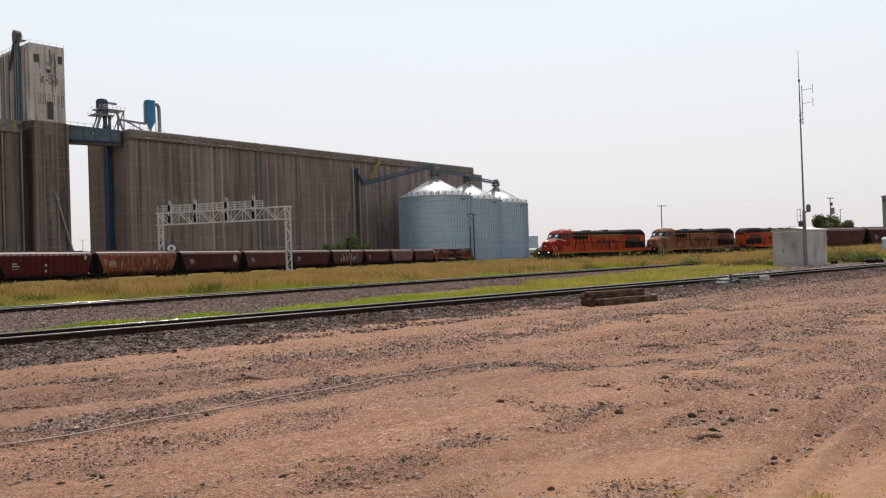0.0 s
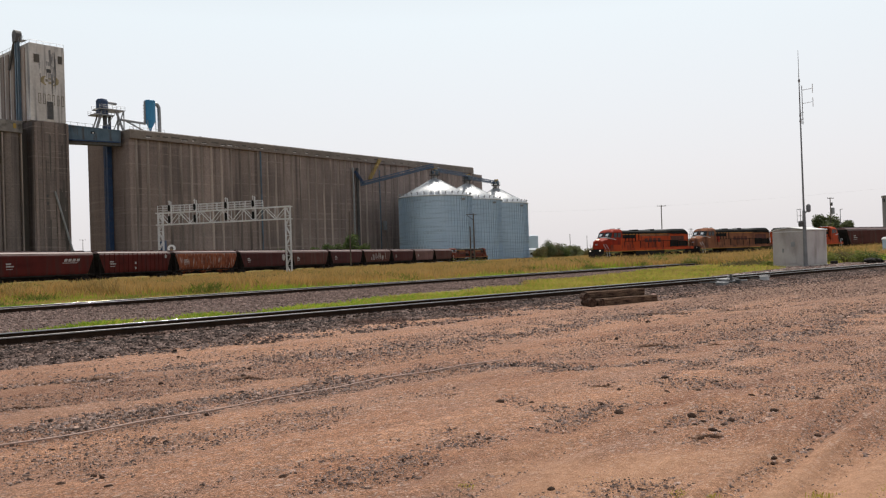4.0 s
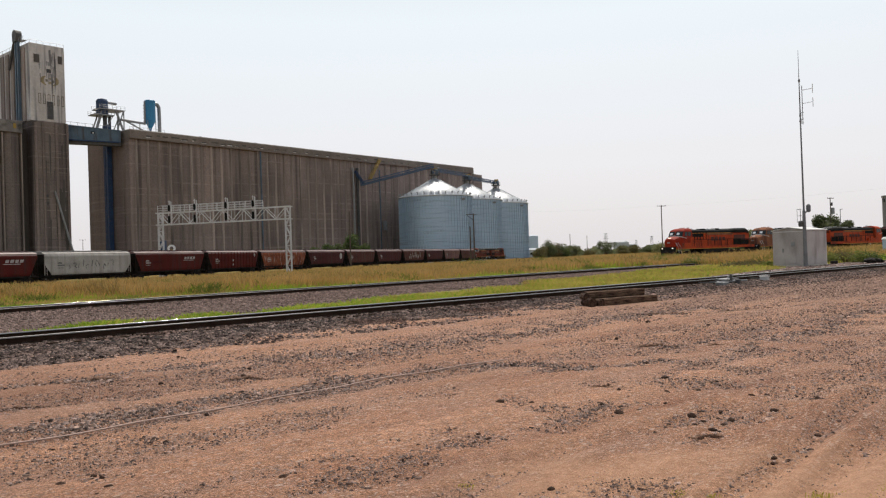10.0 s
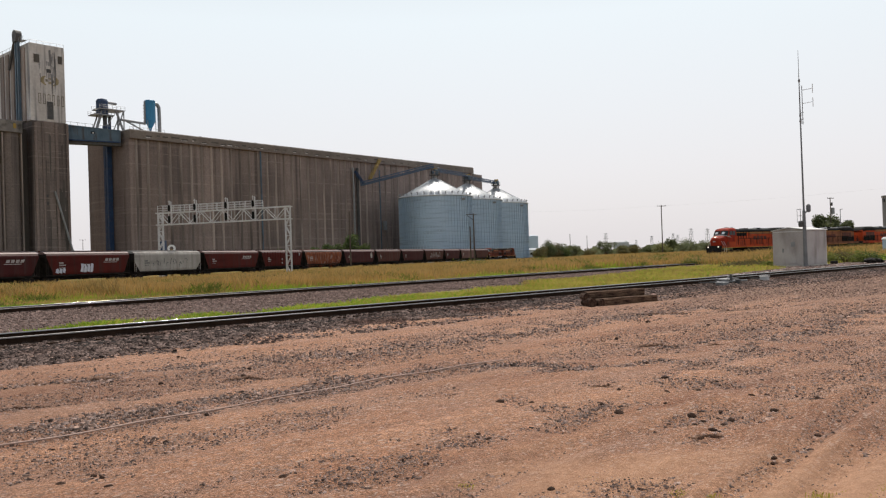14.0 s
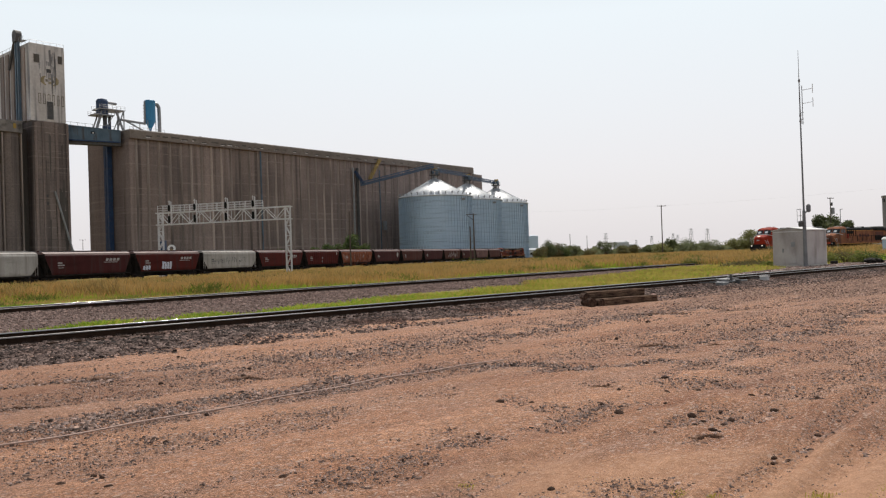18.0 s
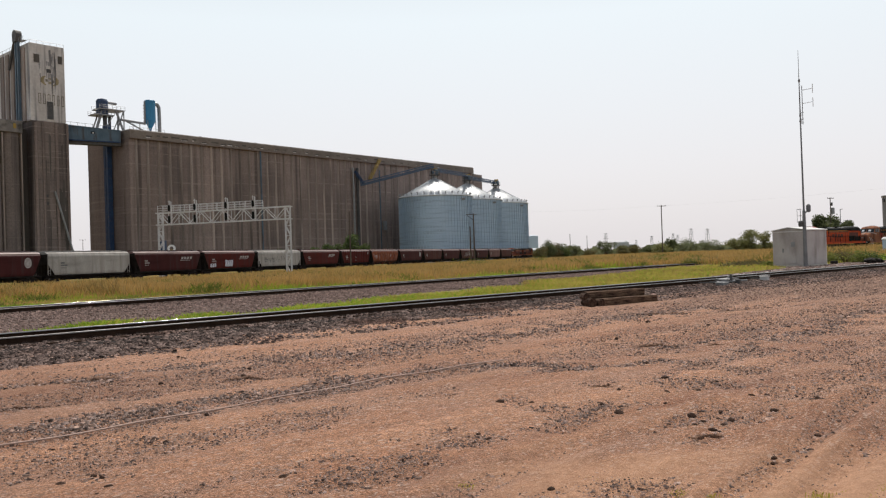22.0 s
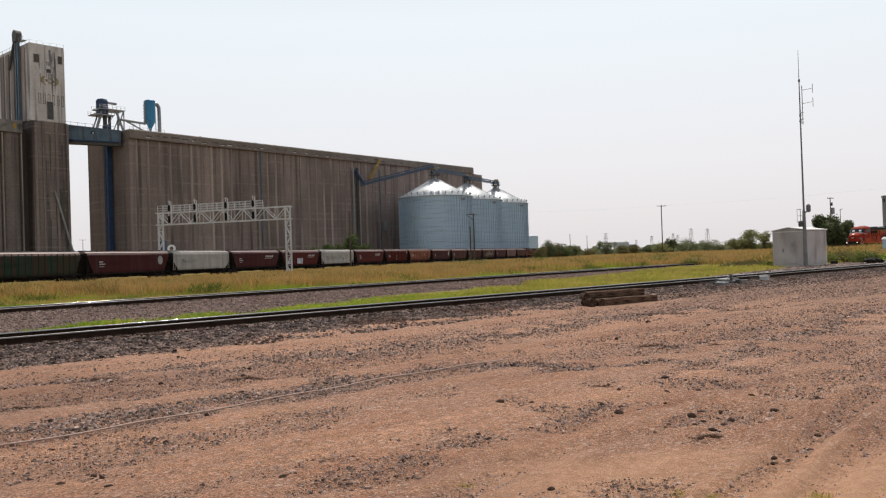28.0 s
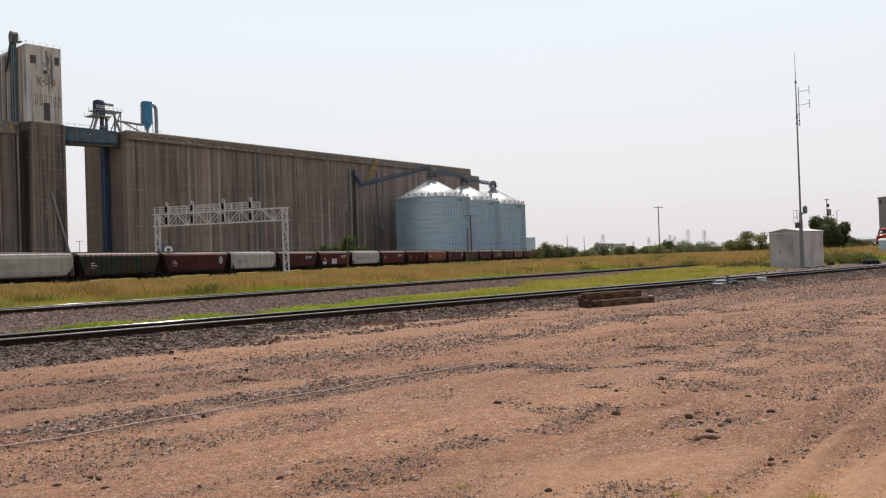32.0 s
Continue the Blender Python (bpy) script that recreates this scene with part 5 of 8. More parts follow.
def build_headhouse():
    t = thing("elevator_headhouse", ELEV, "tall stained concrete headhouse tower of the grain elevator", "elevator tower")
    # lower shaft
    bm = B()
    box(bm, (-31.4, 0.0, 0), (-20.3, 22, 48.6), 0.15)
    part("lower_shaft", bm, M["concrete_sooty"], t)
    for x in (-31.0, -28.6, -24.6, -21.2):
        bm = B()
        box(bm, (x, -0.35, 0), (x + 0.8, 0.002, 48.0), 0.08)
        part("pilaster", bm, M["concrete"], t)
    rg = random.Random(5)
    for i in range(15):
        z = 3 + i * 3.0 + rg.uniform(-0.4, 0.4)
        x0 = rg.uniform(-31.2, -26)
        bm = B()
        box(bm, (x0, -0.012, z), (x0 + rg.uniform(3, 8.5) if x0 < -28.8 else -20.5, -0.002 + 0.0, z + 0.10))
        part("pour_line", bm, M["concrete_dark"] if i % 2 else M["concrete_rib"], t, "faint pour line in the concrete")
    for i in range(12):
        x0, z0 = rg.uniform(-27.5, -21), rg.uniform(16, 46)
        w, ln = rg.uniform(0.1, 0.5), rg.uniform(4, 16)
        bm = B()
        loft(bm, [[Vector((x0 - w, y, z0)), Vector((x0 - w * 0.4, y, z0 - ln * 0.7)), Vector((x0, y, z0 - ln)), Vector((x0 + w * 0.5, y, z0 - ln * 0.6)), Vector((x0 + w, y, z0))] for y in (-0.004, -0.014 - 0.0005 * i)])
        part("runoff_streak", bm, M["concrete_dark"], t, "dark water streak")
    for i in range(9):
        x0, z0 = rg.uniform(-24.6, -21.2), rg.uniform(19, 28)
        w, ln = rg.uniform(0.35, 0.8), rg.uniform(7, 15)
        bm = B()
        loft(bm, [[Vector((x0 - w, y, z0)), Vector((x0 - w * 0.7, y, z0 - ln * 0.6)), Vector((x0, y, z0 - ln)), Vector((x0 + w * 0.8, y, z0 - ln * 0.7)), Vector((x0 + w, y, z0)), Vector((x0, y, z0 + w))] for y in (-0.004, -0.022 - 0.0006 * i)])
        part("soot_stain", bm, M["concrete_dark"], t, "dark soot stain beside the chute")
    # upper tower
    bm = B()
    box(bm, (-31.6, 0.3, 48.6), (-20.8, 24, 72.8), 0.15)
    part("upper_tower", bm, M["concrete_light"], t, "pale upper tower with dark streaks")
    for k, y in enumerate((3.2, 7.0, 11, 15, 19)):
        bm = B()
        box(bm, (-32.1, y, 48.6), (-31.598, y + 2.2, 71.6), 0.1)
        part("buttress", bm, M["concrete_rib"], t)
    # window openings with dark panes, set in frames
    for x0, x1, z0, z1 in ((-30.4, -28.6, 66.8, 69.4), (-23.0, -21.6, 67.3, 69.8), (-26.6, -25.2, 64.0, 65.2), (-26.7, -24.7, 49.4, 55.0)):
        bm = B()
        box(bm, (x0, 0.22, z0), (x1, 0.45, z1))
        w = part("window", bm, M["concrete_dark"] if z0 > 66 else M["steel_dark"], t)
        bm = B()
        for a, b in (((x0 - .12, .14, z0 - .12), (x1 + .12, .3, z0)), ((x0 - .12, .14, z1), (x1 + .12, .3, z1 + .12)), ((x0 - .12, .14, z0), (x0, .3, z1)), ((x1, .14, z0), (x1 + .12, .3, z1))):
            box(bm, a, b)
        part("window_frame", bm, M["concrete_light"], w)
    bm = B()
    box(bm, (-26.6, 0.2, 65.2), (-25.2, 0.4, 66.2))
    part("shutter", bm, M["concrete_light"], t, "raised pale shutter")
    # faded wall painting: a wreath-like emblem and a row of letter blocks
    rg = random.Random(21)
    ochre = surf("faded_ochre", (0.24, 0.19, 0.10), (0.36, 0.29, 0.18), 0.8, bump=0, fine=0.5)
    worn = surf("worn_olive_lettering", (0.13, 0.115, 0.09), (0.24, 0.21, 0.17), 1.2, bump=0, fine=0.5)
    for e in (-1, 1):
        out, inn = [], []
        for i in range(11):
            w = radians(-62 + 118 * i / 10)
            k = 0.45 * math.sin(math.pi * (i + 0.6) / 11.2) * rg.uniform(0.75, 1.2)
            out.append((-25.6 + e * (2.5 + k) * math.cos(w), 61.6 + 1.75 * math.sin(w) * (1 + 0.2 * k)))
            inn.append((-25.6 + e * (2.2 - k) * math.cos(w), 61.6 + 1.45 * math.sin(w)))
        bm = B()
        for a in range(10):
            loft(bm, [[Vector((x, y, z)) for x, z in (out[a], out[a + 1], inn[a + 1], inn[a])] for y in (0.285, 0.2945)], caps=True)
        bmesh.ops.remove_doubles(bm, verts=bm.verts[:], dist=0.0005)
        part("painted_wreath", bm, ochre, t, "faded ochre half wreath")
    for k, (x0, z0, x1, z1) in enumerate(((-26.9, 61.2, -26.2, 62.0), (-26.0, 60.6, -25.1, 61.3), (-24.9, 61.1, -24.2, 61.9), (-26.0, 62.0, -25.2, 62.4))):
        bm = B()
        box(bm, (x0, 0.285, z0), (x1, 0.294, z1))
        part("painted_emblem", bm, ochre if k % 2 else worn, t, "faded remains of a painted emblem")
    for i in range(6):
        x = -29.2 + i * 1.42
        bm = B()
        bars = [((0, 0.0), (0.2, 3.3)), ((0.2, 0.0), (0.8, 0.26)), ((0.2, 3.04), (0.8, 3.3)), ((0.62, 0.26), (0.82, 3.04))]
        for k, (p, q) in enumerate(bars):
            box(bm, (x + p[0], 0.285, 54.1 - 0.05 * i + p[1]), (x + q[0], 0.297, 54.1 - 0.05 * i + q[1]))
        part("painted_letter", bm, worn, t, "faded painted letter block")
    # dark run-off streaks below the windows
    soot = surf("blue_black_runoff", (0.19, 0.18, 0.19), (0.33, 0.315, 0.315), 0.9, (1, 1, 0.15), bump=0, fine=0.4)
    for i in range(30):
        x = rg.choice((-26.3, -25.2, -24.3, -23.6, -28.9, -30.2)) + rg.uniform(-0.5, 0.5)
        z1 = rg.uniform(63.0, 71.5)
        ln, w = rg.uniform(2.0, 9.0), rg.uniform(0.06, 0.34)
        bm = B()
        loft(bm, [[Vector((x - w, y, z1)), Vector((x - w * 0.5, y, z1 - ln * 0.6)), Vector((x, y, z1 - ln)), Vector((x + w * 0.6, y, z1 - ln * 0.5)), Vector((x + w, y, z1))] for y in (0.285, 0.2925 + 0.0003 * i)])
        part("runoff_streak", bm, soot, t, "dark water streak")
    # roof rail and corner
    bm = B()
    for y in (0.5, 23.8):
        for i in range(6):
            x = -31.4 + i * 2.1
            tube(bm, (x, y, 72.8), (x, y, 73.7), 0.05, 4)
        tube(bm, (-31.4, y, 73.7), (-20.9, y, 73.7), 0.05, 4)
    for i in range(9):
        tube(bm, (-31.4, 0.5 + i * 2.9, 72.8), (-31.4, 0.5 + i * 2.9, 73.7), 0.05, 4)
    tube(bm, (-31.4, 0.5, 73.7), (-31.4, 23.8, 73.7), 0.05, 4)
    part("roof_rail", bm, M["steel_grey"], t)
    # bucket elevator leg rising over the end wall, with its rounded head and platform
    bm = B()
    for y in (5.0, 6.6):
        box(bm, (-33.1, y, 46), (-32.4, y + 0.75, 74.0))
    part("leg_casing", bm, M["blue_grey"], t, "faded blue elevator leg casing")
    bm = B()
    n = 14
    prof = [(0.5, 73.6), (0.2, 75.0)] + [(1.7 - 1.6 * math.cos(math.pi * i / 8), 75.4 + 1.9 * math.sin(math.pi * i / 8)) for i in range(1, 8)] + [(3.1, 75.0), (2.9, 73.6)]
    loft(bm, [[Vector((x, 4.3 + p, z)) for p, z in prof] for x in (-33.7, -31.9)])
    part("leg_head", bm, M["steel_dark"], t, "dark rounded elevator head")
    bm = B()
    box(bm, (-33.0, 1.2, 73.3), (-31.9, 4.2, 73.45))
    for y in (1.2, 2.7, 4.2):
        tube(bm, (-33.0, y, 73.4), (-33.0, y, 74.6), 0.05, 4)
    tube(bm, (-33.0, 1.2, 74.6), (-33.0, 4.2, 74.6), 0.05, 4)
    part("leg_platform", bm, M["steel_grey"], t)
    bm = B()
    tube(bm, (-32.8, 8.0, 74.0), (-32.8, 12.5, 66.0), 0.45, 8)
    part("spout", bm, M["steel_dark"], t)
    bm = B()
    tube(bm, (-25.3, -0.6, 26.8), (-20.6, -1.2, 8.3), 0.34, 8)
    tube(bm, (-20.6, -1.2, 8.3), (-20.0, -1.2, 0.0), 0.5, 8)
    part("chute", bm, M["steel_grey"], t, "pale diagonal loading chute")
    bm = B()
    lathe(bm, [(1.6, 0), (1.6, 5.5), (1.2, 7.2), (0.4, 8.0)], 14)
    bmesh.ops.translate(bm, vec=(-19.0, -2.4, 0), verts=bm.verts[:])
    part("hopper_tank", bm, M["steel_dark"], t)
    for x0, z0, w, h in ((-28.3, 22.5, 1.2, 1.0), (-28.3, 25.0, 1.2, 0.8), (-24.3, 46.5, .8, .8), (-20.9, 46.6, .5, .8)):
        bm = B()
        box(bm, (x0, -0.1, z0), (x0 + w, 0.05, z0 + h))
        part("vent", bm, M["steel_dark"], t)
    bm = B()
    for i in range(60):
        z = 4 + i * 0.7
        box(bm, (-31.1, -0.42, z), (-30.8, -0.36, z + 0.07))
    part("ladder", bm, M["concrete_rib"], t)


build_headhouse()


def build_second_block():
    t = thing("silo_block", ELEV, "weathered concrete silo block beside the headhouse", "grain elevator")
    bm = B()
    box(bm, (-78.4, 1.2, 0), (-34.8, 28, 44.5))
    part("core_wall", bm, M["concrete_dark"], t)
    me = bay_mesh(44.2, 5.4, 1.1, mat="concrete_sooty")
    for i in range(8):
        share("silo_bay", me, t, pose(-78.4 + i * 5.45, 0.8, 0))
    bm = B()
    box(bm, (-0.2, -0.55, 0), (0.2, 0.8, 44.1), 0.06)
    pil = finish("joint_pilaster", bm, M["concrete_rib"])
    for i in range(9):
        share("joint_pilaster", pil, t, pose(-78.4 + i * 5.45, 0.4, 0))
    bm = B()
    box(bm, (-80, -0.7, 44.2), (-34.6, 28.5, 47.9), 0.12)
    part("parapet", bm, surf("sooty_grey_band", (0.15, 0.135, 0.125), (0.23, 0.205, 0.19), 0.4, (1, 1, .3), stain=(.05, .045, .04), stain_amt=.5), t, "sooty blue-grey gallery band")
    # set-back wall between block and tower, also in the darkest concrete
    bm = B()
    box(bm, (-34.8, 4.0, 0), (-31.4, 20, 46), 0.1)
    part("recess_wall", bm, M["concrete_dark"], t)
    bm = B()
    tube(bm, (-50.6, -0.6, 0), (-50.6, -0.6, 44), 0.25, 8)
    part("downpipe", bm, M["white_paint"], t)
    bm = B()
    box(bm, (-37.3, -0.9, 45.4), (-36.5, -0.72, 46.9))
    part("sign_panel", bm, M["yellow"], t, "small faded yellow panel")


build_second_block()


def build_bridge():
    # local x runs from the tower (0) to the silo end wall (17.6); deeper at the tower end
    base = pose(-121.65, 259.63, -0.5, 0, 0, 21.6)
    t = thing("conveyor_bridge", base, "faded blue steel conveyor bridge between tower and silos", "conveyor bridge")
    X1 = 17.6

    def low(x):
        return 43.9 - 0.6 * x / X1

    def high(x):
        return 48.7 - 1.6 * x / X1

    bm = B()
    loft(bm, [[Vector((x, -1.7, low(x))), Vector((x, 1.7, low(x))), Vector((x, 1.7, high(x))), Vector((x, -1.7, high(x)))] for x in (-1.0, X1)])
    part("girder", bm, M["blue_grey"], t)
    for f in (low, high):
        bm = B()
        loft(bm, [[Vector((x, -1.95, f(x) - 0.18)), Vector((x, 1.95, f(x) - 0.18)), Vector((x, 1.95, f(x) + 0.18)), Vector((x, -1.95, f(x) + 0.18))] for x in (-1.0, X1)])
        part("flange", bm, M["blue"] if f is low else M["blue_grey"], t)
    bm = B()
    loft(bm, [[Vector((x, -1.4, low(x) - 1.1)), Vector((x, 1.4, low(x) - 1.1)), Vector((x, 1.4, low(x) - 0.2)), Vector((x, -1.4, low(x) - 0.2))] for x in (-1.0, X1)])
    part("bottom_chord", bm, M["steel_dark"], t, "dark steel underside")
    for i in range(8):
        bm = B()
        x = 0.6 + i * 2.3
        box(bm, (x, -1.85, low(x) + 0.2), (x + 0.16, -1.702, high(x) - 0.2))
        part("stiffener", bm, M["blue_grey"], t)
    bm = B()
    box(bm, (8.6, -1.82, 46.0), (10.0, -1.70, 46.7), 0.03)
    op = part("opening", bm, M["loco_black"], t)
    bm = B()
    box(bm, (9.0, -1.86, 46.05), (9.6, -1.822, 46.4))
    part("plate", bm, M["gantry"], op)
    bm = B()
    for i in range(8):
        x = 0.4 + i * 2.2
        tube(bm, (x, -1.6, high(x)), (x, -1.6, high(x) + 1.2), 0.05, 4)
    tube(bm, (0.4, -1.6, high(0.4) + 1.2), (15.8, -1.6, high(15.8) + 1.2), 0.05, 4)
    part("hand_rail", bm, M["steel_grey"], t)
    # blue leg down the end wall
    t2 = thing("bucket_elevator", SILOS, "dark blue bucket elevator on the silo end wall", "bucket elevator")
    for y in (9.9, 11.4):
        bm = B()
        box(bm, (-1.9, y, 0), (-0.3, y + 1.15, 50.0), 0.05)
        part("leg_casing", bm, M["blue"], t2)
    for i in range(6):
        bm = B()
        box(bm, (-1.95, 9.85, 5 + i * 7.5), (-0.35, 12.6, 5.12 + i * 7.5))
        part("flange", bm, M["blue"], t2)


build_bridge()


def build_roof_machinery():
    t = thing("roof_machinery", ELEV @ pose(2.6, 0, 0.9), "steel platform with blue drum and struts above the bridge", "machinery")
    x0, x1, y0, y1 = -12.0, -1.6, 3.6, 9.0
    for z, a, b in ((52.6, x0, -5.4), (54.6, -10.6, x1)):
        bm = B()
        box(bm, (a, y0, z), (b, y1, z + 0.3))
        p = part("platform", bm, M["steel_grey"], t)
        bm = B()
        n = 6
        for i in range(n + 1):
            xx = a + (b - a) * i / n
            for yy in (y0, y1):
                tube(bm, (xx, yy, z + 0.3), (xx, yy, z + 1.5), 0.06, 4)
        for zz in (0.9, 1.5):
            for yy in (y0, y1):
                tube(bm, (a, yy, z + zz), (b, yy, z + zz), 0.05, 4)
        part("guard_rail", bm, M["steel_grey"], p)
    bm = B()
    lathe(bm, [(1.9, 52.9), (1.9, 57.6), (1.6, 58.2), (0.6, 58.5)], 16)
    bmesh.ops.translate(bm, vec=(-8.4, 6.2, 0), verts=bm.verts[:])
    part("drum", bm, M["blue"], t, "dark blue drum", smooth=False)
    bm = B()
    box(bm, (-6.4, 5.6, 57.0), (-4.4, 6.8, 57.7), 0.1)
    tube(bm, (-4.4, 6.2, 57.3), (-3.4, 6.2, 57.3), 0.5, 8)
    part("motor", bm, M["steel_grey"], t)
    for p0, p1, r in (((-11.8, 4.4, 46.4), (-9.2, 5.0, 54.0), .45), ((-11.5, 8.0, 46.4), (-9.0, 7.6, 54.0), .25), ((-7.6, 6, 46.4), (-7.6, 6, 53), .7), ((-5.8, 6.4, 46.4), (-5.8, 6.4, 53), .5),
                      ((-1.5, 4.2, 46.4), (-4.6, 4.2, 54.6), .4), ((-1.6, 8.4, 46.4), (-1.8, 8.4, 54.6), .25), ((-4.8, 4.2, 46.4), (-1.8, 4.4, 54.6), .22), ((-4.4, 8.0, 46.4), (-1.9, 8.4, 52.0), .18), ((-9.5, 4.0, 46.4), (-5.6, 4.4, 52.6), .15), ((-3.4, 5.5, 46.4), (-3.2, 5.5, 54.6), .3), ((-1.8, 4.2, 46.4), (-1.8, 4.2, 54.6), .2)):
        bm = B()
        tube(bm, p0, p1, r, 8)
        part("strut", bm, M["steel_dark"] if r > 0.45 else M["steel_grey"], t)
    c = thing("cyclone", ELEV @ pose(0.7, 0, 0.5), "bright blue dust cyclone with grey return duct on the silo roof", "cyclone")
    bm = B()
    lathe(bm, [(0.4, 49.0), (0.5, 49.8), (1.85, 52.4), (1.85, 59.4), (1.5, 59.6)], 20)
    bmesh.ops.translate(bm, vec=(8.6, 2.0, 0), verts=bm.verts[:])
    part("body", bm, M["cyclone_blue"], c)
    bm = B()
    tube(bm, (8.6, 2.0, 46.9), (8.6, 2.0, 49.2), 0.4, 8)
    for dx, dy in ((-1.5, -1), (1.5, -1), (0, 1.6)):
        tube(bm, (8.6 + dx, 2 + dy, 47.0), (8.6 + dx, 2 + dy, 52.4), 0.12, 5)
    part("legs", bm, M["steel_grey"], c)
    bm = B()
    pts = [(10.3, 2.0, 58.6), (11.3, 2.0, 58.5), (12.0, 2.0, 57.6), (12.1, 2.0, 55.0), (12.1, 2.0, 47.0)]
    for a, b in zip(pts, pts[1:]):
        tube(bm, a, b, 0.62, 10)
    part("duct", bm, M["steel_grey"], c)
    bm = B()
    box(bm, (6.45, 1.7, 51.6), (6.75, 2.3, 59.0))
    for i in range(6):
        box(bm, (6.2, 1.6, 52 + i * 1.1), (6.8, 2.4, 52.3 + i * 1.1))
    part("ladder", bm, M["steel_grey"], c)
    d = thing("duct_run", ELEV @ pose(0.7, 0, 0), "long grey duct from the machinery to the cyclone", "duct")
    bm = B()
    tube(bm, (-1.6, 3.0, 52.4), (6.9, 2.2, 51.8), 0.42, 8)
    part("pipe", bm, M["steel_grey"], d)
    bm = B()
    tube(bm, (0.5, 3.0, 52.0), (7.0, 2.2, 48.9), 0.28, 7)
    tube(bm, (2.5, 2.6, 47), (2.5, 2.6, 52.0), 0.12, 5)
    tube(bm, (5.0, 2.6, 47), (5.0, 2.6, 51.8), 0.12, 5)
    part("support", bm, M["steel_grey"], d)


build_roof_machinery()


# ---- steel bins ----
BINS = [(-2.6, 345.0), (12.2, 375.0), (27.6, 406.0)]
BIN_R, BIN_H = 15.55, 27.6


def build_bin():
    x, y = BINS[0]
    t = thing("steel_grain_bin", pose(x, y, -0.5), "corrugated galvanised grain bin with shiny conical roof", "grain bin", "steel bins by the elevator")
    n = 72
    rings = 23
    bm = B()
    prof = [(BIN_R, 0)]
    for i in range(rings):
        z0 = BIN_H * i / rings
        z1 = BIN_H * (i + 1) / rings
        prof += [(BIN_R, z0 + 0.1), (BIN_R + 0.025, z0 + (z1 - z0) * 0.3), (BIN_R + 0.025, z0 + (z1 - z0) * 0.7), (BIN_R, z1)]
    lathe(bm, prof, n, caps=False)
    part("wall", bm, M["zinc_wall"], t, smooth=True)
    bm = B()
    box(bm, (BIN_R + 0.02, -0.11, 0), (BIN_R + 0.28, 0.11, BIN_H - 0.1))
    me = finish("stiffener", bm, M["zinc_wall"])
    for i in range(n):
        share("stiffener", me, t, pose(0, 0, 0, 0, 0, 360 * i / n))
    for k in range(1, 10):
        bm = B()
        z = BIN_H * k / 10
        lathe(bm, [(BIN_R + 0.04, z - 0.1), (BIN_R + 0.12, z - 0.05), (BIN_R + 0.12, z + 0.05), (BIN_R + 0.04, z + 0.1)], n, caps=False)
        part("hoop", bm, M["zinc_wall"], t)
    bm = B()
    lathe(bm, [(BIN_R + 0.55, BIN_H - 0.25), (BIN_R + 0.6, BIN_H), (BIN_R * 0.5, BIN_H + 4.25), (1.6, BIN_H + 7.9), (1.3, BIN_H + 8.2)], n)
    part("roof", bm, M["zinc_roof"], t, "bright conical roof", smooth=True)
    bm = B()
    beam(bm, (BIN_R + 0.5, 0, BIN_H + 0.04), (1.8, 0, BIN_H + 7.92), 0.10, 0.07)
    me = finish("roof_rib", bm, M["zinc_roof"])
    for i in range(36):
        share("roof_rib", me, t, pose(0, 0, 0, 0, 0, 360 * i / 36))
    bm = B()
    tube(bm, (BIN_R - 0.5, 0, BIN_H + 0.4), (BIN_R - 0.5, 0, BIN_H + 1.3), 0.18, 7)
    tube(bm, (BIN_R - 0.5, 0, BIN_H + 1.3), (BIN_R + 0.1, 0, BIN_H + 1.5), 0.24, 7)
    me = finish("roof_vent", bm, M["steel_grey"])
    for i in range(32):
        share("roof_vent", me, t, pose(0, 0, 0, 0, 0, 360 * (i + 0.5) / 32))
    bm = B()
    for k in range(4):
        a = math.pi / 4 + k * math.pi / 2
        tube(bm, (1.9 * math.cos(a), 1.9 * math.sin(a), BIN_H + 7.5), (1.6 * math.cos(a), 1.6 * math.sin(a), BIN_H + 12), 0.16, 5)
    box(bm, (-2.2, -2.2, BIN_H + 9.6), (2.2, 2.2, BIN_H + 9.75))
    for zz in (10.3, 11.0):
        for s in (-1, 1):
            tube(bm, (-2.2, s * 2.2, BIN_H + zz), (2.2, s * 2.2, BIN_H + zz), 0.07, 4)
            tube(bm, (s * 2.2, -2.2, BIN_H + zz), (s * 2.2, 2.2, BIN_H + zz), 0.07, 4)
    part("peak_frame", bm, M["steel_dark"], t)
    bm = B()
    lathe(bm, [(0.9, BIN_H + 8), (0.9, BIN_H + 9.4)], 10)
    part("fill_cap", bm, M["steel_grey"], t)
    for bx, by, bz, sx, sz in ((-1.6, -1.0, 10.2, 1.6, 1.3), (0.4, -1.4, 9.8, 1.2, 2.2), (-0.6, 0.6, 11.4, 2.0, 1.4)):
        bm = B()
        box(bm, (bx, by, BIN_H + bz), (bx + sx, by + 1.2, BIN_H + bz + sz), 0.1)
        part("drive_box", bm, M["blue_grey"] if bz < 11 else M["yellow"], t)
    bm = B()
    box(bm, (11.0, -11.7, BIN_H - 2.0), (12.4, -10.8, BIN_H - 1.2))
    part("sign_plate", bm, M["steel_grey"], t, "small pale grey plate")
    for x, y in BINS[1:]:
        copy_thing(t, pose(x, y, -0.5))


build_bin()


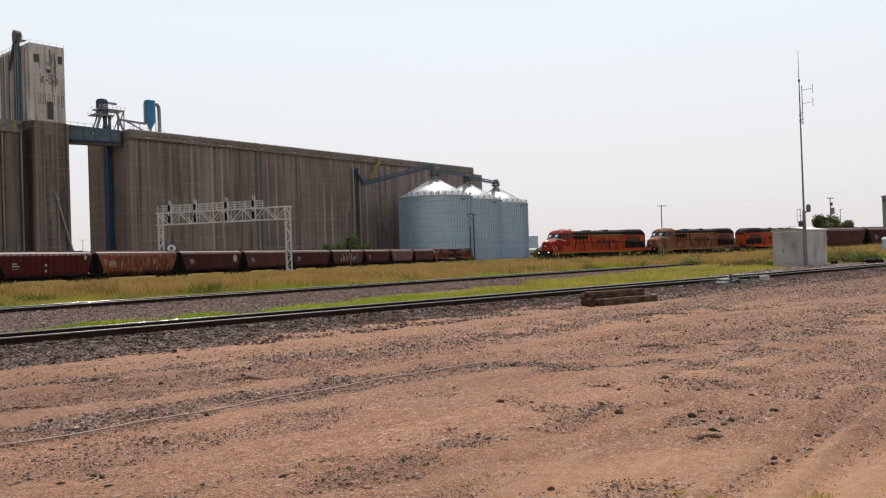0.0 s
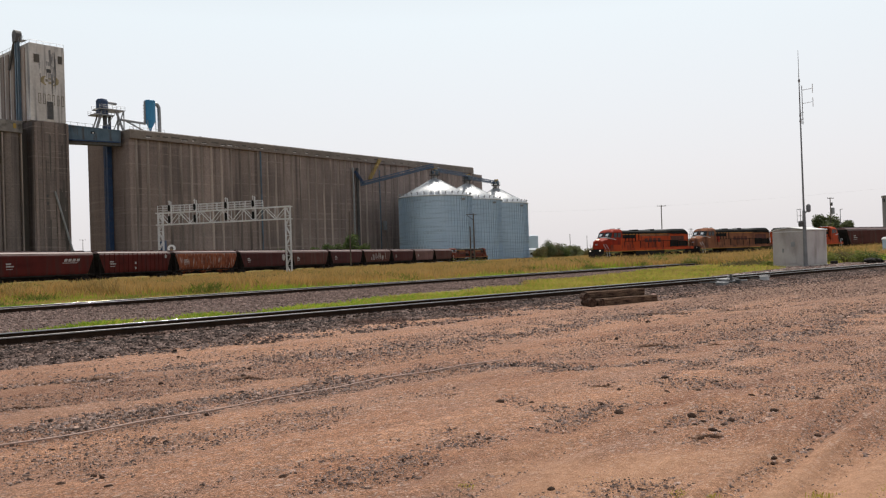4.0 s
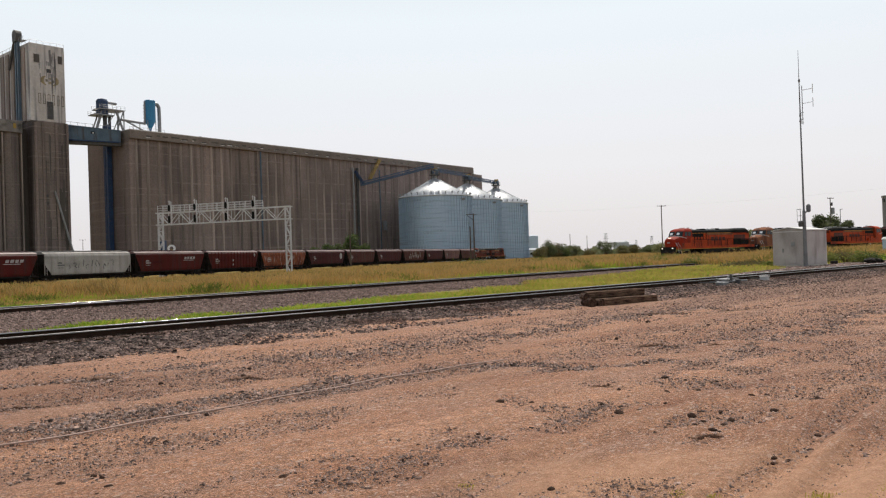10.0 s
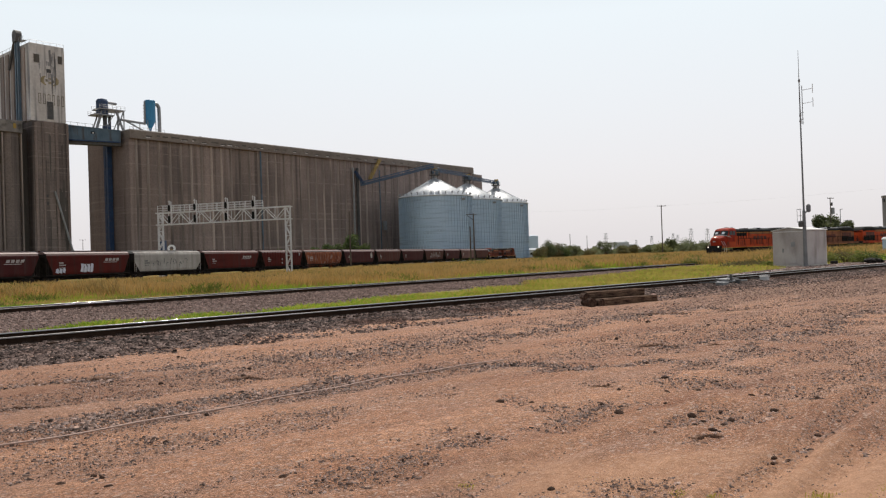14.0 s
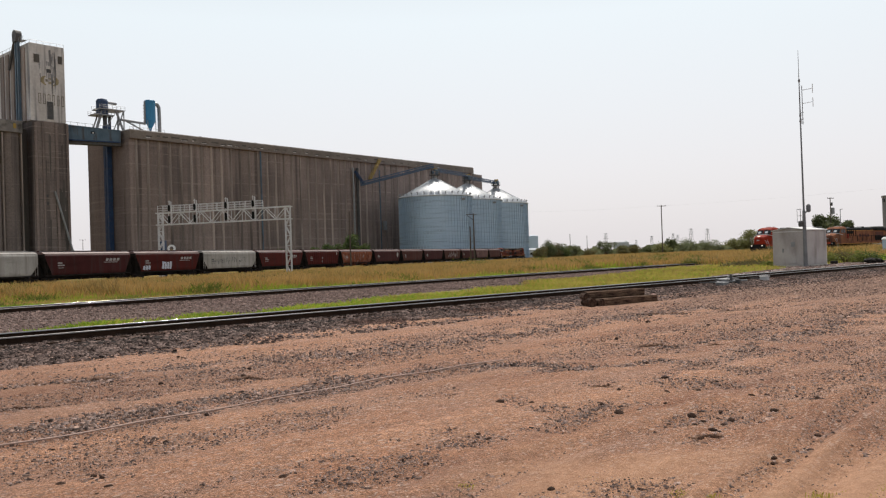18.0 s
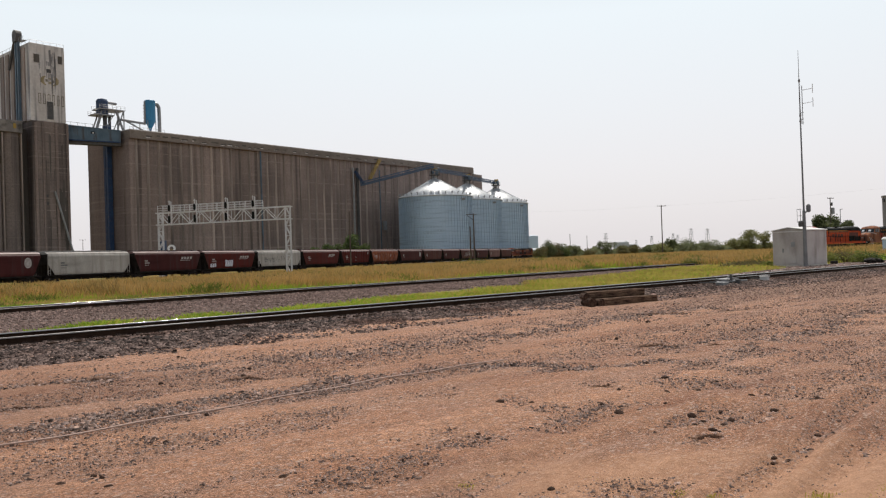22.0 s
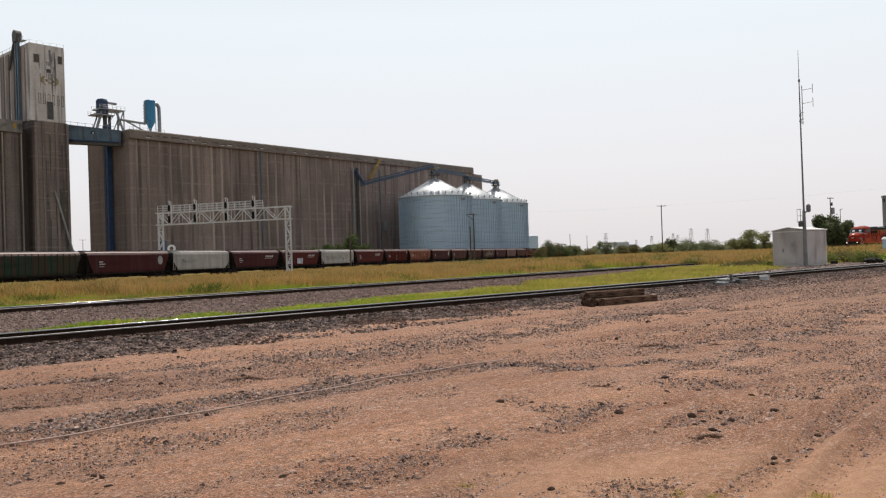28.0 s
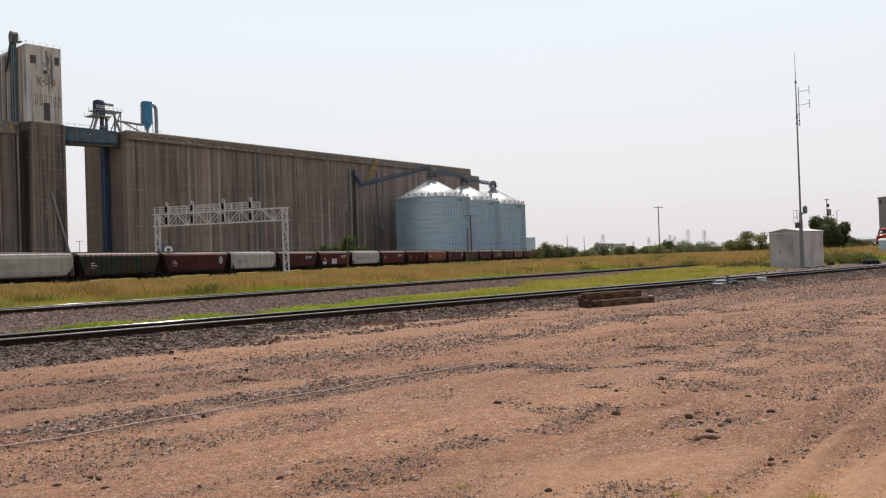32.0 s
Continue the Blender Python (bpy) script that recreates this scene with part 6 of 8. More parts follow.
def conveyor(p0, p1, w, h, mat, label, legs=()):
    """An enclosed truss conveyor between two points."""
    t = thing("conveyor", pose(0, 0, 0), label, "conveyor")
    p0, p1 = Vector(p0), Vector(p1)
    d = p1 - p0
    ax = d.normalized()
    side = ax.cross(Vector((0, 0, 1))).normalized()
    up = side.cross(ax)
    for s in (-1, 1):
        for u in (0, 1):
            bm = B()
            o = side * (s * w / 2) + up * (u * h)
            beam(bm, p0 + o, p1 + o, 0.22)
            part("chord", bm, mat, t)
    n = max(4, int(d.length / 2.2))
    bm = B()
    for i in range(n):
        a, b = p0 + d * (i / n), p0 + d * ((i + 1) / n)
        for s in (-1, 1):
            o = side * (s * w / 2)
            beam(bm, a + o + (up * h if i % 2 else up * 0), b + o + (up * 0 if i % 2 else up * h), 0.12)
            beam(bm, a + o, a + o + up * h, 0.1)
    part("lacing", bm, mat, t)
    bm = B()
    beam(bm, p0 + up * (h * 0.35), p1 + up * (h * 0.35), w * 0.5, h * 0.35)
    part("trough", bm, mat, t)
    for a, r in legs:
        bm = B()
        tube(bm, a, (a[0], a[1], -0.5), r, 6)
        part("leg", bm, M["steel_grey"], t)
    return t


def ev(a, b, z):
    """A place of the elevator's frame in the world."""
    return tuple(SILOS @ Vector((a * 1.018, b, z)))


conveyor(ev(104.0, -3.0, 33.8), (BINS[0][0], BINS[0][1], 40.2), 1.6, 1.5, M["blue_mid"], "blue truss conveyor from silo wall to bin")
conveyor((BINS[0][0], BINS[0][1], 38.6), (BINS[1][0], BINS[1][1], 38.6), 1.6, 1.3, M["blue_mid"], "blue roof conveyor between bins")
conveyor((BINS[1][0], BINS[1][1], 37.6), (BINS[2][0], BINS[2][1], 37.6), 1.6, 1.3, M["blue_mid"], "blue roof conveyor between bins")
conveyor(ev(101.8, -1.4, 40.0), ev(105.6, -2.6, 34.6), 0.8, 0.8, M["blue"], "short blue conveyor head on the silo wall")
conveyor(ev(110.5, -2.2, 36.8), ev(118.5, -1.2, 46.0), 0.9, 0.9, M["yellow"], "weathered yellow inclined frame on the silo wall")


# ---- signal bridge over the grain train's track ----
def build_signal_bridge():
    A, C = Vector((-26.2, 137.0, -0.5)), Vector((-50.3, 144.0, -0.5))
    t = thing("signal_bridge", pose(0, 0, 0), "white aluminium lattice signal bridge over the track", "signal bridge")
    ax = (C - A).normalized()
    side = Vector((-ax.y, ax.x, 0))
    zb, zt = 9.1, 11.2

    def post(p):
        w, v = 0.46, 0.16
        cs = [p + ax * (sx * w) + side * (sy * v) for sx, sy in ((-1, -1), (1, -1), (1, 1), (-1, 1))]
        up = Vector((0, 0, 1))
        top = zt + 0.6
        for c in cs:
            bm = B()
            beam(bm, c, c + up * top, 0.13)
            part("leg_chord", bm, M["gantry"], t)
        n = 7
        bm = B()
        for i in range(n):
            z0, z1 = top * i / n, top * (i + 1) / n
            for k in (0, 2):
                a, b = (cs[0], cs[1]) if k == 0 else (cs[3], cs[2])
                beam(bm, a + up * z1, b + up * z1, 0.09)
                if i % 2:
                    a, b = b, a
                beam(bm, a + up * z0, b + up * z1, 0.085)
        part("leg_lacing", bm, M["gantry"], t)
        bm = B()
        box(bm, (-0.8, -0.5, -0.1), (0.8, 0.5, 0.18), 0.03)
        bmesh.ops.transform(bm, matrix=Matrix.Translation(p) @ Matrix.Rotation(math.atan2(ax.y, ax.x), 4, "Z"), verts=bm.verts[:])
        part("footing", bm, M["pad"], t)

    post(A)
    post(C)
    w = 0.55
    length = (C - A).length
    for u in (zb, zt):
        for s in (-1, 1):
            bm = B()
            o = side * (s * w) + Vector((0, 0, 0.5 + u))
            beam(bm, A + o - ax * 0.6, C + o + ax * 0.6, 0.17)
            part("chord", bm, M["gantry"], t)
    n = 12
    for s in (-1, 1):
        bm = B()
        o = side * (s * w)
        for i in range(n):
            a, b = A + ax * (length * i / n), A + ax * (length * (i + 1) / n)
            z0, z1 = (zb, zt) if i % 2 else (zt, zb)
            beam(bm, a + o + Vector((0, 0, 0.5 + z0)), b + o + Vector((0, 0, 0.5 + z1)), 0.11 if s > 0 else 0.07)
            beam(bm, b + o + Vector((0, 0, 0.5 + zb)), b + o + Vector((0, 0, 0.5 + zt)), 0.08 if s > 0 else 0.05)
            if s < 0:
                for u in (zb, zt):
                    beam(bm, b - side * w + Vector((0, 0, .5 + u)), b + side * w + Vector((0, 0, .5 + u)), 0.07)
        part("lacing", bm, M["gantry"], t)
    # walkway rails on both sides of the top, with signal heads on brackets
    up = Vector((0, 0, 1))
    for s, lo_f, hi_f, k in ((1, 0.17, 1.0, 20), (-1, 0.2, 1.0, 12)):
        bm = B()
        for f in np.linspace(lo_f, hi_f, k):
            p = A + ax * (length * float(f)) + side * (s * 0.75) + up * (0.5 + zt)
            beam(bm, p, p + up * 1.25, 0.085)
        for z in (0.42, 0.84, 1.25):
            p = A + side * (s * 0.75) + up * (0.5 + zt + z)
            beam(bm, p + ax * length * lo_f, p + ax * length * hi_f, 0.07)
        part("guard_rail", bm, M["gantry"], t)
    for f in (0.885, 0.68, 0.435, 0.225):
        p = A + ax * (length * f) + side * 0.95
        bm = B()
        beam(bm, p + up * (0.5 + zb - 0.2), p + up * (0.5 + zt + 1.9), 0.15)
        beam(bm, p + ax * 0.35 + up * (0.5 + zt + 0.9), p + ax * 0.35 + up * (0.5 + zt + 2.1), 0.12)
        for z in (zb, zb + 1.0, zt, zt + 1.0, zt + 1.9):
            beam(bm, p + up * (0.5 + z), p + ax * 0.6 + up * (0.5 + z), 0.07)
        bp = part("signal_post", bm, M["gantry"], t)
        for z0, z1 in ((zb + 0.1, zb + 1.6), (zt + 0.1, zt + 1.4)):
            bm = B()
            q = p + ax * 0.38 + side * 0.04 + up * 0.5
            ring = [(0.21 * math.cos(math.pi * i / 6), 0.21 * math.sin(math.pi * i / 6)) for i in range(7)]
            out = [(x, z1 - 0.3 + y) for x, y in ring] + [(-x, z0 + 0.3 - y) for x, y in ring]
            loft(bm, [[q + ax * x + up * z + side * d for x, z in out] for d in (0.0, 0.08)])
            hd = part("signal_head", bm, M["loco_black"], bp, "black oval signal head")
            for j in range(3):
                bm = B()
                c = q + up * (z0 + 0.35 + j * (z1 - z0 - 0.7) / 2) - side * 0.0
                tube(bm, c, c - side * 0.3, 0.13, 8)
                part("lamp_hood", bm, M["loco_black"], hd)
    # blue cabinet and pale rounded tank at the far leg
    cab = thing("signal_cabinet", pose(C.x - 0.45, C.y + 2.2, -0.5), "dark blue equipment tower beside the signal bridge leg", "cabinet")
    bm = B()
    box(bm, (-0.35, -0.5, 0), (0.5, 0.5, 6.9), 0.05)
    part("body", bm, M["blue"], cab)
    bm = B()
    for i in range(7):
        tube(bm, (-0.3, -0.9, i * 1.0), (-0.3, -0.9, i * 1.0 + 0.9), 0.05, 4)
    part("ladder", bm, M["steel_grey"], cab)
    tk = thing("storage_drum", pose(C.x + 1.0, C.y + 2.4, -0.5, 0, 0, 25), "pale ring-shaped reel on a yellow post", "drum")
    bm = B()
    n = 16
    rings = [[Vector((r * math.cos(2 * math.pi * i / n), y, 5.4 + r * math.sin(2 * math.pi * i / n))) for i in range(n)] for r, y in ((0.36, -0.15), (0.72, -0.15), (0.72, 0.15), (0.36, 0.15), (0.36, -0.15))]
    loft(bm, rings, caps=False)
    part("rim", bm, M["white_paint"], tk)
    bm = B()
    box(bm, (-0.28, -0.1, 0), (0.28, 0.1, 5.2), 0.03)
    part("post", bm, M["yellow"], tk)


build_signal_bridge()


# ---- signal bungalow, antenna mast, switch machines ----
def build_bungalow():
    t = thing("signal_bungalow", pose(28.5, 63.4, 0.12, 0, 0, 90 - NEAR_DEG), "weathered grey aluminium equipment bungalow with low gable roof", "equipment shed")
    L, W, H = 3.85, 2.6, 2.82
    bm = B()
    box(bm, (0, 0, 0.08), (L, W, H), 0.02)
    part("wall", bm, M["tin"], t)
    bm = B()
    loft(bm, [[Vector((x, -0.1, H)), Vector((x, W / 2, H + 0.24)), Vector((x, W + 0.1, H)), Vector((x, W + 0.1, H + 0.06)), Vector((x, W / 2, H + 0.30)), Vector((x, -0.1, H + 0.06))] for x in (-0.10, L + 0.10)])
    part("roof", bm, M["tin_roof"], t)
    bm = B()
    loft(bm, [[Vector((x, 0.0, H - 0.01)), Vector((x, W / 2, H + 0.23)), Vector((x, W, H - 0.01))] for x in (0.0, L)])
    part("gable", bm, M["tin"], t)
    # the door on the short side, with frame, latch and hinges
    bm = B()
    box(bm, (-0.035, 0.75, 0.2), (-0.003, 1.95, 2.38), 0.01)
    d = part("door", bm, M["tin"], t)
    bm = B()
    box(bm, (-0.075, 1.72, 1.1), (-0.036, 1.84, 1.42), 0.01)
    part("handle", bm, M["steel_grey"], d)
    bm = B()
    box(bm, (-0.06, 0.82, 1.55), (-0.036, 1.12, 1.92))
    part("notice_plate", bm, M["steel_grey"], d)
    for x in (-0.025, L - 0.02):
        for y in (-0.02, W - 0.02):
            bm = B()
            box(bm, (x, y, 0.08), (x + 0.045, y + 0.04, H - 0.01))
            part("corner_trim", bm, M["tin_roof"] if y < 0 else M["tin"], t)
    bm = B()
    box(bm, (-0.03, 0.0, 2.72), (-0.002, 2.56, 2.77))
    part("eaves_trim", bm, M["tin_roof"], t)
    bm = B()
    box(bm, (-0.06, -0.06, -0.2), (L + 0.06, W + 0.06, 0.08), 0.02)
    part("foundation", bm, M["pad"], t)


build_bungalow()


def build_mast():
    t = thing("radio_mast", pose(28.1, 62.55, 0.05), "tall slim grey radio mast with whip and dipole antennas", "antenna mast")
    bm = B()
    lathe(bm, [(0.19, 0), (0.16, 0.3), (0.135, 3.4), (0.105, 4.4)], 12)
    part("base_pole", bm, M["mast"], t)
    bm = B()
    lathe(bm, [(0.075, 4.4), (0.052, 11.5), (0.036, 14.6)], 10)
    part("upper_pole", bm, M["mast"], t)
    bm = B()
    lathe(bm, [(0.028, 14.6), (0.02, 16.0), (0.012, 16.9)], 8)
    part("whip", bm, M["steel_grey"], t)
    bm = B()
    tube(bm, (0.17, -0.05, 11.1), (0.17, -0.05, 14.1), 0.03, 6)
    for z in (11.2, 11.5, 12.0):
        tube(bm, (0, 0, z), (0.24, -0.05, z), 0.03, 6)
    part("side_arm", bm, M["mast"], t)
    for z in (12.7, 13.75):
        bm = B()
        tube(bm, (0.17, -0.05, z), (0.98, -0.1, z + 0.12), 0.02, 6)
        tube(bm, (0.98, -0.1, z - 0.25), (0.98, -0.1, z + 0.45), 0.028, 6)
        part("dipole", bm, M["gantry"], t)
    for z in (11.25, 11.7, 14.4):
        bm = B()
        lathe(bm, [(0.07, z), (0.09, z + 0.08), (0.07, z + 0.22)], 8)
        part("clamp", bm, M["steel_grey"], t)
    # dish box and small cage at roof height
    bm = B()
    tube(bm, (0.1, 0, 4.2), (0.32, -0.05, 4.45), 0.05, 6)
    box(bm, (0.2, -0.22, 4.25), (0.5, 0.15, 4.88), 0.11)
    part("radio_box", bm, M["mast"], t)
    bm = B()
    for x in (-0.42, -0.16):
        for y in (-0.3, 0.25):
            beam(bm, (x, y, 3.5), (x, y, 4.55), 0.022)
    for z in (3.5, 4.0, 4.5):
        for y in (-0.3, 0.25):
            beam(bm, (-0.42, y, z), (-0.1, y, z), 0.022)
        beam(bm, (-0.42, -0.3, z), (-0.42, 0.25, z), 0.022)
    part("cage", bm, M["steel_grey"], t)
    bm = B()
    box(bm, (-0.42, -0.2, 3.15), (-0.1, 0.15, 3.6), 0.05)
    part("junction_box", bm, M["steel_dark"], t)


build_mast()


def along(c, u, s, q):
    x, y = on_line(c, u, s, q)
    return float(x), float(y)


def build_switches():
    for s, q, dx, dy in ((6.6, -1.3, 1.1, 0.2), (7.3, -1.9, 0.8, -0.25), (8.1, -1.35, 0.9, 0.1)):
        x, y = along(NEAR_C, NEAR_U, s, q)
        t = thing("switch_rod", pose(x, y, 0.08, 0, 0, 90 - NEAR_DEG), "rusty grey rod and bracket on the ballast", "switch rod", "rods between the switch machines")
        bm = B()
        tube(bm, (-dx / 2, -dy, 0.10), (dx / 2, dy, 0.13), 0.04, 7)
        part("rod", bm, M["steel_grey"], t)
        bm = B()
        box(bm, (-0.12, -0.1, -0.04), (0.1, 0.12, 0.2), 0.03)
        part("bracket", bm, M["steel_dark"], t)
    for s, q, kind in ((5.7, -1.95, 0), (6.75, -1.5, 1), (10.55, -1.6, 2)):
        x, y = along(NEAR_C, NEAR_U, s, q)
        t = thing("switch_machine", pose(x, y, 0.06, 0, 0, 90 - NEAR_DEG), "pale grey trackside switch machine on ballast", "switch machine", "switch machines by the rail")
        bm = B()
        w, h = ((0.38, 0.15), (0.26, 0.26), (0.26, 0.24))[kind]
        box(bm, (-w / 2, -0.2, 0), (w / 2, 0.2, h * 0.8), 0.03)
        part("body", bm, M["gantry"] if kind == 2 else M["steel_grey"], t)
        bm = B()
        box(bm, (-w / 2 - 0.03, -0.23, h * 0.8), (w / 2 + 0.03, 0.23, h), 0.03)
        part("cover", bm, M["gantry"], t, "white-painted cover")
        bm = B()
        tube(bm, (0, 0.3, 0.12), (0, 1.3, 0.12), 0.035, 6)
        if kind == 1:
            tube(bm, (w / 2, 0, 0.2), (w / 2 + 0.5, 0.1, 0.3), 0.05, 6)
            tube(bm, (w / 2 + 0.15, -0.2, 0.0), (w / 2 + 0.15, -0.2, 0.45), 0.06, 6)
            tube(bm, (w / 2 + 0.3, -0.1, 0.0), (w / 2 + 0.35, -0.1, 0.35), 0.05, 6)
        part("throw_rod", bm, M["steel_dark"], t)


build_switches()


def build_pad():
    bm = B()
    x, y = NEAR_C
    outline = [(11.0, 1.55), (75, 1.55), (75, 8.2), (28.2, 8.2), (27.0, 6.4), (21, 5.4), (13, 4.3)]
    loft(bm, [[Vector((px, py, z)) for px, py in outline] for z in (-0.3, 0.10)])
    ob = part("pavement", bm, surf("gravel_pad", (0.190, 0.145, 0.122), (0.310, 0.245, 0.212), 1.6, bump=0.6, bscale=18, fine=0.35), None, at=pose(x, y, 0, 0, 0, 90 - NEAR_DEG))
    tagged(ob, "pale packed gravel pad around the bungalow", "pavement", kind="structure")
    rng = np.random.RandomState(91)
    al, bey = rng.uniform(11, 60, 5000), rng.uniform(1.0, 8.2, 5000)
    keep = bey < np.interp(al, [11, 13, 21, 27, 28.2], [1.6, 4.4, 5.5, 6.5, 8.2]) - 0.3
    x, y = on_line(NEAR_C, NEAR_U, al[keep], bey[keep])
    stones("pad_gravel", np.stack([x, y, np.full(len(x), 0.115)], -1), rng.uniform(0.05, 0.13, len(x)), M["ballast_pink"], "pinkish-grey stones on the gravel pad", "gravel", 0.6, 92)


build_pad()


def rock_mesh(seed):
    bm = B()
    bmesh.ops.create_icosphere(bm, subdivisions=2, radius=0.5)
    for v in bm.verts:
        d = 1 + 0.35 * noise.noise(v.co * 2.2 + Vector((seed * 3.1, 0, 0)))
        v.co = Vector((v.co.x * d * 1.1, v.co.y * d * 0.85, v.co.z * d * 0.62))
    return finish("rock", bm, M["rock"])


# ---- stacked timbers ----
def build_timbers():
    c, deg = Vector((5.93, 27.3, 0)), 56.5
    spec = [(0.06, -0.34, 0.0, 2.6, 0.25), (0.0, -0.04, 0.0, 2.5, 0.24), (0.0, 0.30, 0.0, 2.6, 0.24), (-0.12, 0.14, 0.245, 2.6, 0.23), (-0.3, 0.36, 0.245, 1.7, 0.2)]
    for i, (dx, dy, z, L, w) in enumerate(spec):
        t = thing("timber", pose(c.x, c.y, 0.0, 0, 0, 90 - deg) @ pose(dx, dy, z, 0, 0, (2, -1.5, 1, -2.5, 3)[i]), "weathered dark brown railway timber in a stack", "timber", "stacked timbers beside the track")
        bm = B()
        k = 8
        rg = random.Random(i)
        rings = []
        for j in range(k + 1):
            x = -L / 2 + L * j / k
            e = [rg.uniform(-0.012, 0.012) for _ in range(8)]
            rings.append([Vector((x, -w / 2 + .03 + e[0], 0.0)), Vector((x, w / 2 - .03, 0.0)), Vector((x, w / 2 + e[2], .03)), Vector((x, w / 2 + e[3], w - .03)), Vector((x, w / 2 - .03, w + e[4])),
                          Vector((x, -w / 2 + .03, w + e[5])), Vector((x, -w / 2 + e[6], w - .03)), Vector((x, -w / 2 + e[7], .03))])
        loft(bm, rings)
        for f in bm.faces:
            f.material_index = 1 if abs(f.normal.x) > 0.9 else 0
        part("beam", bm, [M["timber"], M["timber_end"]], t)
    for lx, ly, lz, lr, ln, tw in ((-1.36, -0.30, 0.0, 0.12, 0.5, 80), (-1.62, -0.2, 0.0, 0.15, 0.6, 70), (-1.52, 0.1, 0.2, 0.12, 0.6, 60)):
        t = thing("log_stub", pose(c.x, c.y, lz, 0, 0, 90 - deg) @ pose(lx, ly, 0.0, 0, 0, tw), "short dark split log at the end of the timber stack", "log", "stacked timbers beside the track")
        bm = B()
        rg = random.Random(int(lx * 100))
        rings = []
        for j in range(6):
            x = -ln / 2 + ln * j / 5
            rings.append([Vector((x, lr * (1 + rg.uniform(-.14, .14)) * math.cos(2 * math.pi * i / 9), lr + lr * (1 + rg.uniform(-.14, .14)) * math.sin(2 * math.pi * i / 9))) for i in range(9)])
        loft(bm, rings)
        part("log", bm, M["timber_end"], t)
    st = new("rock", rock_mesh(9))
    st.matrix_basis = pose(c.x, c.y, 0.0, 0, 0, 90 - deg) @ pose(1.55, -0.1, 0.16) @ Matrix.Diagonal((0.26, 0.24, 0.4, 1))
    st.data.materials.clear()
    st.data.materials.append(surf("pink_stone", (0.34, 0.20, 0.16), (0.46, 0.30, 0.25), 6, bump=0.3))
    tagged(st, "pinkish stone at the end of the timber stack", "rock")


build_timbers()


# ---- thin hose lying across the yard ----
def build_hose():
    cu = bpy.data.curves.new("hose", "CURVE")
    cu.dimensions = "3D"
    cu.bevel_depth, cu.bevel_resolution = 0.010, 2
    sp = cu.splines.new("POLY")
    ctrl = [(-5.4, 7.5), (-4.88, 7.97), (-4.17, 8.60), (-3.28, 9.48), (-1.88, 10.98), (-0.78, 12.16), (1.16, 13.88), (2.0, 14.6)]
    pts = []
    for i in range(len(ctrl) - 3):
        p0, p1, p2, p3 = (Vector((*c, 0)) for c in ctrl[i:i + 4])
        for k in range(12):
            f = k / 12
            p = 0.5 * (2 * p1 + (p2 - p0) * f + (2 * p0 - 5 * p1 + 4 * p2 - p3) * f * f + (3 * p1 - p0 - 3 * p2 + p3) * f ** 3)
            pts.append((p.x, p.y + 0.005 * math.sin(p.x * 2.3)))
    sp.points.add(len(pts) - 1)
    for p, (x, y) in zip(sp.points, pts):
        p.co = (x, y, 0.022 + 0.008 * math.sin(x * 5), 1)
    cu.materials.append(M["pipe"])
    tagged(new("hose", cu), "thin pale hose lying on the dirt", "hose")


build_hose()


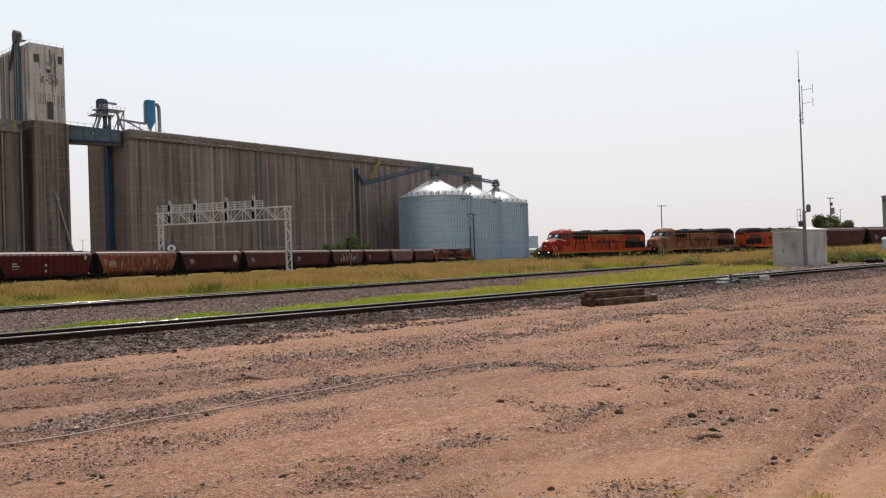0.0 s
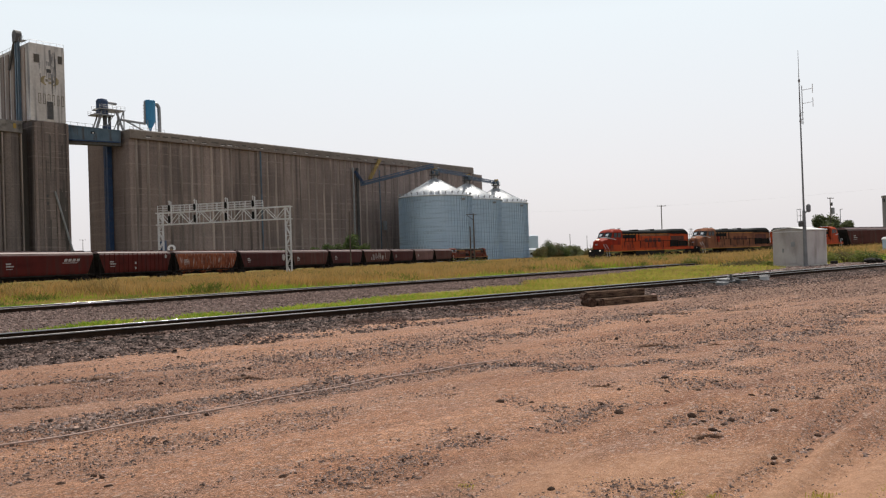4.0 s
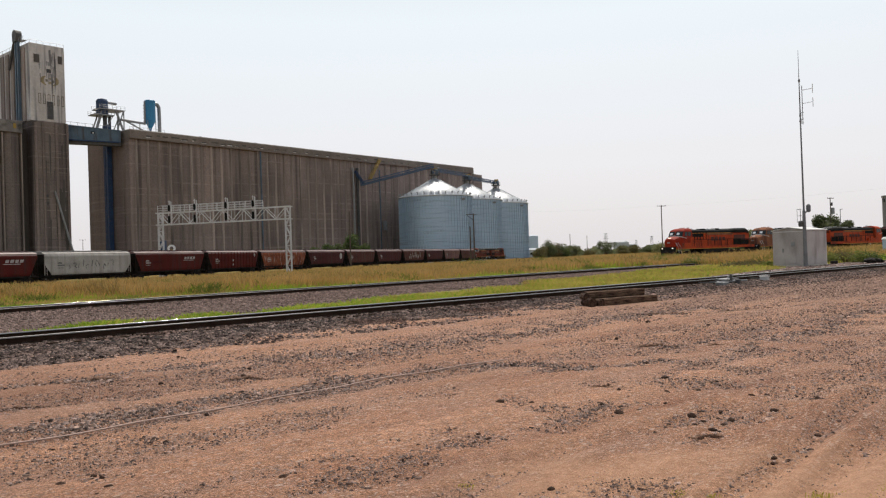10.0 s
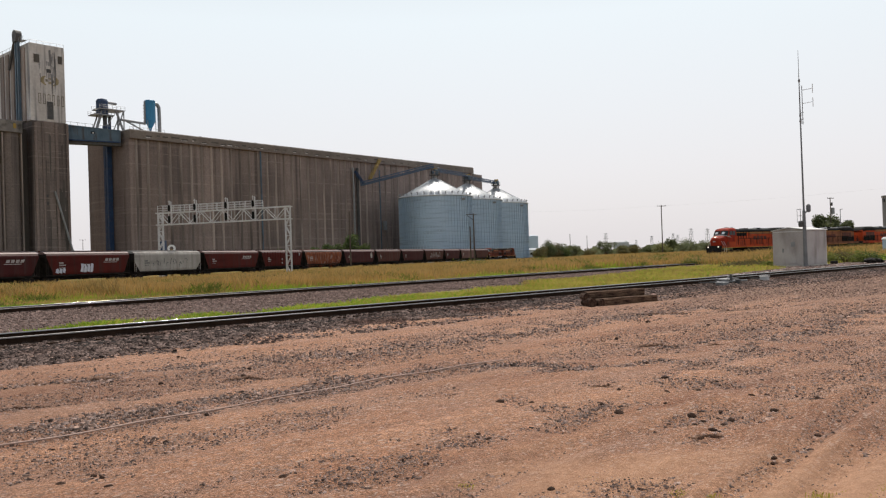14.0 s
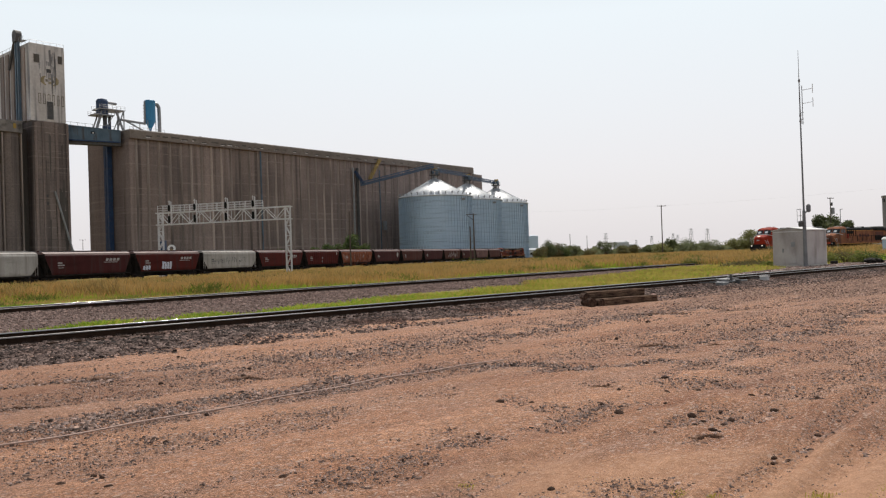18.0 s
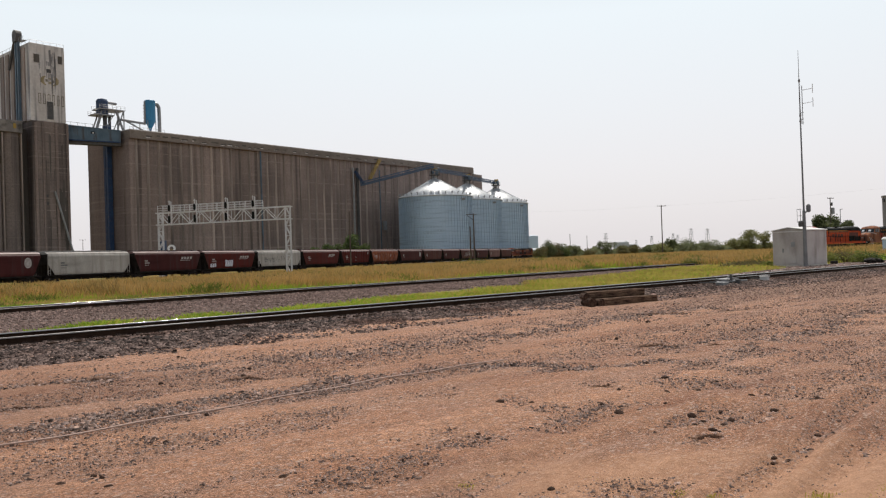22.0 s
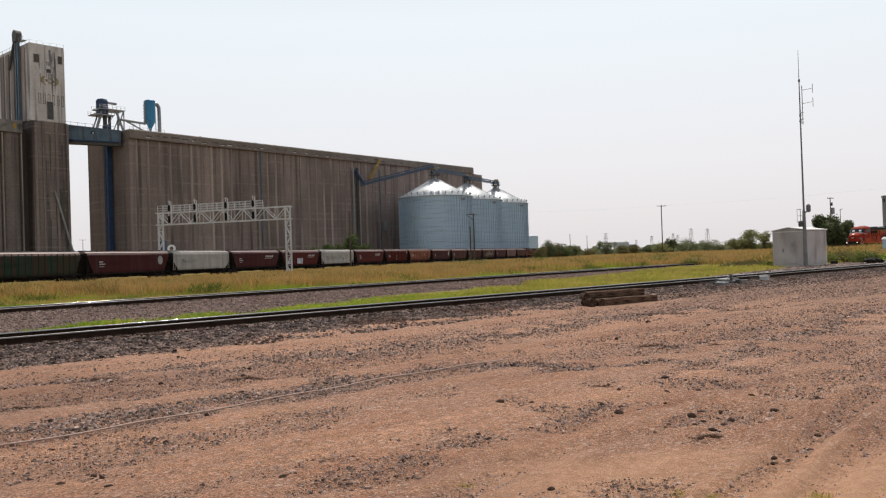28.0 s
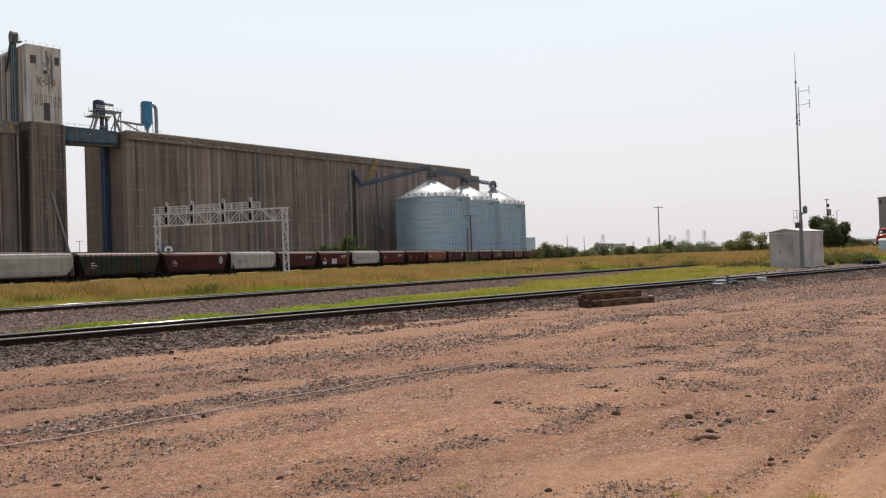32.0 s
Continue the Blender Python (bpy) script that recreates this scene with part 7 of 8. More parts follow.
# ---- stones on the yard ----
def yard_stones():
    rng = np.random.RandomState(11)
    k = 315000
    r = np.exp(rng.uniform(math.log(4.2), math.log(64), k))
    a = np.radians(rng.uniform(-31, 31, k))
    x, y = r * np.sin(a), r * np.cos(a)
    q = off(NEAR_C, NEAR_U, x, y)
    al = (x - NEAR_C[0]) * NEAR_U[0] + (y - NEAR_C[1]) * NEAR_U[1]
    n1 = value_noise(al * 0.25 + 9, q * 0.9 + 5, 21)
    n2 = value_noise(al * 1.1, q * 2.2, 22)
    n3 = value_noise(al * 0.08, q * 0.5 + 3, 23)
    n4 = 0.35 + value_noise(al * 2.6, q * 4.5 + 3, 24)
    dens = 0.37 + 0.14 * step(r, 9, 16) + 0.8 * np.clip(n1 * 0.6 + n2 * 0.45 - 0.5, 0, 1) * (0.4 + n3)
    dens = dens + 0.32 * step(x, 0.5, 5) * step(y, 7.6, 11) * (0.2 + n2)
    dens = dens + 1.5 * step(al, -6, 14) * np.exp(-((q + 6.0) / 5.0) ** 2) * (0.3 + n2)
    # gravel washed into narrow bands: (line, half width, density)
    lines = [
        ([(-5.40, 9.70), (-4.63, 9.54), (-4.05, 9.72), (-3.53, 10.20), (-2.94, 10.68), (-2.28, 11.13), (-1.83, 11.28), (-1.46, 12.13)], 0.46, 7.0),
        ([(-5.05, 9.08), (-4.33, 8.91), (-3.98, 9.27)], 0.16, 1.6),
        ([(-6.81, 12.28), (-6.44, 12.58), (-6.26, 12.93), (-5.29, 12.78), (-4.98, 13.64)], 0.22, 1.1),
        ([(-5.34, 13.59), (-4.79, 13.94), (-3.85, 14.07), (-3.22, 14.82), (-2.47, 15.3), (-1.6, 15.24), (-0.98, 15.61), (-0.34, 16.1)], 0.60, 0.9),
        ([(-1.16, 16.65), (-0.46, 16.65), (0.12, 16.91)], 0.40, 1.8),
        ([(0.12, 16.91), (0.75, 17.64), (2.06, 18.23), (3.79, 20.67), (5.73, 22.61), (7.78, 24.02)], 0.60, 1.0),
        ([(-1.46, 12.13), (-0.8, 12.44), (-0.28, 12.81)], 0.28, 1.2),
        ([(0.54, 13.01), (1.46, 13.12), (1.89, 12.36), (2.51, 12.4), (3.19, 12.69), (3.7, 12.9), (4.07, 12.95), (4.89, 13.7), (5.69, 14.78)], 0.30, 1.1),
        ([(3.02, 12.73), (3.7, 12.9), (4.33, 13.17)], 0.28, 2.4),
        ([(5.86, 15.22), (6.7, 15.68), (7.7, 16.88), (9.47, 19.0), (11.75, 21.5)], 0.45, 1.9),
        ([(6.77, 17.22), (7.75, 17.53), (8.45, 17.98), (10.25, 19.73)], 0.45, 1.6),
        ([(4.02, 14.72), (4.75, 15.07), (5.48, 15.65)], 0.25, 1.4),
        ([(-1.23, 6.3), (-1.06, 6.37), (-0.91, 6.61), (-0.66, 6.9), (-0.38, 7.12), (-0.19, 7.47), (0.36, 7.85), (0.78, 8.24), (1.25, 8.64), (1.94, 9.51)], 0.17, 0.60),
        ([(-0.63, 9.72), (-0.22, 9.65), (0.39, 9.76), (0.63, 9.86)], 0.09, 1.0),
        ([(-3.37, 8.39), (-2.85, 8.06)], 0.25, 0.35), ([(-2.66, 8.55), (-2.24, 8.1), (-1.97, 7.5)], 0.22, 0.35), ([(-3.71, 7.62), (-3.02, 7.23)], 0.3, 0.35),
        ([(-1.47, 9.41), (-1.03, 9.57)], 0.2, 0.5), ([(-3.38, 6.54), (-3.07, 6.57)], 0.12, 0.7), ([(2.46, 8.25), (2.96, 8.37)], 0.22, 0.8),
        ([(2.63, 12.19), (3.4, 11.07), (3.7, 10.62)], 0.4, 0.5), ([(-1.67, 8.67), (-1.18, 8.65)], 0.1, 0.6), ([(3.94, 8.98), (4.23, 9.2)], 0.2, 0.7)]
    band = np.zeros(k)
    for line, wide, thick in lines:
        g = np.exp(-(near_line(x, y, line) * (0.45 + 1.1 * n2) / wide) ** 2)
        dens = dens + thick * (0.62 * g + 0.14 * g ** 0.15) * (0.15 + 1.3 * n2 * n4)
        band = np.maximum(band, g * min(1.0, thick / 1.2))
    # bare sand: (place, half length along the tracks, half width)
    for cx, cy, rl, rw, amt in ((0.8, 6.9, 1.0, 0.45, 0.85), (1.63, 7.66, 0.8, 0.35, 0.7), (3.0, 6.2, 1.4, 0.6, 0.9), (-1.6, 7.2, 1.0, 0.4, 0.6), (-4.35, 17.3, 4.5, 0.75, 0.9), (-1.83, 18.75, 4.0, 0.7, 0.9), (4.1, 18.9, 2.5, 0.7, 0.7), (-6.6, 14.0, 2.5, 0.5, 0.8), (-3.9, 8.3, 1.2, 0.3, 0.7)):
        du, dv = (x - cx) * NEAR_U[0] + (y - cy) * NEAR_U[1], (x - cx) * -NEAR_U[1] + (y - cy) * NEAR_U[0]
        dens = dens * (1 - amt * np.exp(-(du / rl) ** 2 - (dv / rw) ** 2))
    dens = dens + 0.35 * np.exp(-((q + 4.6) / 0.8) ** 2)
    keep = (q < -2.6) & (rng.rand(k) < dens)
    x, y, r, band = x[keep], y[keep], r[keep], band[keep]
    size = (1 + 0.65 * band * step(r, 6, 10)) * np.minimum(rng.lognormal(math.log(0.0140), 0.5, len(x)) * (0.45 + r * 0.055), 0.040 + 0.03 * step(r, 16, 32))
    P = np.stack([x, y, 0.004 + size * 0.12], -1)
    brown = rng.rand(len(x)) < 0.72 - 0.48 * band + 0.35 * step(x, 5, 10) * step(y, 16, 22)
    close = r < 12
    for sel, mt, label, sd in ((brown, "stone_brown", "scattered brown stones and clods on the dirt yard", 13), (~brown, "stone", "scattered grey and brown stones on the dirt yard", 12)):
        stones("yard_gravel", P[sel & close], size[sel & close], M[mt], label, "gravel", 0.58, sd)
        stones("yard_gravel", P[sel & ~close], size[sel & ~close], M[mt], label, "gravel", 0.60, sd + 10)


yard_stones()


def yard_rocks():
    meshes = [rock_mesh(i) for i in range(6)]
    rg = random.Random(4)
    spots = [(-3.24, 6.72, .085), (-2.98, 6.91, .06), (-2.79, 6.59, .075), (-3.95, 8.05, .04), (-4.37, 12.31, .10), (-3.34, 13.66, .10), (-3.21, 12.74, .10), (-3.42, 6.53, .05), (1.88, 8.91, .105), (2.52, 9.37, .06),
             (2.13, 9.03, .055), (3.15, 10.15, .08), (2.75, 10.14, .07), (2.20, 10.38, .08), (3.63, 9.65, .08), (3.54, 8.78, .085), (2.60, 8.63, .09), (2.96, 8.79, .075), (2.91, 8.34, .09), (2.59, 7.93, .085),
             (2.63, 8.33, .06), (2.77, 8.15, .06), (2.50, 8.20, .05), (2.82, 8.45, .055), (3.16, 8.19, .05), (3.55, 8.36, .045), (4.30, 9.41, .06), (0.39, 7.89, .06), (-0.30, 7.71, .06), (-0.82, 8.77, .07),
             (-1.27, 8.55, .06), (-0.12, 8.78, .05), (-0.50, 9.02, .04), (0.76, 6.13, .06), (0.63, 9.79, .10), (3.03, 11.25, .10), (0.82, 10.43, .06), (-2.63, 9.54, .05), (-2.34, 9.32, .06), (-2.88, 9.61, .07),
             (1.80, 9.46, .08), (2.74, 6.83, .05), (2.82, 6.74, .045), (2.66, 6.66, .04), (5.54, 21.80, .10), (3.48, 16.48, .08)]
    for _ in range(40):
        r = math.exp(rg.uniform(math.log(5.5), math.log(22)))
        a = radians(rg.uniform(-30, 30))
        x, y = r * math.sin(a), r * math.cos(a)
        if off(NEAR_C, NEAR_U, x, y) < -4:
            spots.append((x, y, rg.uniform(0.035, 0.075) * (0.8 + r * 0.03)))
    for i, (x, y, s) in enumerate(spots):
        ob = new("rock", meshes[i % 6])
        ob.matrix_basis = Matrix.Translation((x, y, s * 0.12)) @ Euler((0, 0, rg.uniform(0, 6.28))).to_matrix().to_4x4() @ Matrix.Diagonal((s, s * rg.uniform(.7, 1.2), s * rg.uniform(.8, 1.2), 1))
        tagged(ob, "dark brown stone lying on the dirt", "rock", "stones on the yard")


yard_rocks()


def dirt_ledges():
    # darker than the yard: the ledges' shadow line is put into their colour
    mat = surf("shadowed_broken_dirt", (0.085, 0.047, 0.032), (0.225, 0.128, 0.084), 6, bump=0.8, bscale=40, fine=0.5, spec=0.1)
    for k, (x, y, L, rot, h) in enumerate(LEDGES):
        rg = random.Random(k + 3)
        bm = B()
        n = max(14, int(L * 34))
        wide = min(1.0, 0.15 + 0.75 * L)
        rows = []
        high = 0.6
        for i in range(n + 1):
            f = i / n
            e = math.sin(math.pi * f) ** 0.5
            high = min(1.1, max(0.0, high + rg.uniform(-0.45, 0.45)))
            px, wob = -L / 2 + L * f, rg.uniform(-0.06, 0.06) + 0.14 * math.sin(5 * f + k) + 0.05 * math.sin(17 * f + 2 * k)
            hh = h * e * high
            rows.append([Vector((px, wide * y, z)) for y, z in ((wob - 0.02, -0.03), (wob + rg.uniform(0, 0.03), hh * 0.7), (wob + 0.05 + rg.uniform(0, 0.04), hh), (wob + 0.16 + rg.uniform(0, 0.08), hh * rg.uniform(0.0, 0.6)), (wob + 0.3, -0.02))])
        loft(bm, rows, closed=False, caps=False)
        ob = part("dirt_ledge", bm, mat, None, at=pose(x, y, 0, 0, 0, rot))
        tagged(ob, "low crumbling ledge of dirt, coloured dark for its shadow", "dirt", "broken dirt ledges")


LEDGES = [(4.07, 14.86, 1.25, 8, 0.055), (5.16, 14.72, 0.93, 8, 0.050), (2.51, 10.42, 0.55, 5, 0.050), (2.13, 10.73, 0.15, 5, 0.040), (-5.93, 12.77, 1.70, 5, 0.045), (-5.58, 10.57, 0.59, 5, 0.040), (-3.07, 12.45, 0.79, 5, 0.040), (6.15, 22.37, 1.10, 8, 0.050), (3.05, 16.07, 0.45, 8, 0.040), (8.74, 22.97, 1.93, 8, 0.050), (1.78, 18.02, 1.14, 8, 0.035), (-0.97, 8.98, 0.57, 5, 0.035), (2.45, 7.62, 0.34, 25, 0.035), (2.05, 10.62, 0.42, 12, 0.04)]
dirt_ledges()


# ---- grass ----
def blades(name, x, y, z, h, w, material, label, seed, lean=0.35):
    rng = np.random.RandomState(seed)
    k = len(x)
    a = rng.uniform(0, 2 * np.pi, k)
    l = rng.normal(0, lean, (k, 2)) * h[:, None]
    dx, dy = np.cos(a) * w / 2, np.sin(a) * w / 2
    v = np.empty((k, 4, 3))
    v[:, 0] = np.stack([x - dx, y - dy, z - 0.03], -1)
    v[:, 1] = np.stack([x + dx, y + dy, z - 0.03], -1)
    v[:, 2] = np.stack([x + dx * 0.7 + l[:, 0] * 0.4, y + dy * 0.7 + l[:, 1] * 0.4, z + h * 0.6], -1)
    v[:, 3] = np.stack([x + l[:, 0], y + l[:, 1], z + h], -1)
    f = np.array([[0, 1, 2], [0, 2, 3]])[None] + 4 * np.arange(k)[:, None, None]
    ob = soup(name, v.reshape(-1, 3), f.reshape(-1, 3), material)
    return tagged(ob, label, "grass", kind="stuff")


def field_z(x, y):
    return ground_z(x, y)


def build_grass():
    rng = np.random.RandomState(31)
    # field beyond the second track
    k = 520000
    r = np.exp(rng.uniform(math.log(30), math.log(330), k))
    a = np.radians(rng.uniform(-30.5, 30.5, k))
    x, y = r * np.sin(a), r * np.cos(a)
    q, ql, qr, qn = off(FAR_C, FAR_U, x, y), off(LEFT_C, LEFT_U, x, y), off(RIGHT_C, RIGHT_U, x, y), off(NEAR_C, NEAR_U, x, y)
    al = (x - FAR_C[0]) * FAR_U[0] + (y - FAR_C[1]) * FAR_U[1]
    an = (x - NEAR_C[0]) * NEAR_U[0] + (y - NEAR_C[1]) * NEAR_U[1]
    ok = ((q > 1.9) | ((al > 39) & (qn > 3.0))) & (qn > 2.8) & (np.abs(ql + 0.8) > 4.4) & (np.abs(qr) > 3.6) & (ql < 12)
    ok &= ~((an > 26.5) & (an < 76) & (qn < 8.4) & (an > 24.5 + 4 * value_noise(x * 0.4, y * 0.4, 61)))
    x, y, q, r, al, qn, ql, qr = (v[ok] for v in (x, y, q, r, al, qn, ql, qr))
    n1 = value_noise(x * 0.22, y * 0.22, 41)
    n2 = value_noise(x * 0.9, y * 0.9, 42)
    z = field_z(x, y)
    qb = 3.0 + 7.0 * (1 - step(al, -20, -8))
    tall = step(np.where(al > 34, qn - 9, q) - qb, 0.0, 5.0)
    green = (rng.rand(len(x)) < np.clip(np.where(x < -3, 0.95 - tall * 1.0, 0.80 - tall * 0.82) + (n1 - 0.5) * 1.3, 0.08, 1))
    h = (0.24 + 0.46 * tall) * (0.6 + 0.5 * n2 + 0.25 * rng.rand(len(x))) * (0.75 + 0.5 * n1)
    w = np.maximum(0.012, r * 0.00030) * rng.uniform(0.6, 1.6, len(x))
    h = h * (0.45 + 0.55 * step(np.abs(ql), 5.5, 13))
    front = step(qr, -34, -10) * (qr < 0) * step(x, -6, 8)
    h = h * (1 + (0.22 + 0.4 * step(x, 48, 60)) * front)
    sel = green & (value_noise(x * 0.35 + 7, y * 0.35, 48) < 0.8)
    blades("grass_green", x[sel], y[sel], z[sel], h[sel] * 0.8, w[sel] * 1.15, M["grass_green"], "green grass along the far side of the tracks", 32, 0.28)
    n4 = value_noise(x * 0.35 + 7, y * 0.35, 48)
    weed = (n4 + 0.35 * rng.rand(len(x)) > 0.99) & (r < 150)
    brown = ~green & ~weed & (rng.rand(len(x)) < 0.05 + 0.45 * value_noise(x * 0.5, y * 0.5, 49) + 0.5 * np.clip(value_noise(x * 0.11, y * 0.16, 50) - 0.5, 0, 1))
    sel = weed
    blades("dark_weeds", x[sel], y[sel], z[sel], h[sel] * (0.9 + 0.8 * np.clip(n4[sel] - 0.6, 0, 0.4)), w[sel] * 1.3, M["grass_dark"], "dark green weed patches in the dry grass", 37, 0.45)
    sel = brown
    blades("grass_brown", x[sel], y[sel], z[sel], h[sel] * 1.3, w[sel] * 1.1, M["grass_brown"], "brown seeding grass in the field", 38, 0.2)
    green &= ~weed
    sel = ~green & ~weed & ~brown
    blades("grass_straw", x[sel], y[sel], z[sel], h[sel] * 1.12, w[sel], M["grass_straw"], "tall yellow-brown dry grass in the field", 33, 0.2)
    # strip between the two tracks
    k = 90000
    al = -34 + 84 * rng.rand(k) ** 1.3
    t = rng.rand(k)
    x0, y0 = on_line(NEAR_C, NEAR_U, al, 1.9 + 0 * al)
    wide = -off(FAR_C, FAR_U, x0, y0) - 2.6
    wide = np.clip(wide, 0.3, 30)
    qq = 1.9 + 0.5 * (value_noise(al * 0.5, al * 0, 44) - 0.3) + t ** 1.4 * wide * np.interp(al, [-23, -12, 4, 16], [0.24, 0.28, 0.42, 1.0])
    x, y = on_line(NEAR_C, NEAR_U, al, qq)
    af = (x - FAR_C[0]) * FAR_U[0] + (y - FAR_C[1]) * FAR_U[1]
    keep = (off(FAR_C, FAR_U, x, y) < -0.1 - far_front(af)) & ~((al > 12.5) & (qq < 3.5 + 0.14 * (al - 12.5) + 0.7 * value_noise(al * 0.8, qq, 62))) & ~((al > 27.5) & (qq < 8.3)) & (value_noise(x * 0.7, y * 0.7, 45) + 0.25 * rng.rand(k) > np.where(al < -23, 0.8, np.where(al < -9, 0.40, np.where(al < -3, 0.36, 0.22))))
    x, y = x[keep], y[keep]
    r = np.hypot(x, y)
    h = (0.10 + 0.16 * value_noise(x * 0.8, y * 0.8, 46)) * rng.uniform(0.6, 1.4, len(x))
    dry = (rng.rand(len(x)) < np.clip(0.15 + 0.06 * (x + 4), 0.1, 0.8))
    w = np.maximum(0.014, r * 0.0006) * rng.uniform(0.7, 1.5, len(x))
    blades("grass_yellow", x[dry], y[dry], field_z(x, y)[dry] + 0.02, h[dry] * 1.1, w[dry], M["grass_yellow"], "yellowing short grass between the tracks", 36, 0.5)
    x, y, h, r = x[~dry], y[~dry], h[~dry], r[~dry]
    blades("grass_green", x, y, field_z(x, y) + 0.02, h, np.maximum(0.014, r * 0.0006) * rng.uniform(0.7, 1.5, len(x)), M["grass_green"], "short green grass between the two tracks", 34, 0.5)
    k = 52000
    al, qq = rng.uniform(6, 29, k), rng.uniform(2.2, 19, k)
    x, y = on_line(NEAR_C, NEAR_U, al, qq)
    nn = value_noise(x * 0.6, y * 0.6, 53)
    af = (x - FAR_C[0]) * FAR_U[0] + (y - FAR_C[1]) * FAR_U[1]
    keep = (off(FAR_C, FAR_U, x, y) < -0.1 - far_front(af)) & (nn + 0.3 * rng.rand(k) > 0.3) & ~((al > 12.5) & (qq < 3.5 + 0.14 * (al - 12.5) + 0.7 * nn))
    x, y, nn = x[keep], y[keep], nn[keep]
    h = (0.08 + 0.2 * value_noise(x * 0.7, y * 0.7, 54)) * rng.uniform(0.6, 1.4, len(x))
    kind = rng.rand(len(x)) + 0.5 * (nn - 0.5)
    for lo_k, hi_k, mt, label, sd in ((-9, 0.35, "grass_brown", "brown trampled grass near the bungalow", 55), (0.35, 0.75, "grass_yellow", "yellowed grass near the bungalow", 56), (0.75, 9, "grass_green", "green grass patches near the bungalow", 57)):
        s = (kind >= lo_k) & (kind < hi_k)
        blades(mt, x[s], y[s], field_z(x, y)[s] + 0.02, h[s], np.full(s.sum(), 0.03), M[mt], label, sd, 0.5)
    # small tufts in the yard
    k = 900
    cx = np.minimum(rng.randint(0, 11, k) % 8, 7)
    C = np.array([[1.71, 5.92], [1.83, 5.85], [2.91, 5.78], [3.10, 5.87], [3.22, 5.93], [2.64, 5.79], [1.05, 6.44], [0.10, 6.33]])[cx]
    x, y = C[:, 0] + rng.normal(0, 0.045, k), C[:, 1] + rng.normal(0, 0.05, k)
    blades("grass_tuft", x, y, 0 * x, rng.uniform(0.006, 0.020, k), rng.uniform(0.003, 0.006, k), M["grass_yellow"], "small green grass tufts in the dirt", 35, 0.7)


build_grass()


# ---- trees and bushes ----
def leaves(name, pts, size, material, parent, seed):
    rng = np.random.RandomState(seed)
    k = len(pts)
    d1 = rng.normal(0, 1, (k, 3))
    d1 /= np.linalg.norm(d1, axis=1)[:, None]
    d2 = np.cross(d1, rng.normal(0, 1, (k, 3)))
    d2 /= np.linalg.norm(d2, axis=1)[:, None]
    s = (size * rng.uniform(0.6, 1.4, k))[:, None]
    v = np.stack([pts - d1 * s, pts + d2 * s * 0.5, pts + d1 * s, pts - d2 * s * 0.5], 1)
    f = np.arange(4 * k).reshape(k, 4)
    return soup(name, v.reshape(-1, 3), f, material, parent)


def tree(x, y, z, h, w, seed, mat="leaf", name="tree", label="broad green tree at the edge of the field", n=2600, trunk=0.25, leaf=0.16, group="trees beyond the field"):
    rg = np.random.RandomState(seed)
    t = thing(name, pose(x, y, z), label, name, group)
    bm = B()
    th = h * trunk
    r0 = 0.028 * h + 0.05
    tube(bm, (0, 0, -0.2), (0.05 * h * rg.uniform(-1, 1), 0, th), r0, 8, r0 * 0.7)
    lobes = []
    nl = 11
    for i in range(nl):
        a = 2 * math.pi * i / nl + rg.uniform(-0.3, 0.3)
        rr = w * 0.5 * rg.uniform(0.15, 0.72)
        zz = th + (h - th) * rg.uniform(0.12, 0.82)
        c = np.array([rr * math.cos(a), rr * math.sin(a), zz])
        lobes.append((c, w * rg.uniform(0.17, 0.30), (h - th) * rg.uniform(0.15, 0.26)))
        tube(bm, (0, 0, th * rg.uniform(0.6, 1.0)), tuple(c), r0 * 0.4, 5, r0 * 0.1)
    part("trunk", bm, M["bark"], t)
    P = []
    for c, rw, rh in lobes:
        k = n // nl
        d = rg.normal(0, 1, (k, 3))
        d /= np.linalg.norm(d, axis=1)[:, None]
        rad = rg.uniform(0.35, 1.0, k) ** 0.5 * (1 + 0.22 * rg.normal(0, 1, k))
        P.append(c + d * rad[:, None] * np.array([rw, rw, rh]))
    P = np.concatenate(P)
    P = P[P[:, 2] > 0.03 * h]
    leaves("crown", P, np.full(len(P), leaf * h / 6 + 0.05), M[mat], t, seed + 1)
    return t


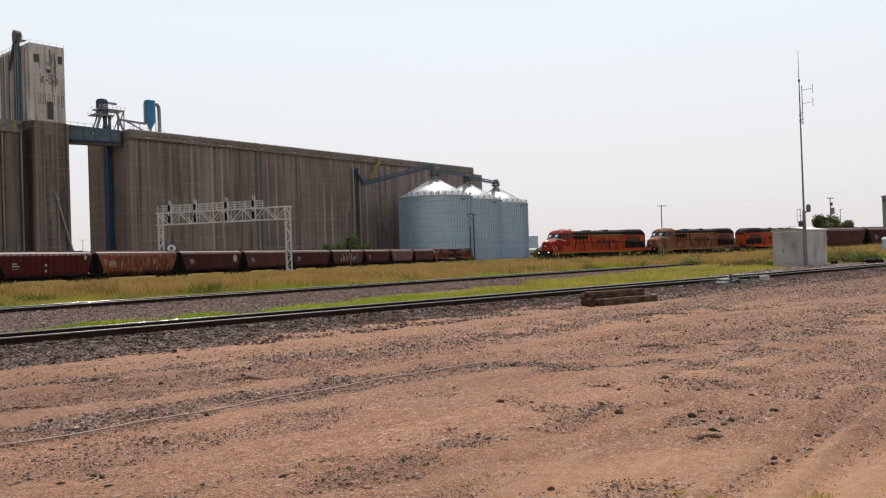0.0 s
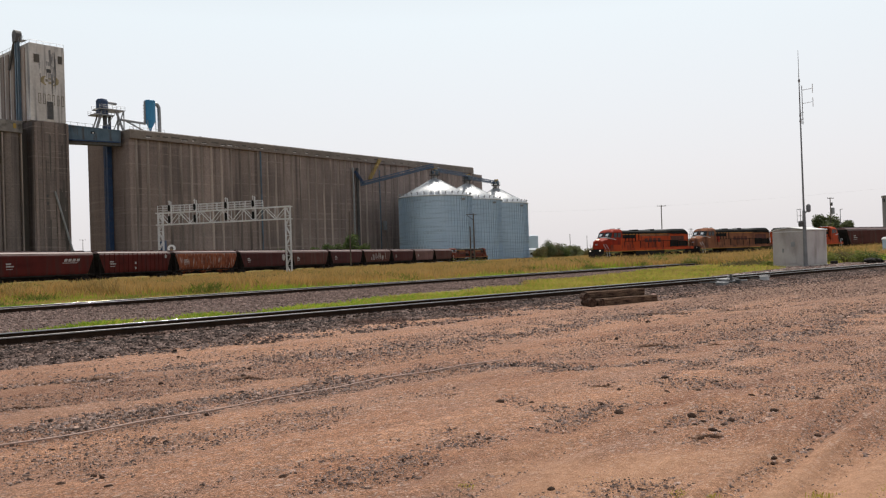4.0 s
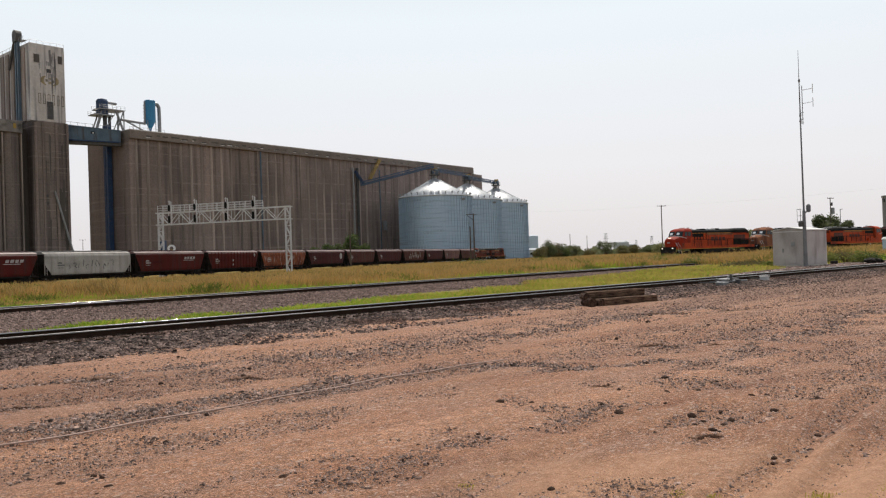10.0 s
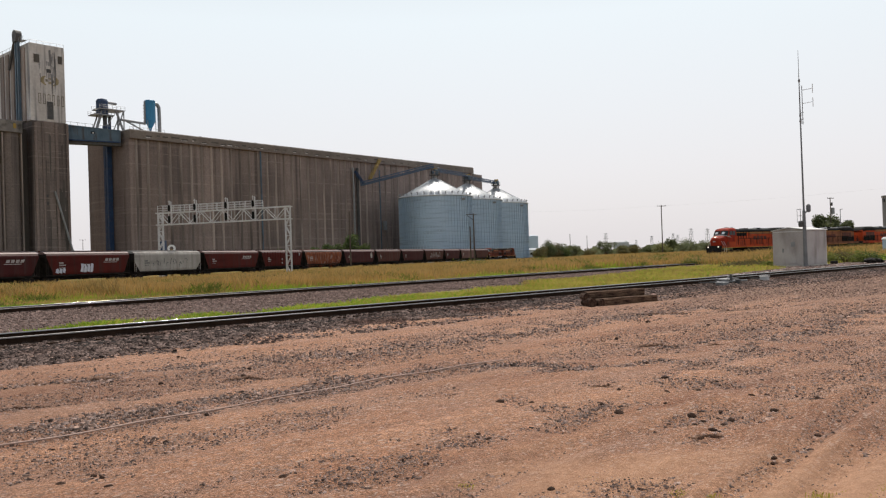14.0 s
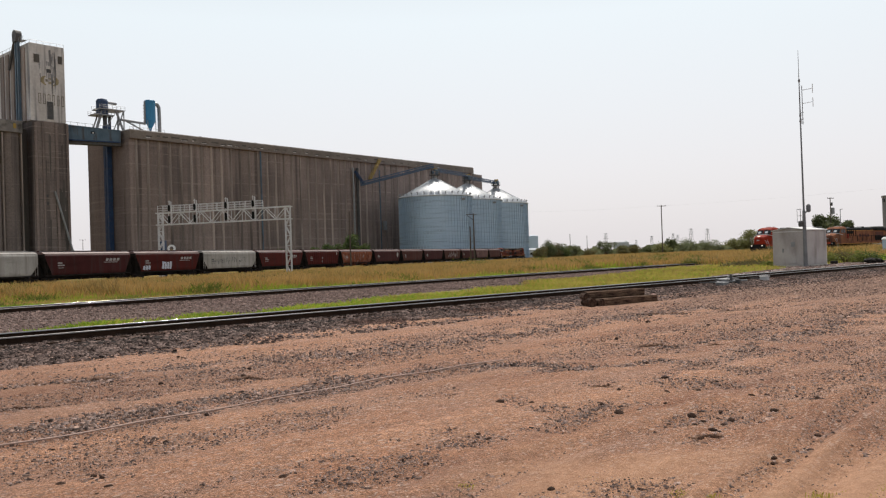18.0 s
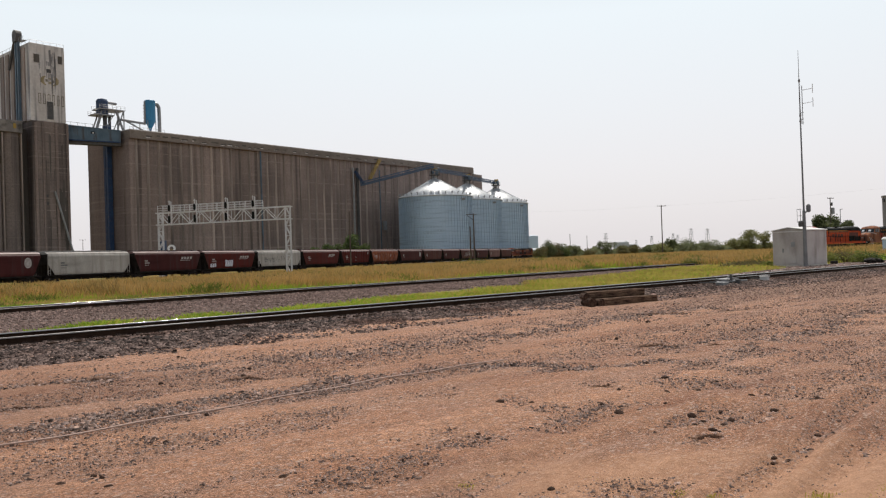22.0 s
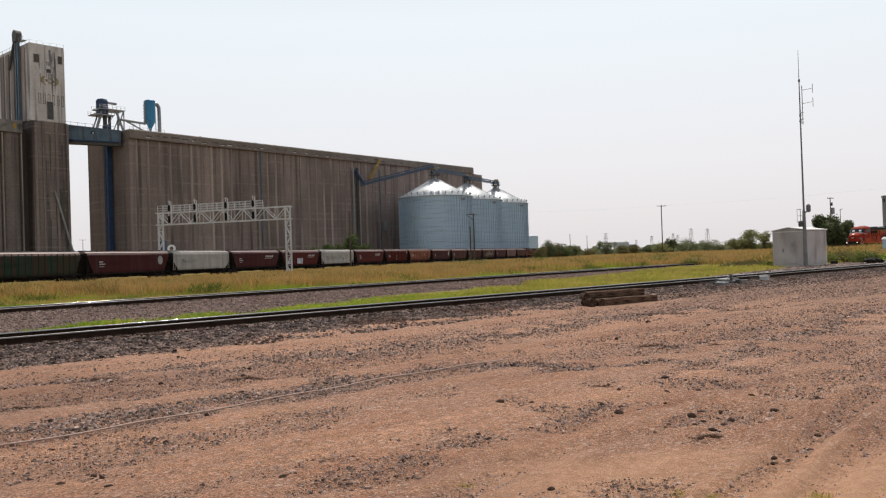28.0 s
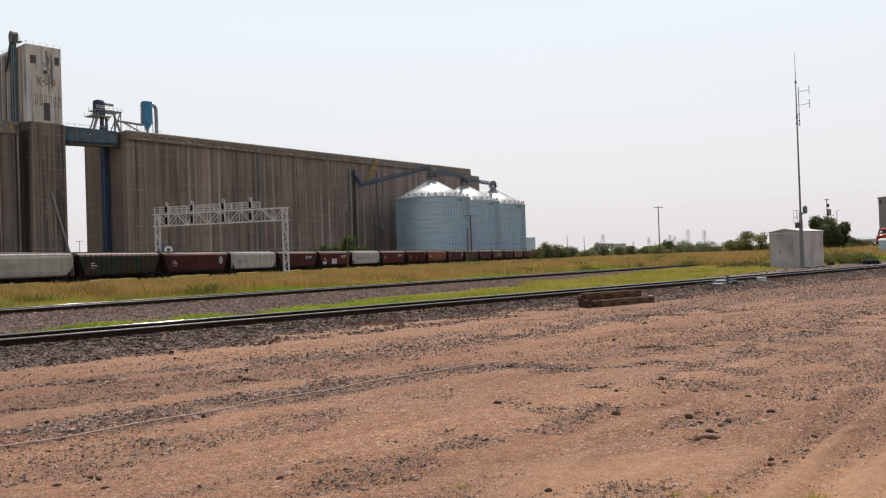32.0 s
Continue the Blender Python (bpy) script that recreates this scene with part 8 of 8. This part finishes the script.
# tangent, depth, height, width, seed, leaves
TREES = [
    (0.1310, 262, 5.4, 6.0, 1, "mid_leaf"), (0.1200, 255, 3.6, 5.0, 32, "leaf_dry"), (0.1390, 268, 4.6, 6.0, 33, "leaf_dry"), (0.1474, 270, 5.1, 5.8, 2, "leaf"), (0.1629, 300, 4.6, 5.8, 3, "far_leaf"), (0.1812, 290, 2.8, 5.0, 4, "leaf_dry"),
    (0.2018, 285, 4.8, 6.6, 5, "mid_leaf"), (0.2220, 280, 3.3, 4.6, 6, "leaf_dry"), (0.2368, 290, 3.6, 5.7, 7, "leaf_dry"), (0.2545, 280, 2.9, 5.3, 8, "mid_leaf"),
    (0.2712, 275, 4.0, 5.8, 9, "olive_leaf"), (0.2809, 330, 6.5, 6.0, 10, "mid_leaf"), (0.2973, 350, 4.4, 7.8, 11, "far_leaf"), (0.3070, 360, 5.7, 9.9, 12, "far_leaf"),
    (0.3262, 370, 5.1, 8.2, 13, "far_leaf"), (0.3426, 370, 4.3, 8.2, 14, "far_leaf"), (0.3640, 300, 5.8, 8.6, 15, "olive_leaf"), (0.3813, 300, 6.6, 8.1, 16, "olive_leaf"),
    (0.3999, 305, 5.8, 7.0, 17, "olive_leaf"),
    (0.473, 255, 10.4, 6.2, 20, "mid_leaf"), (0.485, 250, 9.6, 6.0, 21, "mid_leaf"), (0.500, 252, 8.7, 6.0, 22, "mid_leaf"),
    (0.5112, 235, 3.3, 4.0, 28, "mid_leaf"), (0.5189, 236, 3.0, 4.0, 29, "leaf_dry"), (0.528, 234, 2.7, 4.0, 31, "leaf_dry"),
]
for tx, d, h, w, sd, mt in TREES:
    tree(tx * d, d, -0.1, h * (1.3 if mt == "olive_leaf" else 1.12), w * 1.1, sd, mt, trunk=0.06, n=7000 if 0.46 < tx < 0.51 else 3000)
for px, py, h, w, sd in ((-28.2, 246, 10.4, 6.5, 23), (-24.0, 250, 8.0, 6.0, 24), (-36.5, 238, 6.6, 6.0, 25), (-44.5, 232, 6.4, 6.0, 26), (-32.8, 240, 7.4, 5.5, 27), (-40.5, 234, 6.5, 6.0, 30)):
    tree(px, py, -0.5, h, w, sd, "leaf", label="dark green tree at the foot of the silos", group="trees at the silos")


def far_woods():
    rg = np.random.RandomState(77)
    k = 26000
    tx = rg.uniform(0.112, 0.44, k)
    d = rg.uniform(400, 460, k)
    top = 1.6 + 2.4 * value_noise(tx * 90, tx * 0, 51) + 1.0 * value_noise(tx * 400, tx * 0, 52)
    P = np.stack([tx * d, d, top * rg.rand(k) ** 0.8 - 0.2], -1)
    # the woods' haze lies in this paler leaf colour
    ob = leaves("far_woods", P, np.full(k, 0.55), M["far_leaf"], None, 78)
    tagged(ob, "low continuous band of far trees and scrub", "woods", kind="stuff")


far_woods()


def bush(x, y, z, h, w, seed, mat="weed", label="leafy weed clump in the dry grass", n=500, leaf=0.09):
    rg = np.random.RandomState(seed)
    t = thing("bush", pose(x, y, z), label, "bush", "weed clumps")
    bm = B()
    for i in range(6):
        a = 2 * math.pi * i / 6
        tube(bm, (0, 0, -0.05), (0.35 * w * math.cos(a), 0.35 * w * math.sin(a), h * rg.uniform(0.6, 0.95)), 0.02, 4, 0.006)
    part("stems", bm, M["bark"], t)
    d = rg.normal(0, 1, (n, 3)) * np.array([w * 0.24, w * 0.24, h * 0.26]) + np.array([0, 0, h * 0.45])
    d = d[d[:, 2] > 0.02]
    leaves("foliage", d, np.full(len(d), leaf), M[mat], t, seed + 7)


for i, (tx, d, h, w, mt) in enumerate([(-0.225, 62, 0.75, 3.2, "leaf_dry"), (-0.205, 63, 0.7, 2.4, "weed"), (0.362, 68, 0.55, 2.6, "leaf_dry"), (0.382, 70, 0.6, 2.4, "leaf_dry"), (0.478, 72, 1.0, 2.0, "weed"), (0.492, 73, 1.2, 1.8, "leaf_dry"), (0.505, 72, 1.0, 1.8, "leaf_dry"),
                                       (0.518, 70, 1.15, 2.2, "weed"), (0.53, 70, 1.0, 2.0, "leaf"), (0.405, 66, 0.5, 1.2, "weed"), (0.10, 100, 1.3, 3.0, "leaf_dry"), (0.12, 104, 1.6, 2.2, "weed"), (0.145, 110, 1.3, 2.6, "leaf_dry"), (0.085, 108, 1.2, 2.6, "weed"),
                                       (0.03, 150, 1.8, 6, "weed"), (0.05, 152, 1.6, 5, "weed"), (0.266, 95, 1.1, 2.0, "weed"), (0.31, 82, 0.8, 2.4, "weed"), (0.335, 84, 0.8, 2.0, "leaf_dry"), (0.20, 98, 1.0, 2.4, "weed"), (0.235, 96, 1.0, 2.4, "leaf_dry")]):
    bush(tx * d, d, float(ground_z(tx * d, d)), h, w, 60 + i, mt, n=1100 if d < 90 else 500, leaf=0.08 if d < 90 else 0.11)


def build_dark_heap():
    # dark bushy heaps, made up here from piled black rings
    t = thing("tyre_heap", pose(35.3, 66.3, 0.08, 0, 0, 20), "low black heap beside the gravel pad", "heap")
    rg = random.Random(8)
    for i in range(7):
        bm = B()
        lathe(bm, [(0.16, 0.0), (0.30, 0.02), (0.34, 0.09), (0.30, 0.17), (0.16, 0.18), (0.14, 0.09), (0.16, 0.0)], 12, caps=False)
        part("heap_ring", bm, M["fuel_black"], t, at=pose((i % 4) * 0.46 - 0.7, rg.uniform(-0.2, 0.2), 0.05 if i < 4 else 0.2, rg.uniform(-25, 25) + (50 if i == 3 else 0), rg.uniform(-25, 25), rg.uniform(0, 90)))
    t = thing("tyre_heap", pose(32.6, 67.3, 0.1, 0, 0, 20), "small black heap behind the bungalow", "heap")
    bm = B()
    lathe(bm, [(0.16, 0.0), (0.28, 0.02), (0.32, 0.12), (0.28, 0.26), (0.16, 0.27), (0.14, 0.1), (0.16, 0.0)], 12, caps=False)
    part("heap_ring", bm, M["fuel_black"], t)


build_dark_heap()


# ---- poles, wires and the far distance ----
def utility_pole(x, y, z, h, arm=2.2, rot=0.0, extras="", label="tall wooden utility pole with crossarm", thick=0.19):
    t = thing("utility_pole", pose(x, y, z, 0, 0, rot), label, "utility pole", "utility poles")
    bm = B()
    tube(bm, (0, 0, -0.3), (0, 0, h), thick, 9, thick * 0.65)
    part("pole", bm, M["wood_pole"], t)
    if arm:
        bm = B()
        beam(bm, (-arm / 2, -0.14, h - 0.35), (arm / 2, -0.14, h - 0.35), 0.14)
        part("crossarm", bm, M["wood_pole"], t)
        for k in (-0.46, -0.2, 0.2, 0.46):
            bm = B()
            tube(bm, (arm * k, -0.14, h - 0.28), (arm * k, -0.14, h - 0.02), 0.06, 6)
            part("insulator", bm, M["steel_grey"], t)
    if "brace" in extras:
        bm = B()
        beam(bm, (-arm, -0.14, h - 0.3), (0, -0.14, h - 2.2), 0.12)
        beam(bm, (-arm, -0.14, h - 0.3), (0, -0.14, h - 0.3), 0.14)
        part("brace", bm, M["wood_pole"], t)
    if "can" in extras:
        bm = B()
        lathe(bm, [(0.55, h - 5.2), (0.6, h - 5.0), (0.6, h - 3.4), (0.4, h - 3.2)], 12)
        bmesh.ops.translate(bm, vec=(0.75, 0, 0), verts=bm.verts[:])
        part("transformer", bm, M["steel_grey"], t)
        bm = B()
        lathe(bm, [(0.3, h - 2.6), (0.3, h - 1.6)], 8)
        bmesh.ops.translate(bm, vec=(0.5, 0, 0), verts=bm.verts[:])
        part("cutout", bm, M["steel_dark"], t)
    return t


utility_pole(-20.9, 182, -0.5, 13.2, 0, label="plain wooden pole beside the grain train track")
utility_pole(10.2, 262, -0.5, 16.0, 2.4, 10, "brace", label="wooden pole with braced crossarm before the bins", thick=0.28)
utility_pole(9.0, 262, -0.5, 11.8, 0, label="short plain wooden pole before the bins", thick=0.26)
utility_pole(67.3, 247, -0.1, 15.5, 3.0, 12)
utility_pole(120.6, 250, -0.2, 16.4, 2.2, 15, "can", label="wooden pole with transformer behind the trees")
utility_pole(-196.5, 440, -0.5, 18.2, 3.4, 20, label="wooden pole seen through the gap beside the tower")
for tx, d, h in ((0.158, 420, 11.5), (0.179, 440, 11.0)):
    utility_pole(tx * d, d, -0.2, h, 0, label="bare far-off wooden pole")


def lamp_pole():
    t = thing("street_lamp", pose(123.6, 250, -0.2), "slim lamp post behind the trees", "street lamp")
    bm = B()
    tube(bm, (0, 0, 0), (0, 0, 12.6), 0.14, 8, 0.09)
    part("post", bm, M["steel_grey"], t)
    bm = B()
    tube(bm, (0, 0, 12.4), (0.35, 0, 12.6), 0.06, 6)
    box(bm, (0.3, -0.15, 12.55), (0.75, 0.15, 12.72), 0.04)
    part("arm", bm, M["steel_grey"], t)


lamp_pole()


def wires():
    runs = [((66.0, 247, 15.1), (130, 236, 17.6)), ((66.0, 247, 15.1), (20, 262, 15.6))]
    for a, b in runs:
        cu = bpy.data.curves.new("power_line", "CURVE")
        cu.dimensions = "3D"
        cu.bevel_depth = 0.007
        sp = cu.splines.new("POLY")
        sp.points.add(24)
        for i, p in enumerate(sp.points):
            f = i / 24
            p.co = (a[0] + (b[0] - a[0]) * f, a[1] + (b[1] - a[1]) * f, a[2] + (b[2] - a[2]) * f - 0.9 * 4 * f * (1 - f) * 0.5, 1)
        cu.materials.append(M["wire"])
        tagged(new("power_line", cu), "thin sagging overhead power line", "power line", "power lines")


wires()


def pylon(x, y, h):
    t = thing("transmission_tower", pose(x, y, 0, 0, 0, 30), "hazy far-off steel transmission tower", "pylon", "far transmission towers")
    bm = B()
    w = h * 0.11
    for sx, sy in ((-1, -1), (1, -1), (1, 1), (-1, 1)):
        beam(bm, (sx * w, sy * w, 0), (sx * w * 0.25, sy * w * 0.25, h), 0.32)
    for i in range(6):
        f0, f1 = i / 6, (i + 1) / 6
        for s in (-1, 1):
            beam(bm, (-w * (1 - .75 * f0), s * w * (1 - .75 * f0), h * f0), (w * (1 - .75 * f1), s * w * (1 - .75 * f1), h * f1), 0.22)
    part("lattice", bm, M["steel_grey"], t)
    for f in (0.72, 0.84, 0.96):
        bm = B()
        beam(bm, (-h * 0.17, 0, h * f), (h * 0.17, 0, h * f), 0.35)
        part("crossarm", bm, M["steel_grey"], t)


for tx, d, h in ((0.2024, 1300, 31), (0.2593, 1300, 24), (0.2859, 1300, 27), (0.2915, 1500, 28), (0.3084, 1300, 34), (0.3287, 1300, 33), (0.227, 1700, 22), (0.24, 1750, 24)):
    pylon(tx * d, d, h)


def shed(name, x, y, z, L, W, H, rot, wall, roof, label, rise=1.2):
    t = thing(name, pose(x, y, z, 0, 0, rot), label, "building", "far buildings")
    bm = B()
    box(bm, (-L / 2, -W / 2, 0), (L / 2, W / 2, H))
    part("wall", bm, wall, t)
    bm = B()
    loft(bm, [[Vector((xx, -W / 2 - 0.2, H)), Vector((xx, 0, H + rise)), Vector((xx, W / 2 + 0.2, H)), Vector((xx, W / 2 + .2, H + .15)), Vector((xx, 0, H + rise + .2)), Vector((xx, -W / 2 - .2, H + .15))] for xx in (-L / 2 - .2, L / 2 + .2)])
    part("roof", bm, roof, t)
    n = 0 if H > 10 else max(2, int(L / 7))
    for i in range(n):
        bm = B()
        xx = -L / 2 + L * (i + 0.5) / n
        box(bm, (xx - 0.9, -W / 2 - 0.06, H * 0.35), (xx + 0.9, -W / 2 + 0.02, H * 0.65))
        part("window", bm, M["glass"], t)
    return t


shed("warehouse", 62.8, 600, -0.5, 11, 20, 15.0, 10, M["far_blue"], M["far_blue"], "far blue-grey clad warehouse behind the bins", 0.6)
shed("far_shed", 60, 520, -0.5, 16, 10, 4.5, 5, M["far_white"], M["far_white"], "low white shed near the warehouse")
shed("far_shed", 228, 425, -0.2, 30, 12, 4.2, 15, M["far_white"], M["far_white"], "long low white shed beyond the track")
shed("far_shed", 115.0, 520, -0.2, 7.5, 8, 7.2, 8, M["far_white"], M["far_white"], "pale boxy plant building beyond the scrub", 0.4)
shed("far_shed", 122.2, 524, -0.2, 5.5, 8, 5.6, 8, M["far_white"], M["far_white"], "low pale annexe beside the plant building", 0.3)


def far_silo():
    t = thing("far_silo", pose(141.9, 250, -0.2), "dark grey concrete silo at the edge of the yard", "silo")
    bm = B()
    lathe(bm, [(4.6, 0), (4.6, 15.8), (4.8, 15.9), (4.8, 16.4)], 28)
    part("wall", bm, surf("grey_silo_concrete", (0.21, 0.19, 0.185), (0.28, 0.26, 0.255), 0.3, (1, 1, 0.2), bump=0.1, bscale=2, fine=0.2), t)
    bm = B()
    box(bm, (-4.75, -0.5, 14.4), (-4.5, 0.5, 15.4))
    part("vent", bm, M["steel_dark"], t)


far_silo()


def tank_unit():
    t = thing("portable_toilet", pose(66.3, 120.0, 0.0, 0, 0, 35), "pale blue portable cabin with white rounded roof", "portable toilet")
    bm = B()
    box(bm, (-0.6, -0.6, 0.1), (0.6, 0.6, 2.15), 0.05)
    part("body", bm, M["far_blue"], t)
    bm = B()
    loft(bm, [[Vector((sx * a, sy * a, z)) for sx, sy in ((-1, -1), (1, -1), (1, 1), (-1, 1))] for a, z in ((0.66, 2.15), (0.66, 2.3), (0.45, 2.55))])
    part("roof", bm, M["white_paint"], t)
    bm = B()
    box(bm, (-0.45, -0.63, 0.2), (0.45, -0.602, 2.0), 0.01)
    part("door", bm, M["far_blue"], t)


tank_unit()


# ---- everything that moves ----
def motions():
    uz = 90 - LEFT_DEG
    for ob, s0 in TRAIN["left"]:
        rows = []
        for t, d in ((0.0, 0.0), (32.0, 32 * LEFT_SPEED)):
            p = LEFT_C + LEFT_U * (s0 + d)
            rows.append((t, pose(p[0], p[1], RAIL_LEFT, 0, 0, uz)))
        walk(ob, rows)
    uz = 90 - RIGHT_DEG
    for ob, s0 in TRAIN["right"]:
        rows = []
        for t, d in RIGHT_RUN:
            p = RIGHT_C + RIGHT_U * (s0 + d)
            rows.append((t, pose(p[0], p[1], RAIL_RIGHT, 0, 0, uz)))
        walk(ob, rows)
    # wheels roll with the distance run
    ts = [r[0] for r in RIGHT_RUN]
    ds = [r[1] for r in RIGHT_RUN]
    for side in ("left", "right"):
        total = 32 * LEFT_SPEED if side == "left" else ds[-1]
        for w, loc, r in WHEELSETS[side]:
            n = int(math.degrees(total / r) / 80) + 1
            rows = []
            for i in range(n + 1):
                d = total * i / n
                t = d / LEFT_SPEED if side == "left" else float(np.interp(d, ds, ts))
                rows.append((t, Matrix.Translation(loc) @ Matrix.Rotation(d / r, 4, "Y")))
            walk(w, rows)


LEFT_SPEED = 4.54
RIGHT_RUN = [(0, 0.0), (3, 7.67), (6, 15.56), (9, 23.74), (13, 35.21), (16, 44.24), (19, 53.58), (23, 66.2), (27, 78.6), (31, 90.85), (32, 93.8)]
motions()
